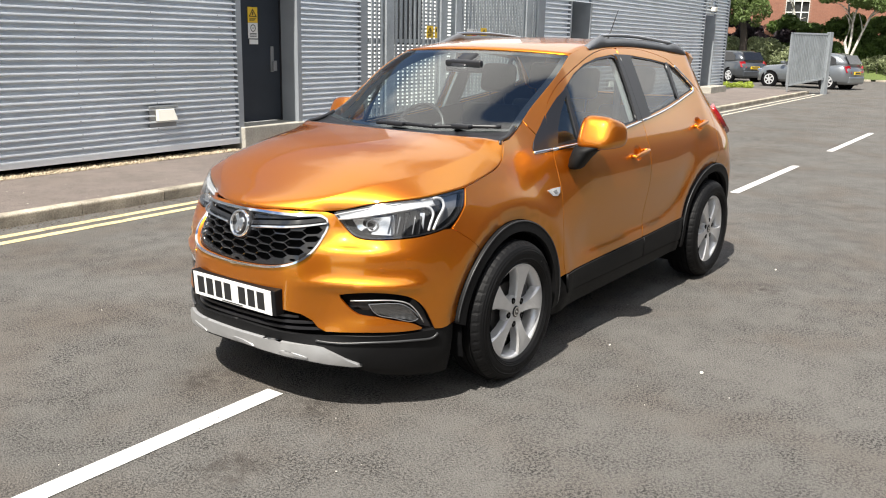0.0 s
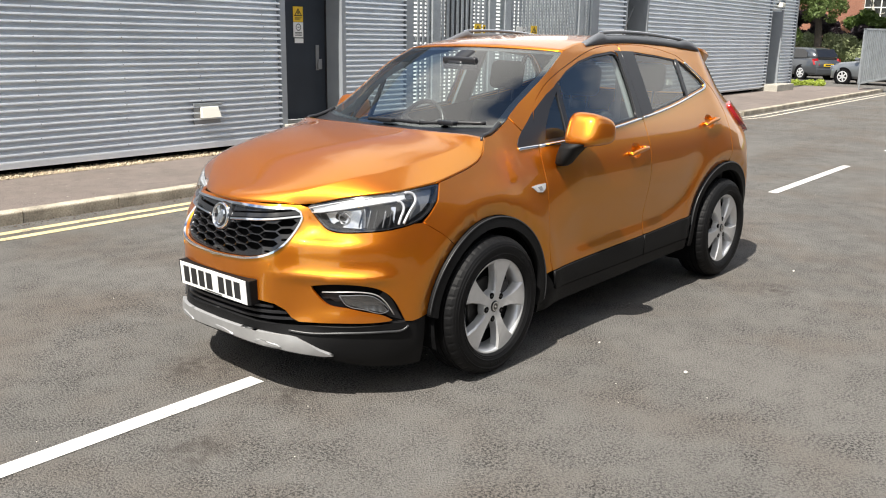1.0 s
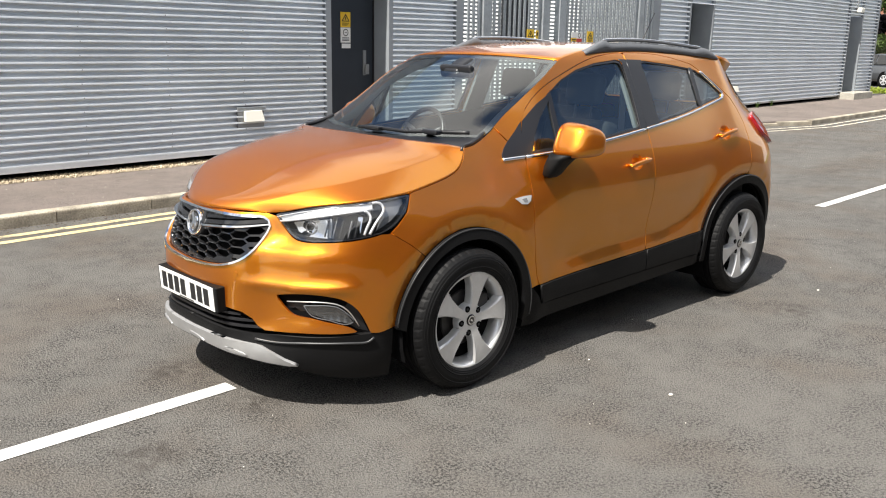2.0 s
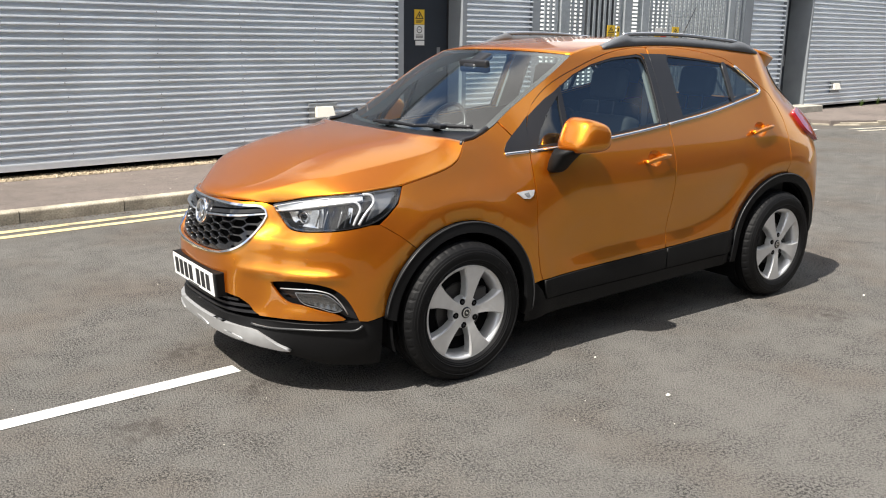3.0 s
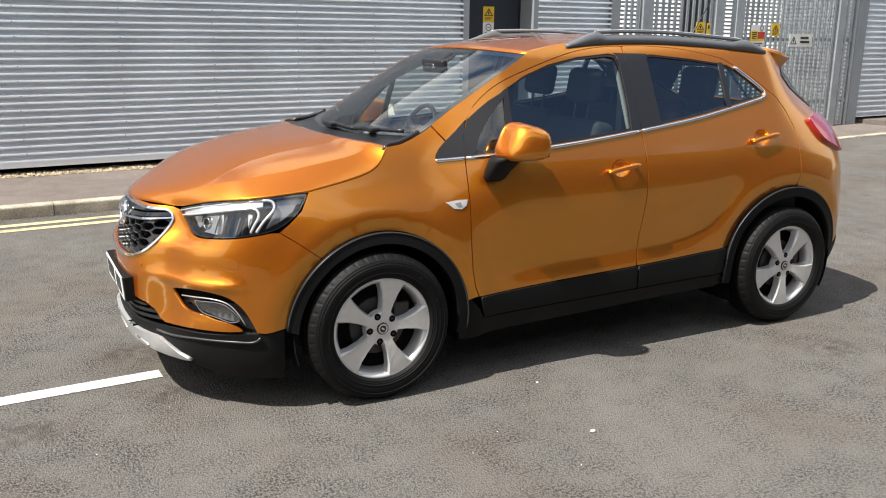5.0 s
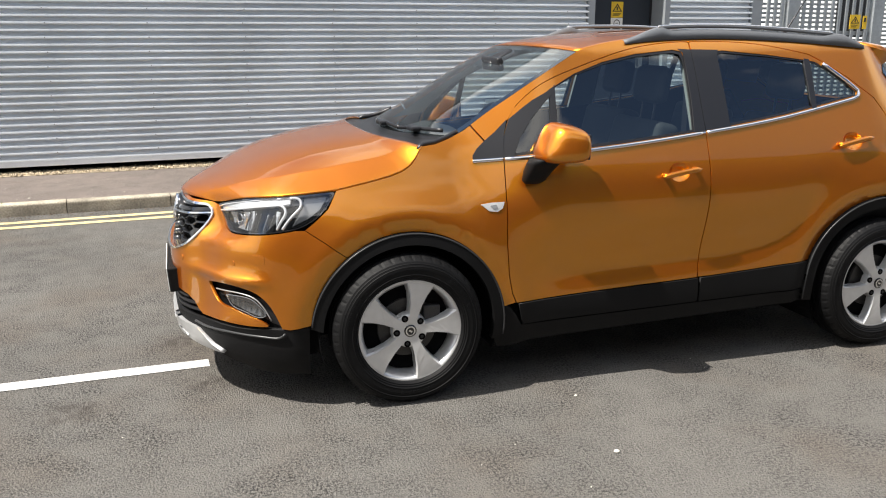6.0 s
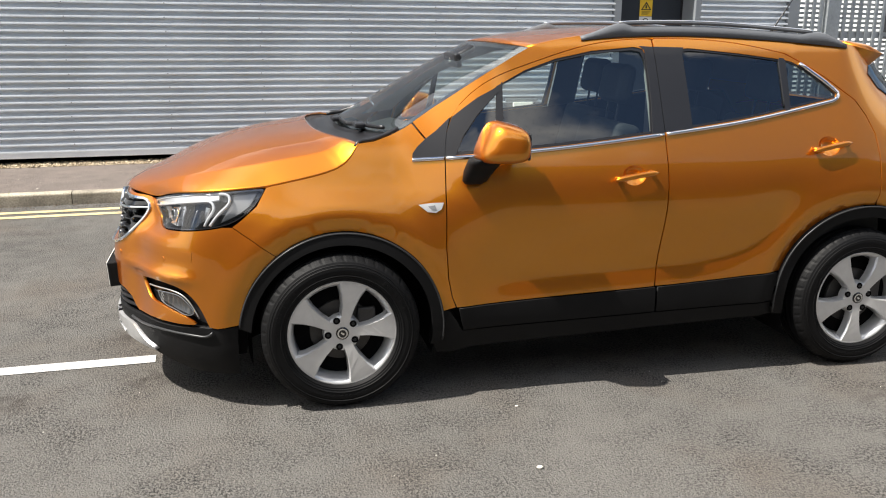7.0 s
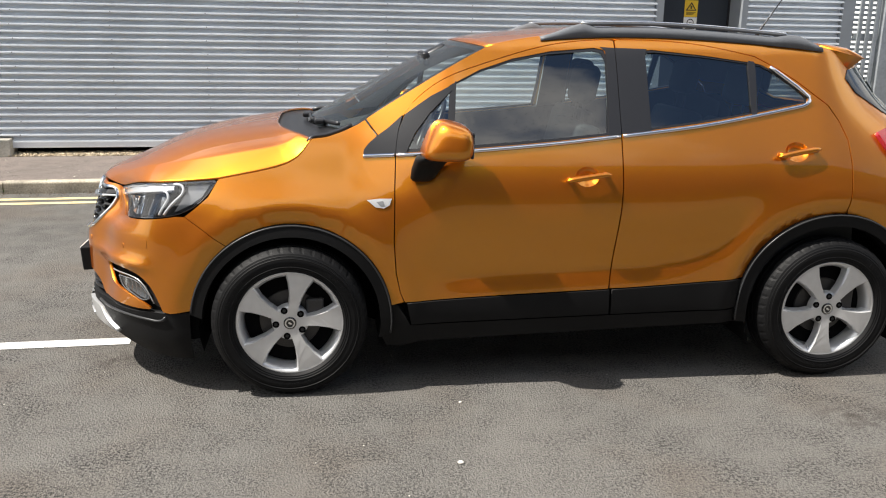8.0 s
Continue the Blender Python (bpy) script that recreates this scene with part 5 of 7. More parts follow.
    for k in range(5):
        a = radians(90 - turn - 36 - 72 * k)
        c = Vector((0.062 * math.sin(a), 0, 0.062 * math.cos(a)))
        # a black disc paints the shade of each nut's hole
        bm = bmesh.new()
        rod(bm, c + Vector((0, -0.084, 0)), c + Vector((0, -0.0895, 0)), 0.0155, sides=14)
        part("nut_hole", bm, DARK, rim)
        bm = bmesh.new()
        rod(bm, c + Vector((0, -0.086, 0)), c + Vector((0, -0.0905, 0)), 0.0075, sides=6)
        part("wheel_nut", bm, SATIN_BLACK, rim)
    return w


for x, side, turn in ((-1.2775, -1, 77), (1.2775, -1, 52), (-1.2775, 1, 20), (1.2775, 1, 60)):
    wheel(x, side, turn)
    bm = bmesh.new()
    a = FRONT_ARCH if x < 0 else REAR_ARCH
    lathe(bm, [(0.41, -0.82), (0.41, -0.45), (0.0, -0.45)], 40, Matrix.Translation((a[0], 0, a[1])) @ (Matrix.Identity(4) if side < 0 else Matrix.Rotation(math.pi, 4, "Z")))
    bmesh.ops.delete(bm, geom=[v for v in bm.verts if v.co.z < 0.16], context="VERTS")
    part("wheel_well", bm, DARK, car)
# near-black blocks fill the underside, the shade there put into their colour
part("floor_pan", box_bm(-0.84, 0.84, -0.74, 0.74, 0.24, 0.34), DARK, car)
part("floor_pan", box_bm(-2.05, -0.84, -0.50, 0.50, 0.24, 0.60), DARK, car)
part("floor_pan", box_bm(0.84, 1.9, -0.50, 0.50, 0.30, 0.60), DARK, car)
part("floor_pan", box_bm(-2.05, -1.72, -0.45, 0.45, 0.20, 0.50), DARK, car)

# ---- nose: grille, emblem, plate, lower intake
# near-black sheet behind the mesh paints the shaded depth of the grille
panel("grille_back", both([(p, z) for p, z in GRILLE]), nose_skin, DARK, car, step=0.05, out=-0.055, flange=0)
ring = []
gm = np.array([(p, z) for p, z in GRILLE])
for (p, z), (dp, dz) in zip(GRILLE, np.gradient(gm, axis=0)):
    l = math.hypot(dp, dz)
    ring.append((p - 0.009 * dz / l, z + 0.009 * dp / l))
ring = [(NOSE, 0.875)] + ring[1:-1] + [(NOSE, 0.633)]
panel("grille_surround", both(ring), nose_skin, CHROME, car, "chrome grille surround", holes=[both(GRILLE)], step=0.03, out=0.010, flange=0.03)
cells = []
for row in range(12):
    for col in range(-10, 11):
        cp, cz = NOSE + (col + 0.5 * (row % 2)) * 0.160, 0.652 + row * 0.0172
        hexa = [(cp - 0.0520, cz), (cp - 0.0290, cz - 0.0146), (cp + 0.0290, cz - 0.0146), (cp + 0.0520, cz), (cp + 0.0290, cz + 0.0146), (cp - 0.0290, cz + 0.0146)]
        lim = 0.803 + 0.026 * min(1, abs(cp - NOSE) / 0.45)
        hexa = [(p, min(z, lim)) for p, z in hexa]
        if inside(both(GRILLE), [(p, z) for p, z in hexa]).sum() >= 4 and inside(both(GRILLE), [(cp, cz)]).all() and cz + 0.004 < lim:
            while not inside(both(GRILLE), [(cp + (p - cp) * 1.06, cz + (z - cz) * 1.1) for p, z in hexa]).all() and max(p for p, z in hexa) - min(p for p, z in hexa) > 0.02:
                hexa = [(cp + (p - cp) * 0.93, cz + (z - cz) * 0.93) for p, z in hexa]
            cells.append(hexa)
panel("grille_mesh", both([(p, min(z, 0.806 + 0.026 * min(1, abs(p - NOSE) / 0.45))) for p, z in GRILLE]), nose_skin, GLOSS_BLACK, car, "gloss black honeycomb grille", holes=cells, step=0.03, out=-0.016, flange=0.030)
wing_low, wing_top = spline((0, 0.1, 0.3, 0.49), (0.795, 0.806, 0.822, 0.836)), spline((0, 0.1, 0.3, 0.49), (0.802, 0.813, 0.829, 0.842))


def span(f, a, b, n, d=0.0):
    return [(NOSE + float(q), float(f(abs(q))) + d) for q in np.linspace(a, b, n)]


for s in (1, -1):
    panel("grille_bar", span(wing_low, 0.085 * s, 0.478 * s, 10) + span(wing_top, 0.478 * s, 0.085 * s, 10), nose_skin, CHROME, car, "chrome grille wing", step=0.02, out=0.010, flange=0.02)
    panel("grille_bar", span(wing_top, 0.06 * s, 0.474 * s, 10, 0.003) + span(wing_top, 0.455 * s, 0.06 * s, 10, 0.019), nose_skin, GLOSS_BLACK, car, step=0.03, out=-0.004, flange=0.02)
    panel("grille_bar", span(wing_top, 0.06 * s, 0.450 * s, 10, 0.025) + [(NOSE + 0.435 * s, 0.866), (NOSE + 0.2 * s, 0.864), (NOSE + 0.06 * s, 0.862)], nose_skin, GLOSS_BLACK, car, step=0.03, out=-0.014, flange=0.02)
EMBLEM = Matrix.Translation((-2.232, 0, 0.806)) @ Matrix.Rotation(radians(12), 4, "Y") @ Matrix.Rotation(radians(-90), 4, "Z")
bm = bmesh.new()
lathe(bm, [(0.0, -0.004), (0.060, -0.002), (0.066, 0.008), (0.070, 0.04)], 40, EMBLEM)
boss = part("emblem_boss", bm, GLOSS_BLACK, car, "round black emblem mount", smooth=True)
bm = bmesh.new()
lathe(bm, [(0.061, 0.000), (0.060, -0.010), (0.055, -0.012), (0.050, -0.008), (0.049, 0.0)], 48, EMBLEM)
part("emblem_ring", bm, CHROME, boss, "chrome emblem ring", smooth=True)
bm = bmesh.new()
lathe(bm, [(0.0, -0.010), (0.026, -0.007), (0.034, 0.0)], 24, EMBLEM @ Matrix.Translation((0.0, 0, -0.006)) @ Matrix.Rotation(0.5, 4, "Y") @ Matrix.Diagonal((0.75, 1, 1.25, 1)))
box(bm, -0.01, 0.01, -0.008, 0.0, 0.0, 0.046, m=EMBLEM @ Matrix.Rotation(-0.5, 4, "Y"))
part("emblem_shape", bm, CHROME, boss, "plain chrome emblem shape", smooth=False)

plate = part("number_plate", box_bm(-0.26, 0.26, -0.004, 0.0, -0.0555, 0.0555), WHITE_PLATE, car, "white number plate with dark bars", bevel=0.001)
PLATE = Matrix.Translation((-2.294, 0, 0.502)) @ Matrix.Rotation(radians(-4), 4, "Y") @ Matrix.Rotation(radians(-90), 4, "Z")
plate.matrix_local = PLATE
for k in range(7):
    x0 = -0.232 + k * 0.0615 + (0.034 if k > 3 else 0)
    b = part("plate_bar", box_bm(x0, x0 + 0.046, -0.0052, -0.004, -0.0395, 0.0395), INK, plate)
part("plate_bar", box_bm(-0.07, 0.07, -0.0050, -0.004, -0.052, -0.047), INK, plate)
holder = part("plate_holder", box_bm(-0.28, 0.28, 0.0, 0.055, -0.058, 0.058), BLACK_TRIM, car, "black plate holder", bevel=0.006)
holder.matrix_local = PLATE

# the shaded depth of the intake, painted as a near-black sheet
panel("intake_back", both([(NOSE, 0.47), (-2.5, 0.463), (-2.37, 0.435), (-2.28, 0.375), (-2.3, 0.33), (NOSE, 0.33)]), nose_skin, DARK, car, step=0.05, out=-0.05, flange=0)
for z in (0.385, 0.412, 0.438):
    w = 0.50 if z < 0.4 else 0.44 if z < 0.43 else 0.35
    panel("intake_slat", span(lambda q: z - 0.005, -w, w, 15) + span(lambda q: z + 0.006, w, -w, 15), nose_skin, SATIN_BLACK, car, "black intake slat", step=0.03, out=-0.012, flange=0.025)
skid = [(NOSE, 0.323), (-2.62, 0.324), (-2.45, 0.323), (-2.36, 0.320), (-2.326, 0.315), (-2.277, 0.291), (-2.221, 0.258), (-2.155, 0.229), (-2.20, 0.227), (-2.297, 0.238), (-2.40, 0.253), (-2.536, 0.260), (-2.69, 0.265), (NOSE, 0.267)]
panel("skid_plate", both(skid), nose_skin, SKID, car, "satin silver front skid plate", step=0.025, out=0.014, flange=0.03)
for q in (-2.465, NOSE + 0.045, 2 * NOSE + 2.50):
    scoop = [(q + a, 0.272 + 0.006 * (abs(q - NOSE) < 0.1) + b) for a, b in ((-0.072, 0.004), (-0.055, 0.012), (0.0, 0.010), (0.055, 0.000), (0.074, -0.009), (0.05, -0.010), (-0.03, -0.002))]
    panel("skid_scoop", scoop, nose_skin, SKID, car, step=0.02, out=0.0185, flange=0.006)

for side in (-1, 1):
    skin, flip = skin_of(side), -side
    # headlamp: bucket, bowls, light guide, clear cover
    lamp = panel("headlamp", HEADLAMP, skin, LAMP_SHELL, car, "silver and black headlamp under a clear cover", step=0.04, out=-0.050, flange=0, flip=flip)
    cx, cz = np.mean(np.array(HEADLAMP), axis=0)
    shrink = [(cx + (p - cx) * 0.972, cz + (z - cz) * 0.93) for p, z in HEADLAMP]
    panel("lamp_rim", HEADLAMP, skin, GLOSS_BLACK, lamp, "gloss black lamp rim", holes=[shrink], step=0.03, out=-0.006, flange=0.07, flip=flip)
    band_top = [(-2.285, 0.869), (-2.24, 0.879), (-2.155, 0.898), (-1.99, 0.925), (-1.86, 0.940), (-1.80, 0.945)]
    band_low = [(-1.80, 0.920), (-1.846, 0.915), (-1.99, 0.898), (-2.13, 0.874), (-2.22, 0.857), (-2.268, 0.852)]
    panel("guide_band", band_top + band_low, skin, LAMP_SILVER, lamp, "silver upper lamp band", step=0.02, out=-0.014, flange=0.03, flip=flip)
    for edge, w_ in ((band_top, 0.0035), (band_low[::-1], 0.0045)):
        q_ = np.array(edge)
        tube("light_guide", skin(q_[:, 0], q_[:, 1], -0.009), w_, LAMP_GUIDE, lamp, 8, "clear light guide")
    for hook, w_ in (([(-1.80, 0.944), (-1.770, 0.944), (-1.752, 0.936), (-1.746, 0.922), (-1.775, 0.882), (-1.828, 0.818)], 0.0065), ([(-1.846, 0.914), (-1.828, 0.908), (-1.818, 0.894), (-1.836, 0.850), (-1.853, 0.816)], 0.0060)):
        q_ = np.array(curve2(hook, 5))
        tube("light_guide", skin(q_[:, 0], q_[:, 1], -0.009), w_, LAMP_GUIDE, lamp, 8, "bright hooked light guide")
    panel("upper_bezel", [(-2.25, 0.884), (-2.10, 0.912), (-1.94, 0.937), (-1.80, 0.951), (-1.66, 0.960), (-1.80, 0.947), (-1.94, 0.931), (-2.10, 0.908)], skin, GREY_RAIL, lamp, step=0.03, out=-0.012, flange=0.03, flip=flip)
    panel("lamp_tail", [(-1.735, 0.950), (-1.615, 0.960), (-1.66, 0.895), (-1.71, 0.862), (-1.79, 0.826), (-1.735, 0.915)], skin, LAMP_SHELL, lamp, step=0.03, out=-0.030, flange=0.02, flip=flip)
    def dished(p, z, out=0.0):
        deep = 0.020 * np.clip(1 - ((z - 0.842) / 0.060) ** 2, 0, 1) * np.clip(1 - ((p + 2.115) / 0.095) ** 2, 0, 1)
        plane = 0.022 * np.clip(1 - ((p + 1.935) / 0.085) ** 2, 0, 1) + 0.010 * ramp(p, -2.022, -2.010)
        return skin(p, z, out - deep - plane)
    panel("reflector", [(-2.198, 0.850), (-2.172, 0.812), (-2.130, 0.795), (-2.023, 0.798), (-1.93, 0.803), (-1.868, 0.812), (-1.850, 0.886), (-1.93, 0.886), (-2.02, 0.876), (-2.11, 0.862)], dished, LAMP_MIRROR, lamp, "chrome lamp reflector", step=0.008, out=-0.018, flange=0.01, flip=flip)
    for cp, cz in ((-2.085, 0.836), (-1.925, 0.848)):
        tip, root = skin(np.array([cp, cp]), np.array([cz, cz]), -0.040)[0], skin(np.array([cp, cp]), np.array([cz, cz]), -0.085)[0]
        bm = bmesh.new()
        rod(bm, root, tip, 0.010, 0.007, 12)
        part("bulb", bm, LAMP_MIRROR, lamp, smooth=True)
    for cp, w_, mat_ in ((-2.022, 0.0045, GLOSS_BLACK), (-1.985, 0.0028, LAMP_SHELL), (-1.955, 0.0028, GLOSS_BLACK), (-1.915, 0.0034, LAMP_SHELL), (-1.885, 0.0045, GLOSS_BLACK)):
        q_ = np.array([(cp + 0.012 * (z_ - 0.84) / 0.04, z_) for z_ in np.linspace(0.802, 0.874, 8)])
        tube("reflector_rib", skin(q_[:, 0], q_[:, 1], -0.022), w_, mat_, lamp, 8)
    ring_ = [(-2.105 + 0.026 * math.cos(a * math.pi / 10), 0.832 + 0.024 * math.sin(a * math.pi / 10)) for a in range(21)]
    q_ = np.array(ring_)
    tube("bowl_ring", skin(q_[:, 0], q_[:, 1], -0.030), 0.004, LAMP_SHELL, lamp, 8, "round bowl edge")
    cover = panel("lamp_cover", HEADLAMP, skin, LAMP_GLASS, lamp, "clear lamp cover", step=0.04, out=0.0, flange=0, flip=flip)
    cover.visible_shadow = False
    # fog lamp in its black bezel
    FOG = FOG_TOP + FOG_LOW
    bezel = panel("fog_bezel", FOG, skin, SATIN_BLACK, car, "black fog lamp surround", step=0.03, out=-0.034, flange=0, flip=flip)
    lens = [(-2.126, 0.508), (-2.05, 0.512), (-1.978, 0.505), (-1.942, 0.482), (-1.912, 0.436), (-1.925, 0.431), (-2.013, 0.446), (-2.10, 0.470)]
    def fluted(p, z, out=0.0):
        return skin(p, z, out - 0.010 * np.clip(1 - ((p + 2.0) / 0.12) ** 2, 0, 1) * np.clip(1 - ((z - 0.475) / 0.05) ** 2, 0, 1) + 0.0011 * np.sin(p * 210))
    panel("fog_reflector", lens, fluted, FOG_MIRROR, bezel, "chrome fog lamp reflector", step=0.006, out=-0.013, flange=0.015, flip=flip)
    panel("fog_lens", lens, skin, LAMP_GLASS, bezel, "clear fog lamp lens", step=0.03, out=-0.004, flange=0, flip=flip)
    for edge, w_, mat_ in ((np.array([(-2.205, 0.519), (-2.10, 0.526), (-2.01, 0.524), (-1.955, 0.508), (-1.915, 0.468), (-1.885, 0.418)]), 0.0030, SKID), (lens + lens[:1], 0.0020, GREY_RAIL)):
        q_ = np.array(curve2([tuple(q) for q in edge], 4))
        tube("fog_strip", skin(q_[:, 0], q_[:, 1], -0.009), w_, mat_, bezel, 6, "thin silver strip")
    # bumper edge with its highlight painted as a paler tube, sensors, side repeater
    q_ = np.array(curve2([(-2.36, 0.340), (-2.278, 0.332), (-2.133, 0.339), (-2.012, 0.343), (-1.90, 0.344), (-1.835, 0.353), (-1.822, 0.366)], 6))
    tube("bumper_edge", skin(q_[:, 0], q_[:, 1], 0.004), 0.0055, EDGE_SHEEN, car, 8, "raised edge of the black bumper, paler for its highlight")
    for p, z in ((-2.07, 0.658), (-2.452, 0.626)):
        disc = [(p + 0.011 * math.cos(a * math.pi / 8), z + 0.011 * math.sin(a * math.pi / 8)) for a in range(16)]
        panel("parking_sensor", disc, skin, ORANGE, car, "small round orange parking sensor", step=0.02, out=0.0025, flange=0.004, flip=flip)
    panel("washer_cap", [(-1.965, 0.665), (-1.905, 0.668), (-1.905, 0.708), (-1.965, 0.704)], skin, ORANGE, car, step=0.03, out=0.0012, flange=0.003, flip=flip)
    rep = [(-0.932, 0.887), (-0.88, 0.893), (-0.823, 0.894), (-0.834, 0.866), (-0.858, 0.852), (-0.895, 0.856)]
    rep_back = panel("side_repeater", rep, skin, SATIN_SILVER, car, "clear side indicator lamp", step=0.012, out=0.005, flange=0.008, flip=flip)
    panel("repeater_mark", [(-0.892, 0.880), (-0.862, 0.884), (-0.856, 0.866), (-0.876, 0.864)], skin, LEAD, rep_back, step=0.02, out=0.0075, flange=0.003, flip=flip)

    # door mirror: rounded shell on a black foot
    mirror = new("door_mirror")
    mirror.parent = car
    tagged(mirror, "orange door mirror on a black foot")
    corners = np.array((((-0.735, 0.800, 1.066), (-0.715, 1.000, 1.082)), ((-0.660, 0.812, 1.266), (-0.635, 0.985, 1.252)), ((-0.492, 0.800, 1.066), (-0.492, 1.040, 1.082)), ((-0.492, 0.810, 1.232), (-0.492, 1.028, 1.212)))).reshape(2, 2, 2, 3)
    bm = bmesh.new()
    bmesh.ops.create_cube(bm, size=2.0)
    bmesh.ops.subdivide_edges(bm, edges=list(bm.edges), cuts=11, use_grid_fill=True)
    for v in bm.verts:
        q = np.array(v.co)
        q = q / (np.abs(q) ** 3.6).sum() ** (1 / 3.6)
        a, b, c = (q + 1) / 2  # along, outwards, up
        w = np.array([1 - a, a])[:, None, None] * np.array([1 - c, c])[None, :, None] * np.array([1 - b, b])[None, None, :]
        x, y, z = (w[..., None] * corners).sum((0, 1, 2))
        v.co = (x, side * y, z)
    if side < 0:
        bmesh.ops.reverse_faces(bm, faces=list(bm.faces))
    part("shell", bm, ORANGE, mirror, smooth=True)
    rows = []
    for z, x0, x1, y0, y1 in ((0.975, -0.735, -0.66, 0.80, 0.845), (0.988, -0.745, -0.640, 0.79, 0.86), (1.03, -0.742, -0.615, 0.79, 0.885), (1.065, -0.732, -0.590, 0.795, 0.91), (1.092, -0.722, -0.565, 0.80, 0.95)):
        ring_ = []
        for b in range(16):
            th = 2 * math.pi * b / 16
            ring_.append(((x0 + x1) / 2 + math.copysign(abs(math.cos(th)) ** 0.7, math.cos(th)) * (x1 - x0) / 2, side * ((y0 + y1) / 2 + math.copysign(abs(math.sin(th)) ** 0.7, math.sin(th)) * (y1 - y0) / 2), z))
        rows.append(ring_)
    loft("foot", rows, BLACK_TRIM, mirror, "black plastic mirror foot")
    bm = bmesh.new()
    box(bm, -0.506, -0.4925, min(side * 0.830, side * 0.984), max(side * 0.830, side * 0.984), 1.092, 1.204)
    part("mirror_frame", bm, SATIN_BLACK, mirror, bevel=0.007)
    part("mirror_glass", box_bm(-0.493, -0.491, min(side * 0.838, side * 0.976), max(side * 0.838, side * 0.976), 1.100, 1.196), CHROME, mirror)

    # roof rail: a tapered bar with a bright strip
    def rail_top(x):
        base = float(roof_line(x))
        up = 0.046 * float(ramp(x, -0.13, 0.10)) * (1 - 0.10 * float(ramp(x, 0.5, 1.05))) * (1 - 0.96 * float(ramp(x, 1.12, 1.27)))
        return base, up, float(flank(x, base)[1]) - 0.012

    rows = []
    for x in np.linspace(-0.125, 1.25, 52):
        base, up, y = rail_top(x)
        low = up * (1 - 0.42 * float(ramp(x, 0.09, 0.15)) * (1 - float(ramp(x, 1.00, 1.08))))
        wdt = 0.017 + 0.004 * (1 - float(ramp(x, 0.0, 0.15)) * (1 - float(ramp(x, 1.0, 1.2))))
        rows.append([(x, side * (float(flank(x, base - 0.018)[1]) + 0.007), base - 0.018), (x, side * (y + wdt + 0.001), base + low * 0.5), (x, side * (y + wdt - 0.004), base + low * 0.92), (x, side * y, base + low + 0.002), (x, side * (y - wdt + 0.006), base + low * 0.9), (x, side * (y - wdt), base - 0.01)])
    if side > 0:
        rows = [r[::-1] for r in rows]
    rail = loft("roof_rail", rows, GREY_RAIL, car, "dark grey roof rail with a bright strip")
    pts = []
    for x in np.linspace(0.07, 1.07, 30):
        base, up, y = rail_top(x)
        pts.append((x, side * (y + 0.004), base + up * 0.92))
    tube("rail_bar", pts, 0.0085, GREY_RAIL, rail, 8, "grey upper bar of the rail")
    tube("rail_strip", [(x, y + side * 0.002, z + 0.0075) for x, y, z in pts], 0.0050, CHROME, rail, 8, "bright metal strip")

# roof aerial and spoiler
tube("aerial", [(1.20, 0, 1.60), (1.215, 0, 1.635), (1.26, 0, 1.70), (1.36, 0, 1.85)], (0.014, 0.007, 0.004, 0.0025), SATIN_BLACK, car, 8, "short black roof aerial")
rows = []
for t in np.linspace(-1, 1, 29):
    e = 1 - t * t
    end = 0.0 if abs(t) < 0.97 else 0.010
    sec = [(1.240, 1.572), (1.30, 1.577 - end), (1.396, 1.563 - end), (1.455, 1.541 - end), (1.488, 1.526 - end), (1.494, 1.517), (1.484, 1.507 + end), (1.446, 1.480 + end), (1.408, 1.453 + end), (1.30, 1.45)]
    rows.append([(x + 0.07 * e, t * (0.562 - 0.12 * max(0, x - 1.40)), z + 0.012 * e) for x, z in sec])
loft("spoiler", rows, ORANGE, car, "orange roof spoiler lip")

# wipers, lying low along the foot of the windscreen
for y0, y1, yh in ((0.12, -0.27, -0.03), (-0.25, -0.60, -0.42)):
    arm = [screen(np.array([0.030 + 0.012 * math.sin(math.pi * a)]), np.array([-(y0 + (y1 - y0) * a) / 0.66]))[0] + np.array([-0.012, 0, 0.014]) for a in np.linspace(0, 1, 12)]
    wip = tube("wiper", arm, 0.008, SATIN_BLACK, car, 6, "black wiper arm and blade", flat=1.3)
    k = int(round((yh - y0) / (y1 - y0) * 11))
    bm = bmesh.new()
    box(bm, arm[k][0] - 0.035, arm[k][0] + 0.012, arm[k][1] - 0.06, arm[k][1] + 0.05, arm[k][2] - 0.012, arm[k][2] + 0.012)
    part("wiper_hinge", bm, SATIN_BLACK, wip, bevel=0.008)

# ---- cabin
def cushion(name, x0, x1, y0, y1, z0, z1, mat, parent, rx=0.0, r=0.04, label=""):
    bm = bmesh.new()
    box(bm, -(x1 - x0) / 2, (x1 - x0) / 2, -(y1 - y0) / 2, (y1 - y0) / 2, -(z1 - z0) / 2, (z1 - z0) / 2)
    bmesh.ops.bevel(bm, geom=list(bm.edges), offset=r, segments=3, affect="EDGES", profile=0.5)
    for v in bm.verts:
        v.co = Matrix.Translation(((x0 + x1) / 2, (y0 + y1) / 2, (z0 + z1) / 2)) @ Matrix.Rotation(radians(rx), 4, "Y") @ v.co
    return part(name, bm, mat, parent, label, smooth=True)


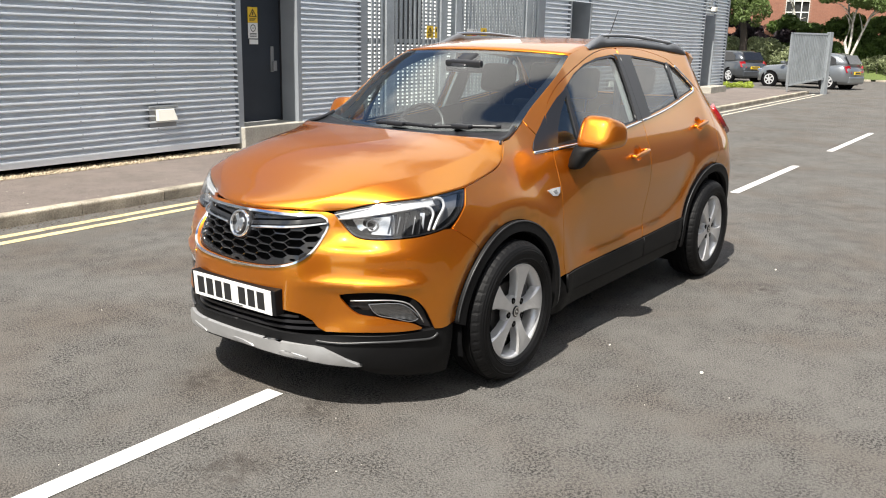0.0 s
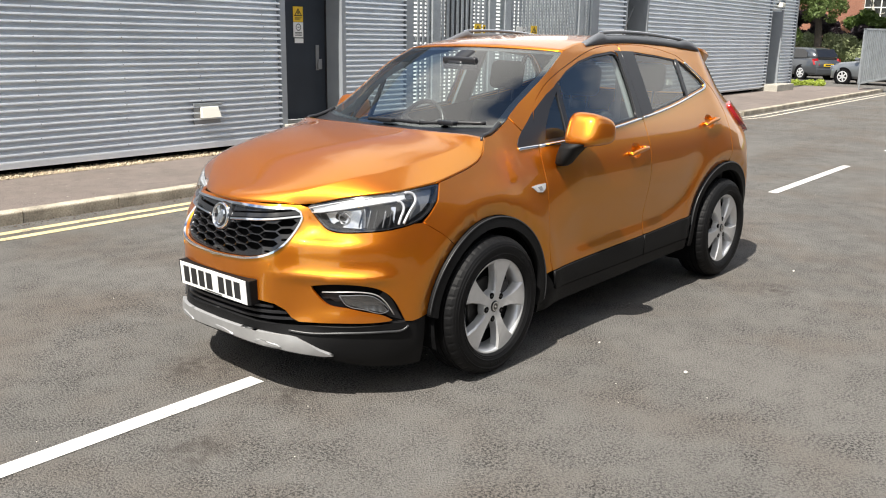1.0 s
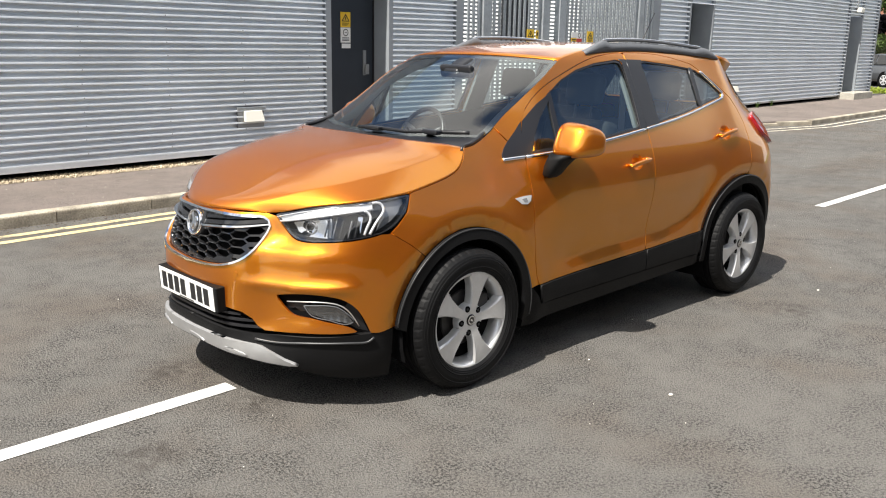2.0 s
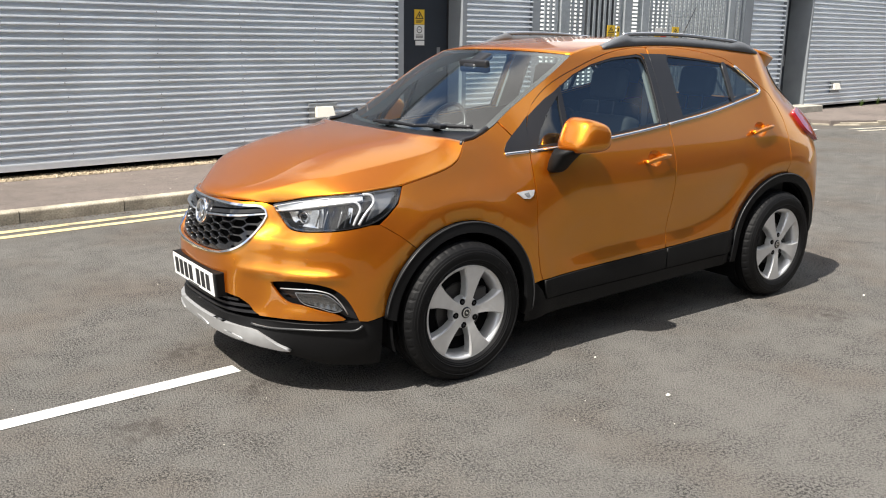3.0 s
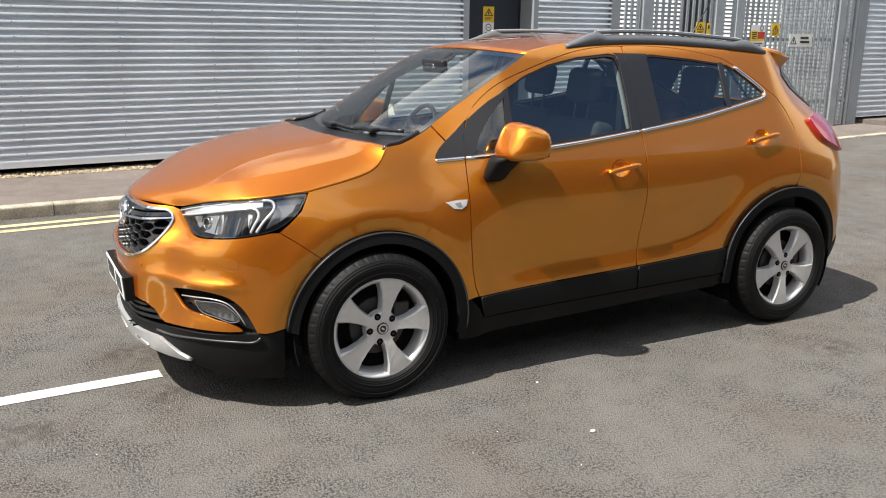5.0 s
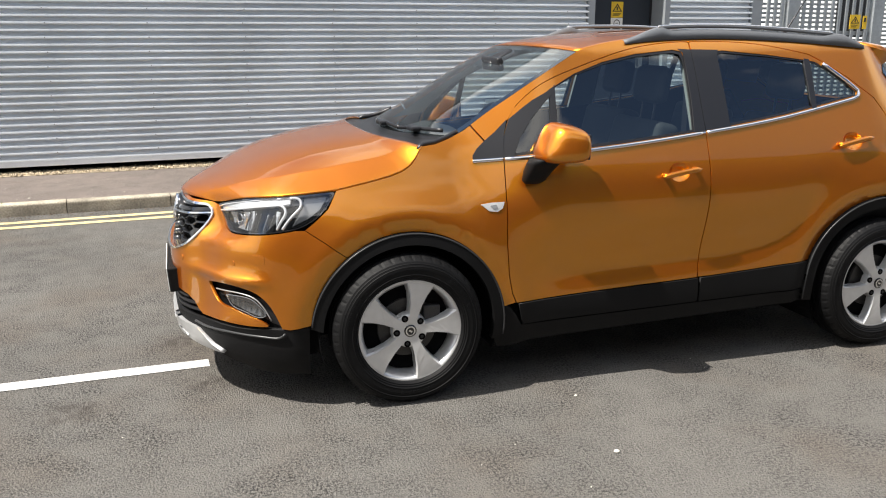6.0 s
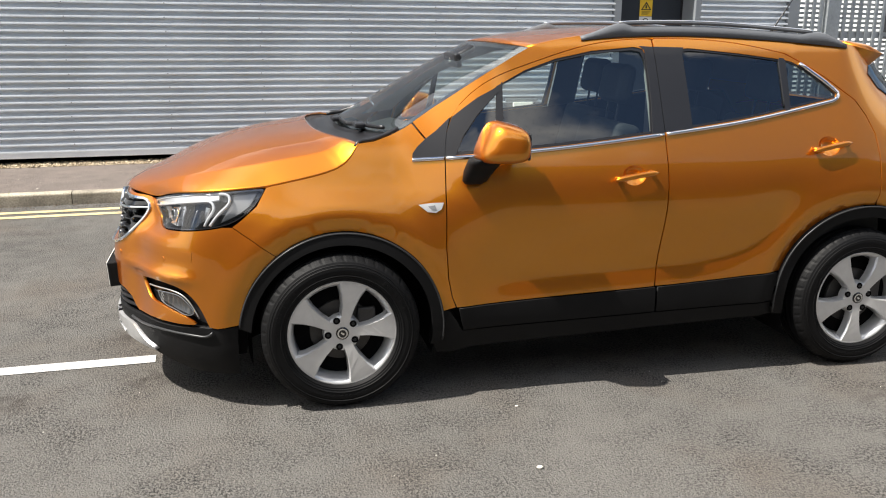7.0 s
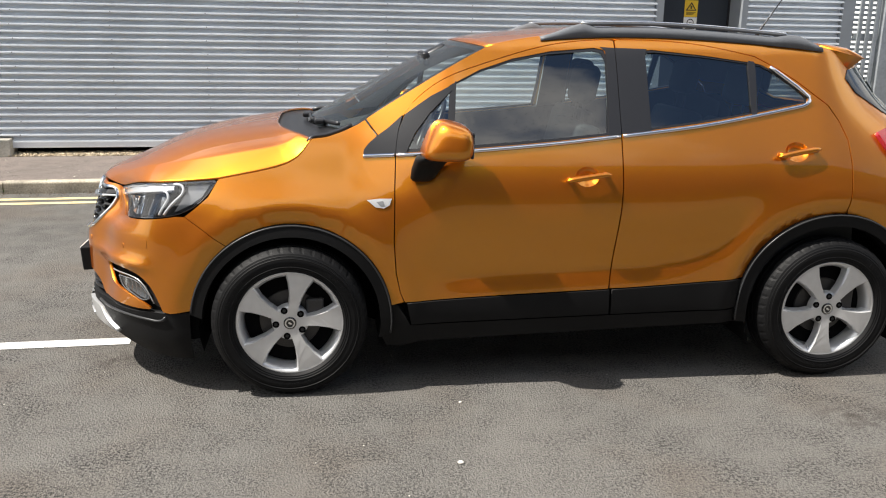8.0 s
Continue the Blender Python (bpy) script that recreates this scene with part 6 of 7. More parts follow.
for x, y, rear in ((-0.04, -0.36, 0), (0.15, 0.36, 0), (0.78, -0.36, 1), (0.78, 0.36, 1)):
    seat = new("seat")
    seat.parent = car
    cushion("seat_base", x - 0.42, x + 0.12, y - 0.25, y + 0.25, 0.46, 0.66, CABIN, seat)
    cushion("seat_back", x + 0.03, x + 0.17, y - 0.24, y + 0.24, 0.62, 1.20, CABIN, seat, rx=14)
    cushion("headrest", x + 0.145, x + 0.235, y - 0.13, y + 0.13, 1.275, 1.465, CABIN, seat, rx=10, label="dark padded headrest")
    bm = bmesh.new()
    for d in (-0.06, 0.06):
        rod(bm, (x + 0.165, y + d, 1.17), (x + 0.185, y + d, 1.31), 0.007, sides=8)
    part("headrest_post", bm, SATIN_BLACK, seat)
rows = []
for y in np.linspace(-0.66, 0.66, 15):
    e = 0.05 * (abs(y) / 0.66) ** 3
    hump = 0.035 * math.exp(-((y - 0.36) / 0.16) ** 2)
    rows.append([(-1.05 + e * 3, y, 0.80), (-1.12 + e * 3, y, 1.09 - e), (-1.0 + e * 2, y, 1.125 - e), (-0.86, y, 1.118 + hump - e), (-0.72, y, 1.085 + hump - e), (-0.64, y, 1.03), (-0.63, y, 0.85), (-0.75, y, 0.72)])
loft("dashboard", rows, CABIN, car, "dark grey dashboard")
bm = bmesh.new()
maj = Matrix.Translation((-0.52, 0.37, 1.055)) @ Matrix.Rotation(radians(-65), 4, "Y")
ringv = []
for i in range(40):
    a = 2 * math.pi * i / 40
    ringv.append(maj @ Vector((0.185 * math.cos(a), 0.185 * math.sin(a), 0)))
v, f = sweep([*ringv, ringv[0]], 0.014, 8, caps=False, up=tuple(maj.to_3x3() @ Vector((0, 0, 1))))
sw = mesh_object("steering_wheel", v, f, SATIN_BLACK, smooth=True)
child(sw, car, "black three-spoke steering wheel")
bm = bmesh.new()
for a in (0, 115, 245):
    rod(bm, maj @ Vector((0, 0, 0.0)), maj @ Vector((-0.185 * math.cos(radians(a)), 0.185 * math.sin(radians(a)), 0)), 0.02, 0.013, 8)
bmesh.ops.create_uvsphere(bm, u_segments=16, v_segments=8, radius=0.065, matrix=maj @ Matrix.Diagonal((1, 1, 0.5, 1)))
part("wheel_boss", bm, SATIN_BLACK, sw, smooth=True)
cushion("rear_view_mirror", -0.62, -0.585, -0.15, 0.10, 1.435, 1.505, SATIN_BLACK, car, rx=-10, r=0.012, label="interior rear-view mirror")
cushion("sensor_pod", -0.64, -0.48, -0.06, 0.06, 1.475, 1.515, SATIN_BLACK, car, rx=-28, r=0.02)
S, Tt = np.meshgrid(np.linspace(0.03, 0.97, 20), np.linspace(-0.97, 0.97, 21), indexing="ij")
g = roof(S, Tt)
g[..., 2] -= 0.035
sheet("headlining", g, LINING, car, "pale grey headlining")
for side in (-1, 1):
    skin, flip = skin_of(side), -side
    panel("door_card", [(-0.83, 0.40), *line(belt, -0.85, 1.10, 12, 0.006), (1.35, 1.20), (1.45, 0.40)], skin, CABIN, car, step=0.12, out=-0.075, flange=0, flip=flip)
    panel("pillar_lining", [(0.175, 1.12), (0.345, 1.14), (0.33, 1.58), (0.19, 1.58)], skin, LINING, car, "pale grey pillar lining", step=0.08, out=-0.045, flange=0.02, flip=flip)
    panel("pillar_lining", [(-0.98, 1.14), (-0.80, 1.16), (-0.62, 1.33), (-0.40, 1.44), (-0.2, 1.50), (0.2, 1.56), (0.9, 1.50), (1.2, 1.33), (1.5, 1.30), (1.45, 1.50), (0.4, 1.60), (-0.1, 1.585), (-0.42, 1.50)], skin, LINING, car, step=0.08, out=-0.045, flange=0.0, flip=flip)
part("parcel_shelf", box_bm(1.0, 1.62, -0.58, 0.58, 1.05, 1.07), CABIN, car)
part("belt_strap", box_bm(0.205, 0.215, -0.615, -0.57, 0.75, 1.40), SATIN_BLACK, car)


# ---------------------------------------------------------------- beyond the building: gate, parked cars, planting, brick house
def far(b, d):
    """A place d metres off the walk's start, b metres to the right of the brick house's near edge (as seen 45 m off)."""
    k = d / 45.0
    return Vector((-4.7 + k * (42.9 + 0.262 * b), -2.97 + k * (13.55 - b), 0))


GRASS = material("rough_grass", (0.10, 0.135, 0.035), rough=0.9, grain=0.45, grain_scale=14, stain=0.35, stain_scale=0.6, coords="World")
BRICK_RED = material("red_brick", (0.34, 0.155, 0.105), rough=0.85, vary=0.12, grain=0.15, grain_scale=8, stain=0.1, stain_scale=0.8)
MORTAR = material("mortar", (0.33, 0.20, 0.15), rough=0.9, grain=0.2, grain_scale=20)
BARK = material("birch_bark", (0.52, 0.49, 0.44), rough=0.85, stain=0.45, stain_scale=7, grain=0.2, grain_scale=25, bump=0.01, bump_scale=15)
DARK_BARK = material("dark_bark", (0.05, 0.04, 0.032), rough=0.9, grain=0.3, grain_scale=18)


def leaf_material(name, base, vary=0.35):
    m = material(name, base, rough=0.6, vary_island=vary)
    n, l = m.node_tree.nodes, m.node_tree.links
    b = n["Principled BSDF"]
    mix, thin = n.new("ShaderNodeMixShader"), n.new("ShaderNodeBsdfTranslucent")
    thin.inputs[0].default_value = (*[min(1, 1.6 * c) for c in base], 1)
    mix.inputs[0].default_value = 0.3
    l.new(b.outputs[0], mix.inputs[1]), l.new(thin.outputs[0], mix.inputs[2])
    l.new(mix.outputs[0], n["Material Output"].inputs[0])
    return m


LEAF = leaf_material("green_leaf", (0.075, 0.125, 0.022))
BRIGHT_LEAF = leaf_material("bright_green_leaf", (0.085, 0.135, 0.028))
PALE_LEAF = leaf_material("variegated_leaf", (0.25, 0.28, 0.15), 0.5)
PURPLE_LEAF = leaf_material("dark_purple_leaf", (0.030, 0.020, 0.026))
LIME_LEAF = leaf_material("lime_leaf", (0.30, 0.36, 0.05))
BIRCH_LEAF = leaf_material("birch_leaf", (0.12, 0.17, 0.05))


def leaves(clumps, n, size, seed):
    """Loose leaf blades round clump centres (x, y, z, rx, ry, rz): vertices and faces."""
    g = np.random.default_rng(seed)
    c = np.array(clumps, float)
    pick = g.choice(len(c), n, p=(c[:, 3] * c[:, 4] * c[:, 5]) ** 0.7 / ((c[:, 3] * c[:, 4] * c[:, 5]) ** 0.7).sum())
    d = g.standard_normal((n, 3))
    d /= np.linalg.norm(d, axis=1)[:, None]
    r = g.uniform(0.55, 1.05, n) ** 0.7
    pos = c[pick, :3] + d * r[:, None] * c[pick, 3:6]
    a = g.standard_normal((n, 3)) + 0.6 * d + np.array([0, 0, 0.5])
    a /= np.linalg.norm(a, axis=1)[:, None]
    b = np.cross(a, g.standard_normal((n, 3)))
    b /= np.linalg.norm(b, axis=1)[:, None]
    e = np.cross(a, b)
    s = size * g.uniform(0.6, 1.4, n)[:, None]
    v = np.stack([pos - b * s, pos + e * s * 0.45 + a * s * 0.12, pos + b * s, pos - e * s * 0.45 + a * s * 0.12], 1).reshape(-1, 3)
    return v, [(4 * i, 4 * i + 1, 4 * i + 2, 4 * i + 3) for i in range(n)]


def bush(name, label, b0, b1, d, z0, z1, mat, n, seed, size=0.09, depth=1.2, category="bush", puff=1.0):
    g = np.random.default_rng(seed)
    k = max(3, int((b1 - b0) / 0.28))
    clumps = []
    for i in range(k * 3):
        p = far(g.uniform(b0, b1), d + g.uniform(-0.5, 0.5) * depth)
        z = g.uniform(z0, max(z0 + 0.02, z1 - 0.25))
        s = g.uniform(0.28, 0.5) * puff
        clumps.append((p.x, p.y, z + 0.1 * puff, s, s * 1.2, s * g.uniform(0.7, 1.0)))
    root = thing(name, label, category)
    v, f = leaves(clumps, n, size, seed)
    child(mesh_object("foliage", v, f, mat), root)
    bm = bmesh.new()
    for i in range(7):
        p = far(b0 + (b1 - b0) * (i + 0.5) / 7, d)
        rod(bm, (p.x, p.y, -0.05), (p.x + g.uniform(-0.2, 0.2), p.y + g.uniform(-0.2, 0.2), (z0 + z1) / 2), 0.03, 0.012, 6)
    part("stem", bm, DARK_BARK, root)
    return root


# grass bank with its kerb
bank = np.zeros((14, 30, 3))
for i, a in enumerate(np.linspace(0, 1, 14)):
    for j, b in enumerate(np.linspace(-16, 22, 30)):
        p = far(b, 49.5 + 9 * a)
        bank[i, j] = (p.x, p.y, 0.06 + 0.85 * float(ramp(a, 0, 0.35)) + 0.05 * noise.noise((b * 0.7, a * 6, 0)))
tagged(sheet("grass_bank", bank, GRASS), "sunlit grassy bank below the hedge", "grass", kind="structure")
kerb_3 = tagged(thing("kerb_3", "", ""), "pale kerb stones at the foot of the bank", "kerb", kind="structure")
for k in range(22):
    p, q = far(-10 + k, 49.3), far(-9 + k, 49.3)
    ob = new("kerb_stone", stone_mesh)
    ob.parent = kerb_3
    ob.matrix_world = pose(p.x, p.y, -0.02, 0, 0, math.degrees(math.atan2(q.y - p.y, q.x - p.x)))

bush("variegated_bush", "dense shrub with pale variegated leaves", -2.2, 1.6, 51.0, 0.75, 2.05, PALE_LEAF, 15000, 11, 0.085)
bush("variegated_bush", "low pale variegated shrub on the bank", 4.6, 6.5, 50.8, 0.75, 1.15, PALE_LEAF, 3500, 12, 0.06)
bush("purple_bush", "tall dark purple-leaved shrub", -2.8, 1.1, 53.0, 0.9, 3.2, PURPLE_LEAF, 18000, 13, 0.12)
bush("hedge", "tall bright green sunlit hedge", 0.6, 7.5, 53.0, 0.8, 3.25, BRIGHT_LEAF, 26000, 14, 0.12, category="hedge")
bush("hedge", "shaded dark green hedge behind the cars", 2.0, 7.5, 52.0, 0.7, 1.9, LEAF, 15000, 15, 0.11, category="hedge")
bush("lime_bush", "low lime-green ground plants by the wall corner", -1.95, -0.25, 37.2, 0.03, 0.16, LIME_LEAF, 3000, 16, 0.04, 1.2, puff=0.36)


def tree(name, label, b, d, stems, crown, mat, bark, seed, n=9000, size=0.09):
    t = thing(name, label, "tree")
    g = np.random.default_rng(seed)
    p = far(b, d)
    for h, lean_b, lean_d, r in stems:
        pts = []
        for i in range(8):
            s = i / 7
            q = far(b + lean_b * s ** 1.3 + 0.05 * g.standard_normal() * (i > 0), d + lean_d * s)
            pts.append((q.x, q.y, 0.3 + h * s))
        tube("trunk", pts, r * (1 - 0.75 * np.linspace(0, 1, 8)), bark, t, 9)
        for k in range(5):
            a = np.array(pts[3 + k % 4])
            e = a + np.array([g.uniform(-0.9, 0.9), g.uniform(-0.9, 0.9), g.uniform(0.3, 1.1)])
            tube("limb", [a, (a + e) / 2 + np.array([0, 0, 0.1]), e], (0.035, 0.022, 0.008), bark, t, 6)
    clumps = []
    for cb, cz, rb, rz, k in crown:
        for i in range(k):
            q = far(b + cb + g.uniform(-1, 1) * rb, d + g.uniform(-1.3, 1.3))
            s = g.uniform(0.25, 0.6)
            clumps.append((q.x, q.y, cz + g.uniform(-1, 1) * rz, s, s, s * 0.8))
    v, f = leaves(clumps, n, size, seed)
    child(mesh_object("crown", v, f, mat), t)
    return t


tree("birch_tree", "white-stemmed birch with several leaning trunks", 3.7, 50.5, ((5.5, -0.25, 0.0, 0.09), (6.0, 0.25, 0.2, 0.075), (5.0, 1.6, 0.1, 0.08)),
     ((0.3, 5.0, 2.6, 1.0, 44), (-1.2, 4.4, 0.7, 0.6, 8), (1.8, 4.3, 2.0, 0.6, 26), (1.9, 4.2, 0.9, 0.7, 10), (0.6, 4.0, 0.5, 0.4, 4), (0, 7.4, 2.2, 1.2, 26)), BIRCH_LEAF, BARK, 21, 36000, 0.075)
tree("birch_tree", "slender leaning birch before the brick house", 2.0, 54.0, ((6.0, -1.6, 0.0, 0.075),), ((-0.6, 5.6, 1.2, 0.8, 16), (-1.0, 7.5, 1.4, 1.0, 16)), BIRCH_LEAF, BARK, 22, 7000, 0.075)
tree("tree", "olive leafy tree beside the metal building", -0.7, 49.5, ((7.0, -0.2, 0.0, 0.22),), ((0.0, 3.4, 0.7, 0.8, 12), (-1.2, 5.0, 1.8, 1.6, 34), (0.4, 5.6, 1.3, 0.9, 18), (-2.5, 3.2, 1.6, 1.4, 20)), BIRCH_LEAF, DARK_BARK, 23, 26000, 0.085)
tree("tree", "tall leafy tree behind the yard", 9.5, 52.0, ((7.0, 0.3, 0.0, 0.2),), ((0, 4.6, 2.2, 1.8, 40), (-0.5, 7.0, 2.2, 1.4, 30)), LEAF, DARK_BARK, 24, 14000, 0.09)

# the brick house: courses of bricks on its seen face, a white-framed window
house = thing("brick_house", "red brick building behind the trees", "house")
p, q = far(-4.5, 58), far(13.5, 58)
HOUSE = Matrix.Translation(p) @ Matrix.Rotation(math.atan2(q.y - p.y, q.x - p.x), 4, "Z")
house.matrix_world = HOUSE
length = (q - p).length
W0 = (far(0.95, 58) - p).length
W1 = (far(1.95, 58) - p).length
part("wall", box_bm(0, W0, 0.02, 0.3, 0, 7.5), MORTAR, house)
part("wall", box_bm(W1, length, 0.02, 0.3, 0, 7.5), MORTAR, house)
part("wall", box_bm(W0, W1, 0.02, 0.3, 0, 2.95), MORTAR, house)
part("wall", box_bm(W0, W1, 0.02, 0.3, 5.0, 7.5), MORTAR, house)
part("roof", box_bm(-0.3, length + 0.3, -0.35, 6, 7.5, 7.65), FLASHING, house)
verts, faces = [], []
cube = [(0, 1, 3, 2), (4, 6, 7, 5), (0, 4, 5, 1), (2, 3, 7, 6), (0, 2, 6, 4), (1, 5, 7, 3)]
row = 0
z = 2.2
while z < 6.2:
    x = -0.1125 * (row % 2) + 0.5
    while x < length - 0.3:
        if not (W0 - 0.2 < x < W1 and 2.9 < z < 5.0):
            k = len(verts)
            verts += [(x + a * 0.212, 0.008 + b * 0.05, z + c * 0.064) for a in (0, 1) for b in (0, 1) for c in (0, 1)]
            faces += [tuple(i + k for i in f) for f in cube]
        x += 0.225
    z += 0.075
    row += 1
tagged(child(mesh_object("brickwork", verts, faces, BRICK_RED), house), "red brick courses", kind="stuff")
win = part("window", box_bm(W0, W1, 0.12, 0.16, 2.95, 5.0), GLOSS_BLACK, house, "dark window with white frame")
for a in np.linspace(W0, W1, 4):
    part("window_frame", box_bm(a - 0.03, a + 0.03, 0.05, 0.14, 2.95, 5.0), WHITE_PLATE, win)
for a in (2.98, 3.65, 4.3, 4.97):
    part("window_frame", box_bm(W0, W1, 0.05, 0.13, a - 0.03, a + 0.03), WHITE_PLATE, win)

# swung-open steel gate leaf on its post
GP, GE = Vector((28.45, 5.14, 0)), Vector((26.85, 5.95, 0))
leaf = thing("gate_leaf", "galvanised ribbed steel gate leaf standing open", "gate", m=Matrix.Translation(GE) @ Matrix.Rotation(math.atan2(GP.y - GE.y, GP.x - GE.x), 4, "Z"))
L = (GP - GE).length
for k in range(21):
    part("rib", box_bm(0.07 + k * (L - 0.14) / 21, 0.07 + (k + 0.62) * (L - 0.14) / 21, -0.02, 0.01, 0.33 + 0.011 * k, 2.05), GALVANISED, leaf)
bm = bmesh.new()
got = box(bm, 0.02, L - 0.02, 0.01, 0.02, 0.30, 2.07)
for v in got:
    if v.co.z < 1:
        v.co.z += 0.24 * v.co.x / L
part("sheet", bm, GALVANISED, leaf)
for a, b, c, d in ((0, L, 0.28, 0.34), (0, L, 2.04, 2.10), (0, 0.07, 0.30, 2.10), (L - 0.07, L, 0.55, 2.10)):
    bm = bmesh.new()
    for v in box(bm, a, b, -0.03, 0.03, c, d):
        if d < 1:
            v.co.z += 0.24 * v.co.x / L
    part("frame_bar", bm, GALVANISED, leaf)
part("drop_bolt", box_bm(0.0, 0.03, -0.06, -0.03, 0.02, 0.9), GALVANISED, leaf)
post = thing("gate_post", "square galvanised post at the kerb", "post", m=Matrix.Translation(GP) @ Matrix.Rotation(math.atan2(GP.y - GE.y, GP.x - GE.x), 4, "Z"))
part("post", box_bm(0.0, 0.16, -0.08, 0.08, -0.02, 2.14), GALVANISED, post, bevel=0.01)


# parked hatchbacks
def hatchback(m, paint, label, seed, plate_mat):
    c = thing("parked_car", label, "car", "parked cars", m=m)
    w_at = spline((-1.98, -1.8, -1.2, 0, 1.2, 1.75, 1.98), (0.66, 0.78, 0.835, 0.84, 0.82, 0.74, 0.50))
    top = spline((-1.98, -1.85, -1.6, -1.0, 0, 0.75, 1.2, 1.7, 1.98), (0.80, 0.92, 0.96, 0.96, 0.94, 0.93, 0.88, 0.78, 0.58))
    rows = []
    for x in np.linspace(-1.98, 1.98, 26):
        w, t = float(w_at(x)), float(top(x))
        rows.append([(x, w * a, b) for a, b in ((-0.90, 0.22), (-1.0, 0.34), (-1.0, 0.62), (-0.965, t - 0.10), (-0.86, t), (0.86, t), (0.965, t - 0.10), (1.0, 0.62), (1.0, 0.34), (0.90, 0.22))])
    body = loft("body", rows, paint, c)
    rows = []
    for z, x0, x1, y in ((0.90, -1.90, 1.02, 0.76), (1.10, -1.82, 0.62, 0.715), (1.29, -1.60, 0.18, 0.64), (1.375, -1.40, -0.08, 0.585), (1.415, -1.18, -0.32, 0.50)):
        ring_ = []
        for b in range(28):
            th = 2 * math.pi * b / 28
            cx_, cy_ = math.copysign(abs(math.cos(th)) ** 0.35, math.cos(th)), math.copysign(abs(math.sin(th)) ** 0.45, math.sin(th))
            ring_.append(((x0 + x1) / 2 + cx_ * (x1 - x0) / 2, cy_ * y, z))
        rows.append(ring_)
    loft("cabin", rows, paint, c)
    for s in (-1, 1):
        for pts in (((-0.52, 0.97), (0.72, 0.97), (0.28, 1.24), (0.02, 1.34), (-0.50, 1.36)), ((-1.45, 0.98), (-0.58, 0.97), (-0.56, 1.36), (-1.12, 1.33), (-1.38, 1.20))):
            v = [(x, s * (0.775 - 0.29 * (z - 0.9)), z) for x, z in pts]
            v += [(x, y - s * 0.02, z) for x, y, z in v]
            n = len(pts)
            f = [tuple(range(n)), tuple(range(n, 2 * n))[::-1]] + [(i, (i + 1) % n, n + (i + 1) % n, n + i) for i in range(n)]
            child(mesh_object("side_window", v, f, GLOSS_BLACK), c)
        v = [(-2.0, s * 0.50, 0.66), (-1.90, s * 0.76, 0.68), (-1.80, s * 0.79, 0.92), (-1.93, s * 0.58, 0.94)]
        v += [(x + 0.05, y * 0.93, z) for x, y, z in v]
        f = [(0, 1, 2, 3), (7, 6, 5, 4), (0, 4, 5, 1), (1, 5, 6, 2), (2, 6, 7, 3), (3, 7, 4, 0)]
        child(mesh_object("tail_lamp", v, f, RED_LENS), c, "red tail lamp")
        part("head_lamp", box_bm(1.62, 1.90, min(s * 0.45, s * 0.70), max(s * 0.45, s * 0.70), 0.60, 0.72), CHROME, c, bevel=0.03)
        part("door_mirror", box_bm(0.62, 0.78, min(s * 0.78, s * 0.94), max(s * 0.78, s * 0.94), 0.95, 1.06), paint, c, bevel=0.03)
        for x in (-1.22, 1.26):
            wheel_ = new("wheel")
            wheel_.parent, wheel_.location = c, (x, s * 0.74, 0.30)
            bm = bmesh.new()
            lathe(bm, [(0.0, s * 0.0), (0.21, s * 0.06), (0.23, s * 0.10), (0.28, s * 0.105), (0.305, s * 0.07), (0.305, -s * 0.08), (0.0, -s * 0.08)], 32)
            part("tyre", bm, RUBBER, wheel_)
            bm = bmesh.new()
            lathe(bm, [(0.175, s * 0.103), (0.195, s * 0.112), (0.215, s * 0.104)], 32)
            for k in range(6):
                box(bm, -0.028, 0.028, min(s * 0.085, s * 0.112), max(s * 0.085, s * 0.112), 0.03, 0.195, m=Matrix.Rotation(k * math.pi / 3 + 0.2, 4, "Y"))
            rod(bm, (0, s * 0.08, 0), (0, s * 0.115, 0), 0.05, sides=14)
            part("rim", bm, SATIN_SILVER, wheel_)
            # a near-black disc paints the shaded gap round the wheel
            bm = bmesh.new()
            lathe(bm, [(0.0, s * 0.097), (0.37, s * 0.097), (0.37, s * 0.04)], 32)
            part("arch_gap", bm, DARK, wheel_)
    v = [(-1.905, -0.56, 1.0), (-1.905, 0.56, 1.0), (-1.66, 0.50, 1.34), (-1.66, -0.50, 1.34)]
    v = [(x - 0.012, y, z) for x, y, z in v] + [(x + 0.03, y, z) for x, y, z in v]
    f = [(0, 1, 2, 3), (7, 6, 5, 4), (0, 4, 5, 1), (1, 5, 6, 2), (2, 6, 7, 3), (3, 7, 4, 0)]
    child(mesh_object("rear_window", v, f, GLOSS_BLACK), c)
    pl = part("number_plate", box_bm(-2.02, -1.97, -0.25, 0.25, 0.60, 0.71), plate_mat, c, "yellow number plate with a dark bar")
    part("plate_bar", box_bm(-2.024, -2.02, -0.2, 0.2, 0.63, 0.68), INK, pl)
    part("bumper", box_bm(-2.02, -1.86, -0.66, 0.66, 0.24, 0.52), paint, c, bevel=0.05)
    part("underbody", box_bm(-1.8, 1.8, -0.62, 0.62, 0.16, 0.3), DARK, c)
    return c


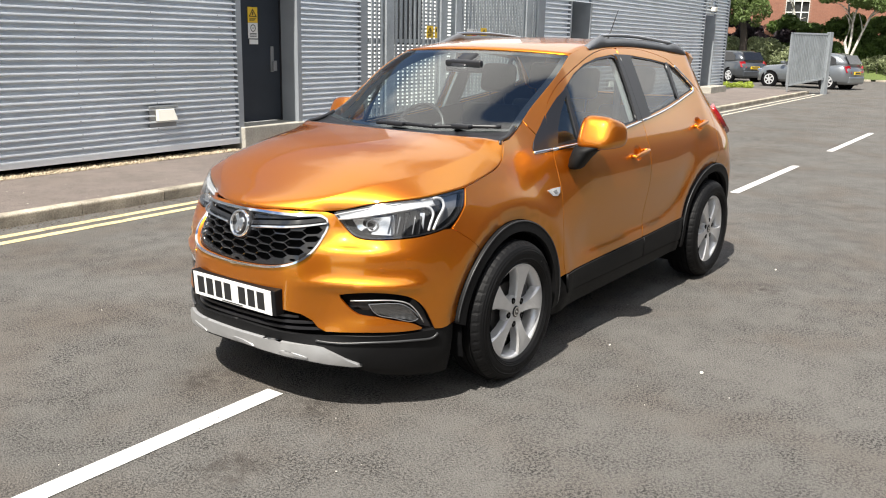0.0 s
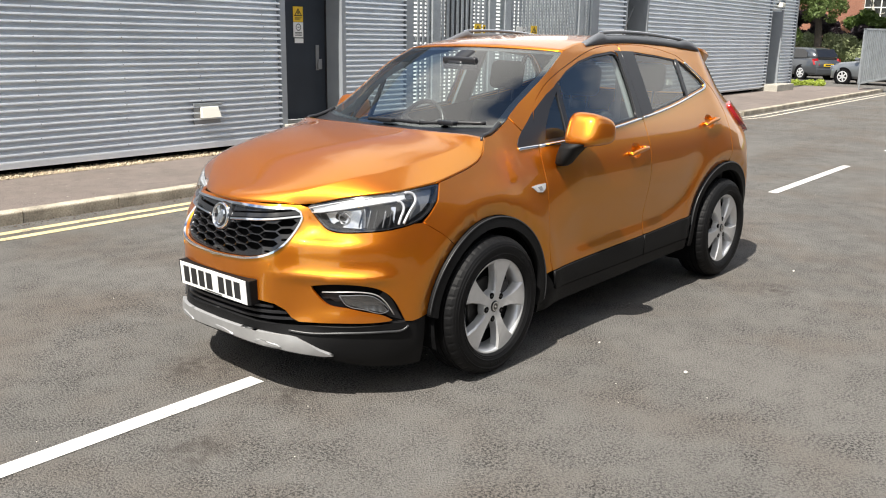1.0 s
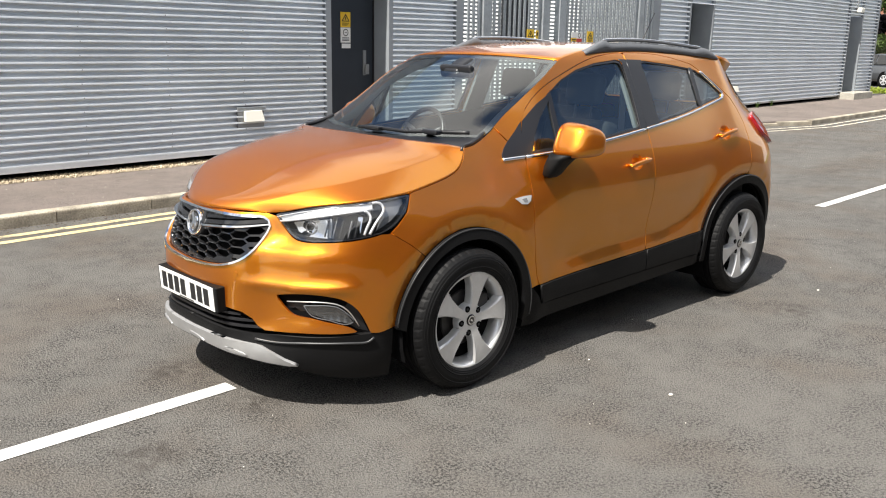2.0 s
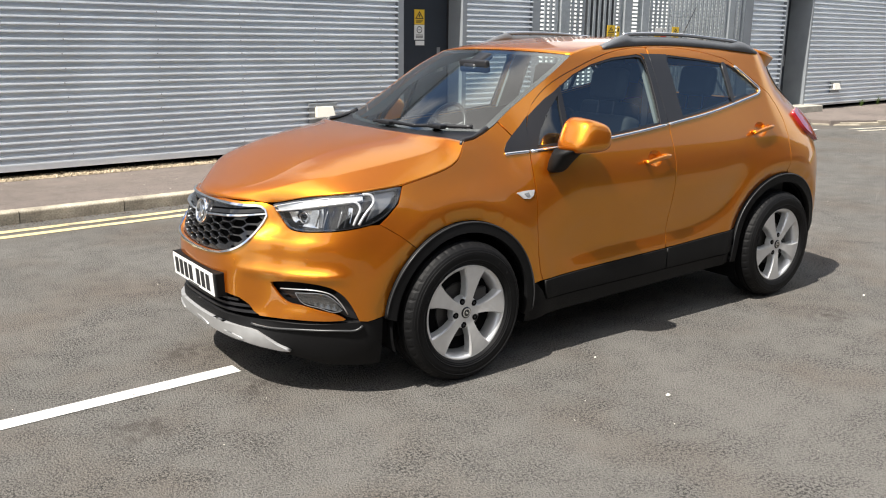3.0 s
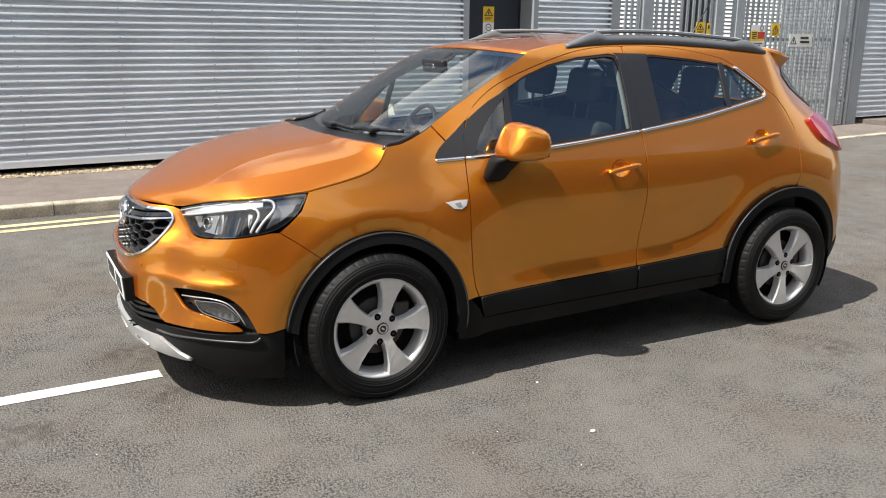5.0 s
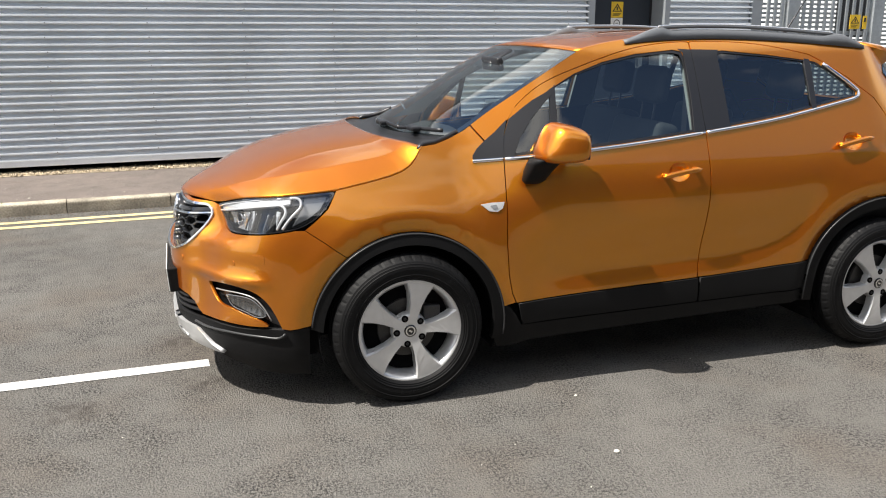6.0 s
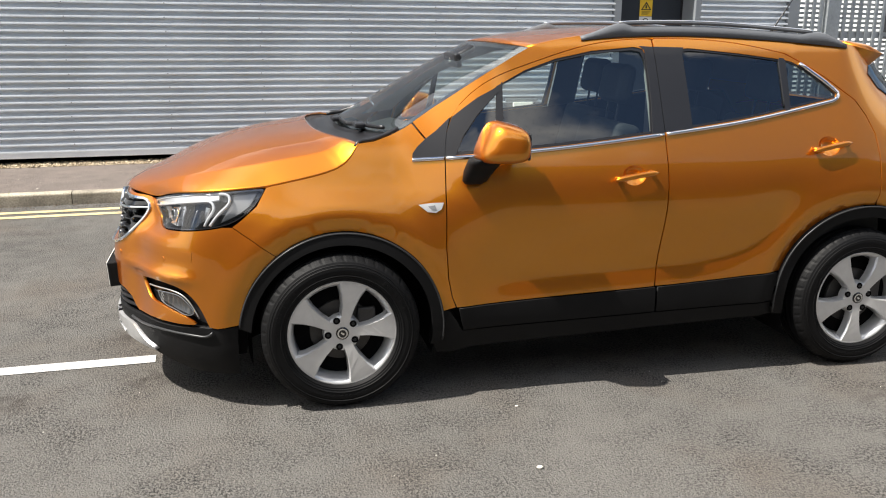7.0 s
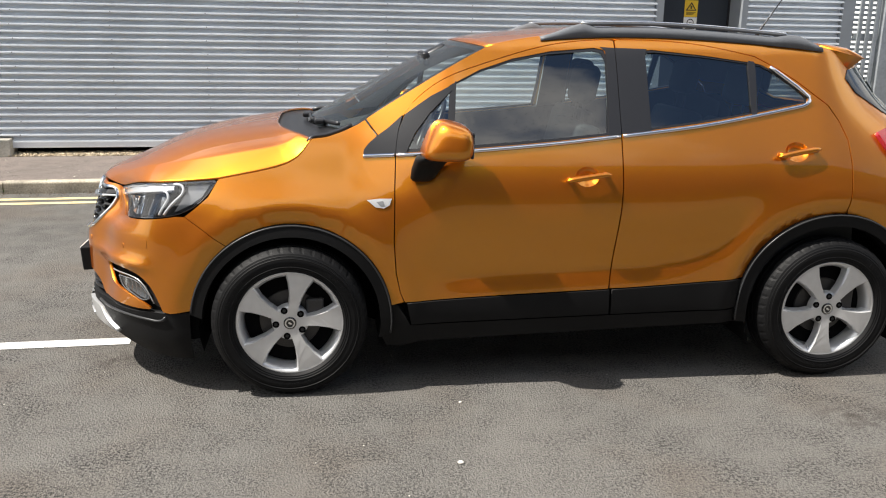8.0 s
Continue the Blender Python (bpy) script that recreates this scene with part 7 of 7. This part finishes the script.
GREY_PAINT = material("dark_grey_car_paint", (0.075, 0.082, 0.092), rough=0.3, metal=0.5, coat=1.0)
STEEL_PAINT = material("steel_grey_car_paint", (0.19, 0.205, 0.22), rough=0.3, metal=0.5, coat=1.0)
hatchback(Matrix.Translation((33.55, 7.0, 0)) @ Matrix.Rotation(math.atan2(0.97, 0.2), 4, "Z"), STEEL_PAINT, "steel-grey five-door hatchback parked behind the gate leaf", 1, SIGN_YELLOW)
hatchback(Matrix.Translation((37.05, 11.75, 0)) @ Matrix.Rotation(math.atan2(0.87, 0.48), 4, "Z"), GREY_PAINT, "dark grey hatchback parked by the building corner", 2, SIGN_YELLOW)

# plain dark shed across the yard, behind the walk
wall_4 = thing("wall_4", "plain dark metal-clad shed across the yard", "wall", kind="structure")
part("shed_wall", box_bm(-25, 50, -9.6, -9.3, 0, 5.6), material("dark_cladding", (0.10, 0.105, 0.11), rough=0.6, stain=0.2, stain_scale=0.5, coords="World"), wall_4)
part("shed_roof", box_bm(-25, 50, -22, -9.2, 5.6, 5.75), FLASHING, wall_4)

# loose bits on the asphalt
bits = np.random.default_rng(8)
STONE_WHITE = material("white_stone", (0.58, 0.55, 0.49), rough=0.8, vary_island=0.45)


def pebble(x, y, r, label):
    bm = bmesh.new()
    bmesh.ops.create_icosphere(bm, subdivisions=2, radius=r)
    for v in bm.verts:
        v.co = Vector((v.co.x * 1.25, v.co.y * 0.9, v.co.z * 0.62)) * (1 + 0.18 * noise.noise(v.co * 80))
        v.co += Vector((x, y, r * 0.55))
    return tagged(part("pebble", bm, STONE_WHITE, smooth=True), label, "pebble")


pebble(-0.612, -1.556, 0.0105, "small white stone lying on the asphalt")
pebble(-0.53, -1.005, 0.006, "tiny pale stone on the asphalt")
pebble(1.775, -1.21, 0.008, "tiny pale stone on the asphalt")
verts, faces = [], []
for k in range(170):
    r = bits.uniform(0.0015, 0.0045)
    c = np.array([bits.uniform(-4.5, 7), bits.uniform(-4, 3.9), r * 0.4])
    q = unit * bits.uniform(0.6, 1.3, 3) * r
    faces += [tuple(i + len(verts) for i in f) for f in octa]
    verts += (q + c).tolist()
tagged(mesh_object("grit", verts, faces, STONE_WHITE), "scattered pale grit on the asphalt", "grit", kind="stuff")


# fixing screws of the cladding, a concrete block at the wall's foot, weeds in the kerb's joints
verts, faces = [], []
for row in range(0, 26):
    for col in range(0, 34):
        u_, z_ = -11.5 + col * 0.43 + 0.012 * (row % 3), FOOT + 0.02 + row * 2 * RIB
        if u_ > 3 or (col % 3 == 1 and row % 2):
            continue
        k = len(verts)
        verts += [tuple(at_wall(u_ + a, -0.012 + b, z_ + c)) for a in (-0.006, 0.006) for b in (0, 0.03) for c in (-0.006, 0.006)]
        faces += [tuple(i + k for i in f) for f in cube]
tagged(child(mesh_object("screws", verts, faces, LEAD), wall_1), "small grey fixing screws", kind="stuff")
block = thing("concrete_block", "rough grey concrete block at the foot of the wall", "block", m=BUILDING @ pose(-5.02, -0.14, 0.10))
part("block_body", box_bm(0, 0.40, 0, 0.30, 0, 0.20), CONCRETE, block, bevel=0.012)


def weed(u_, v_, z_, n_, tall, seed):
    g_ = np.random.default_rng(seed)
    root = at_wall(u_, v_, z_)
    vs, fs = [], []
    for q_ in range(n_):
        a_, h_ = g_.uniform(0, 2 * math.pi), tall * g_.uniform(0.4, 1.0)
        d_ = np.array([math.cos(a_), math.sin(a_), 0]) * h_ * g_.uniform(0.2, 0.8)
        w_ = np.array([-math.sin(a_), math.cos(a_), 0]) * 0.0035
        b_ = np.array(root) + g_.uniform(-0.02, 0.02, 3) * np.array([1, 1, 0])
        m_, t_ = b_ + d_ * 0.4 + np.array([0, 0, h_ * 0.65]), b_ + d_ + np.array([0, 0, h_ * 0.85])
        k_ = len(vs)
        vs += [b_ - w_, b_ + w_, m_ + w_, m_ - w_, t_]
        fs += [(k_, k_ + 1, k_ + 2, k_ + 3), (k_ + 3, k_ + 2, k_ + 4)]
    return tagged(mesh_object("weed", vs, fs, LEAF), "small green weed growing from a joint", "weed", "weeds")


for k, (u_, v_, z_, n_, tall) in enumerate(((-3.84, -1.80, 0.0, 26, 0.09), (-3.90, -1.79, 0.02, 10, 0.15), (-4.27, -1.81, 0.0, 34, 0.08), (-1.85, -1.80, 0.0, 14, 0.05), (17.2, -0.06, 0.1, 40, 0.22), (18.1, -0.05, 0.1, 30, 0.3), (15.1, -0.08, 0.1, 20, 0.12))):
    weed(u_, v_, z_, n_, tall, 40 + k)

# rows of small fasteners on the crests of the long wall's cladding
RIVET = material("dull_fastener", (0.20, 0.21, 0.22), rough=0.5, metal=0.3)
bm = bmesh.new()
lathe(bm, [(0.0065, 0.004), (0.0065, -0.003), (0.004, -0.005), (0.0006, -0.0055)], 8)
rivet = bpy.data.meshes.new("rivet")
bm.to_mesh(rivet)
bm.free()
rivet.materials.append(RIVET)
for k in range(13):
    for j in range(11):
        ob = new("rivet", rivet)
        ob.parent, ob.location = wall_1, (-9.72 + 1.04 * k + 0.012 * math.sin(3.1 * j + k), -0.032, 0.336 + 0.1524 * j)
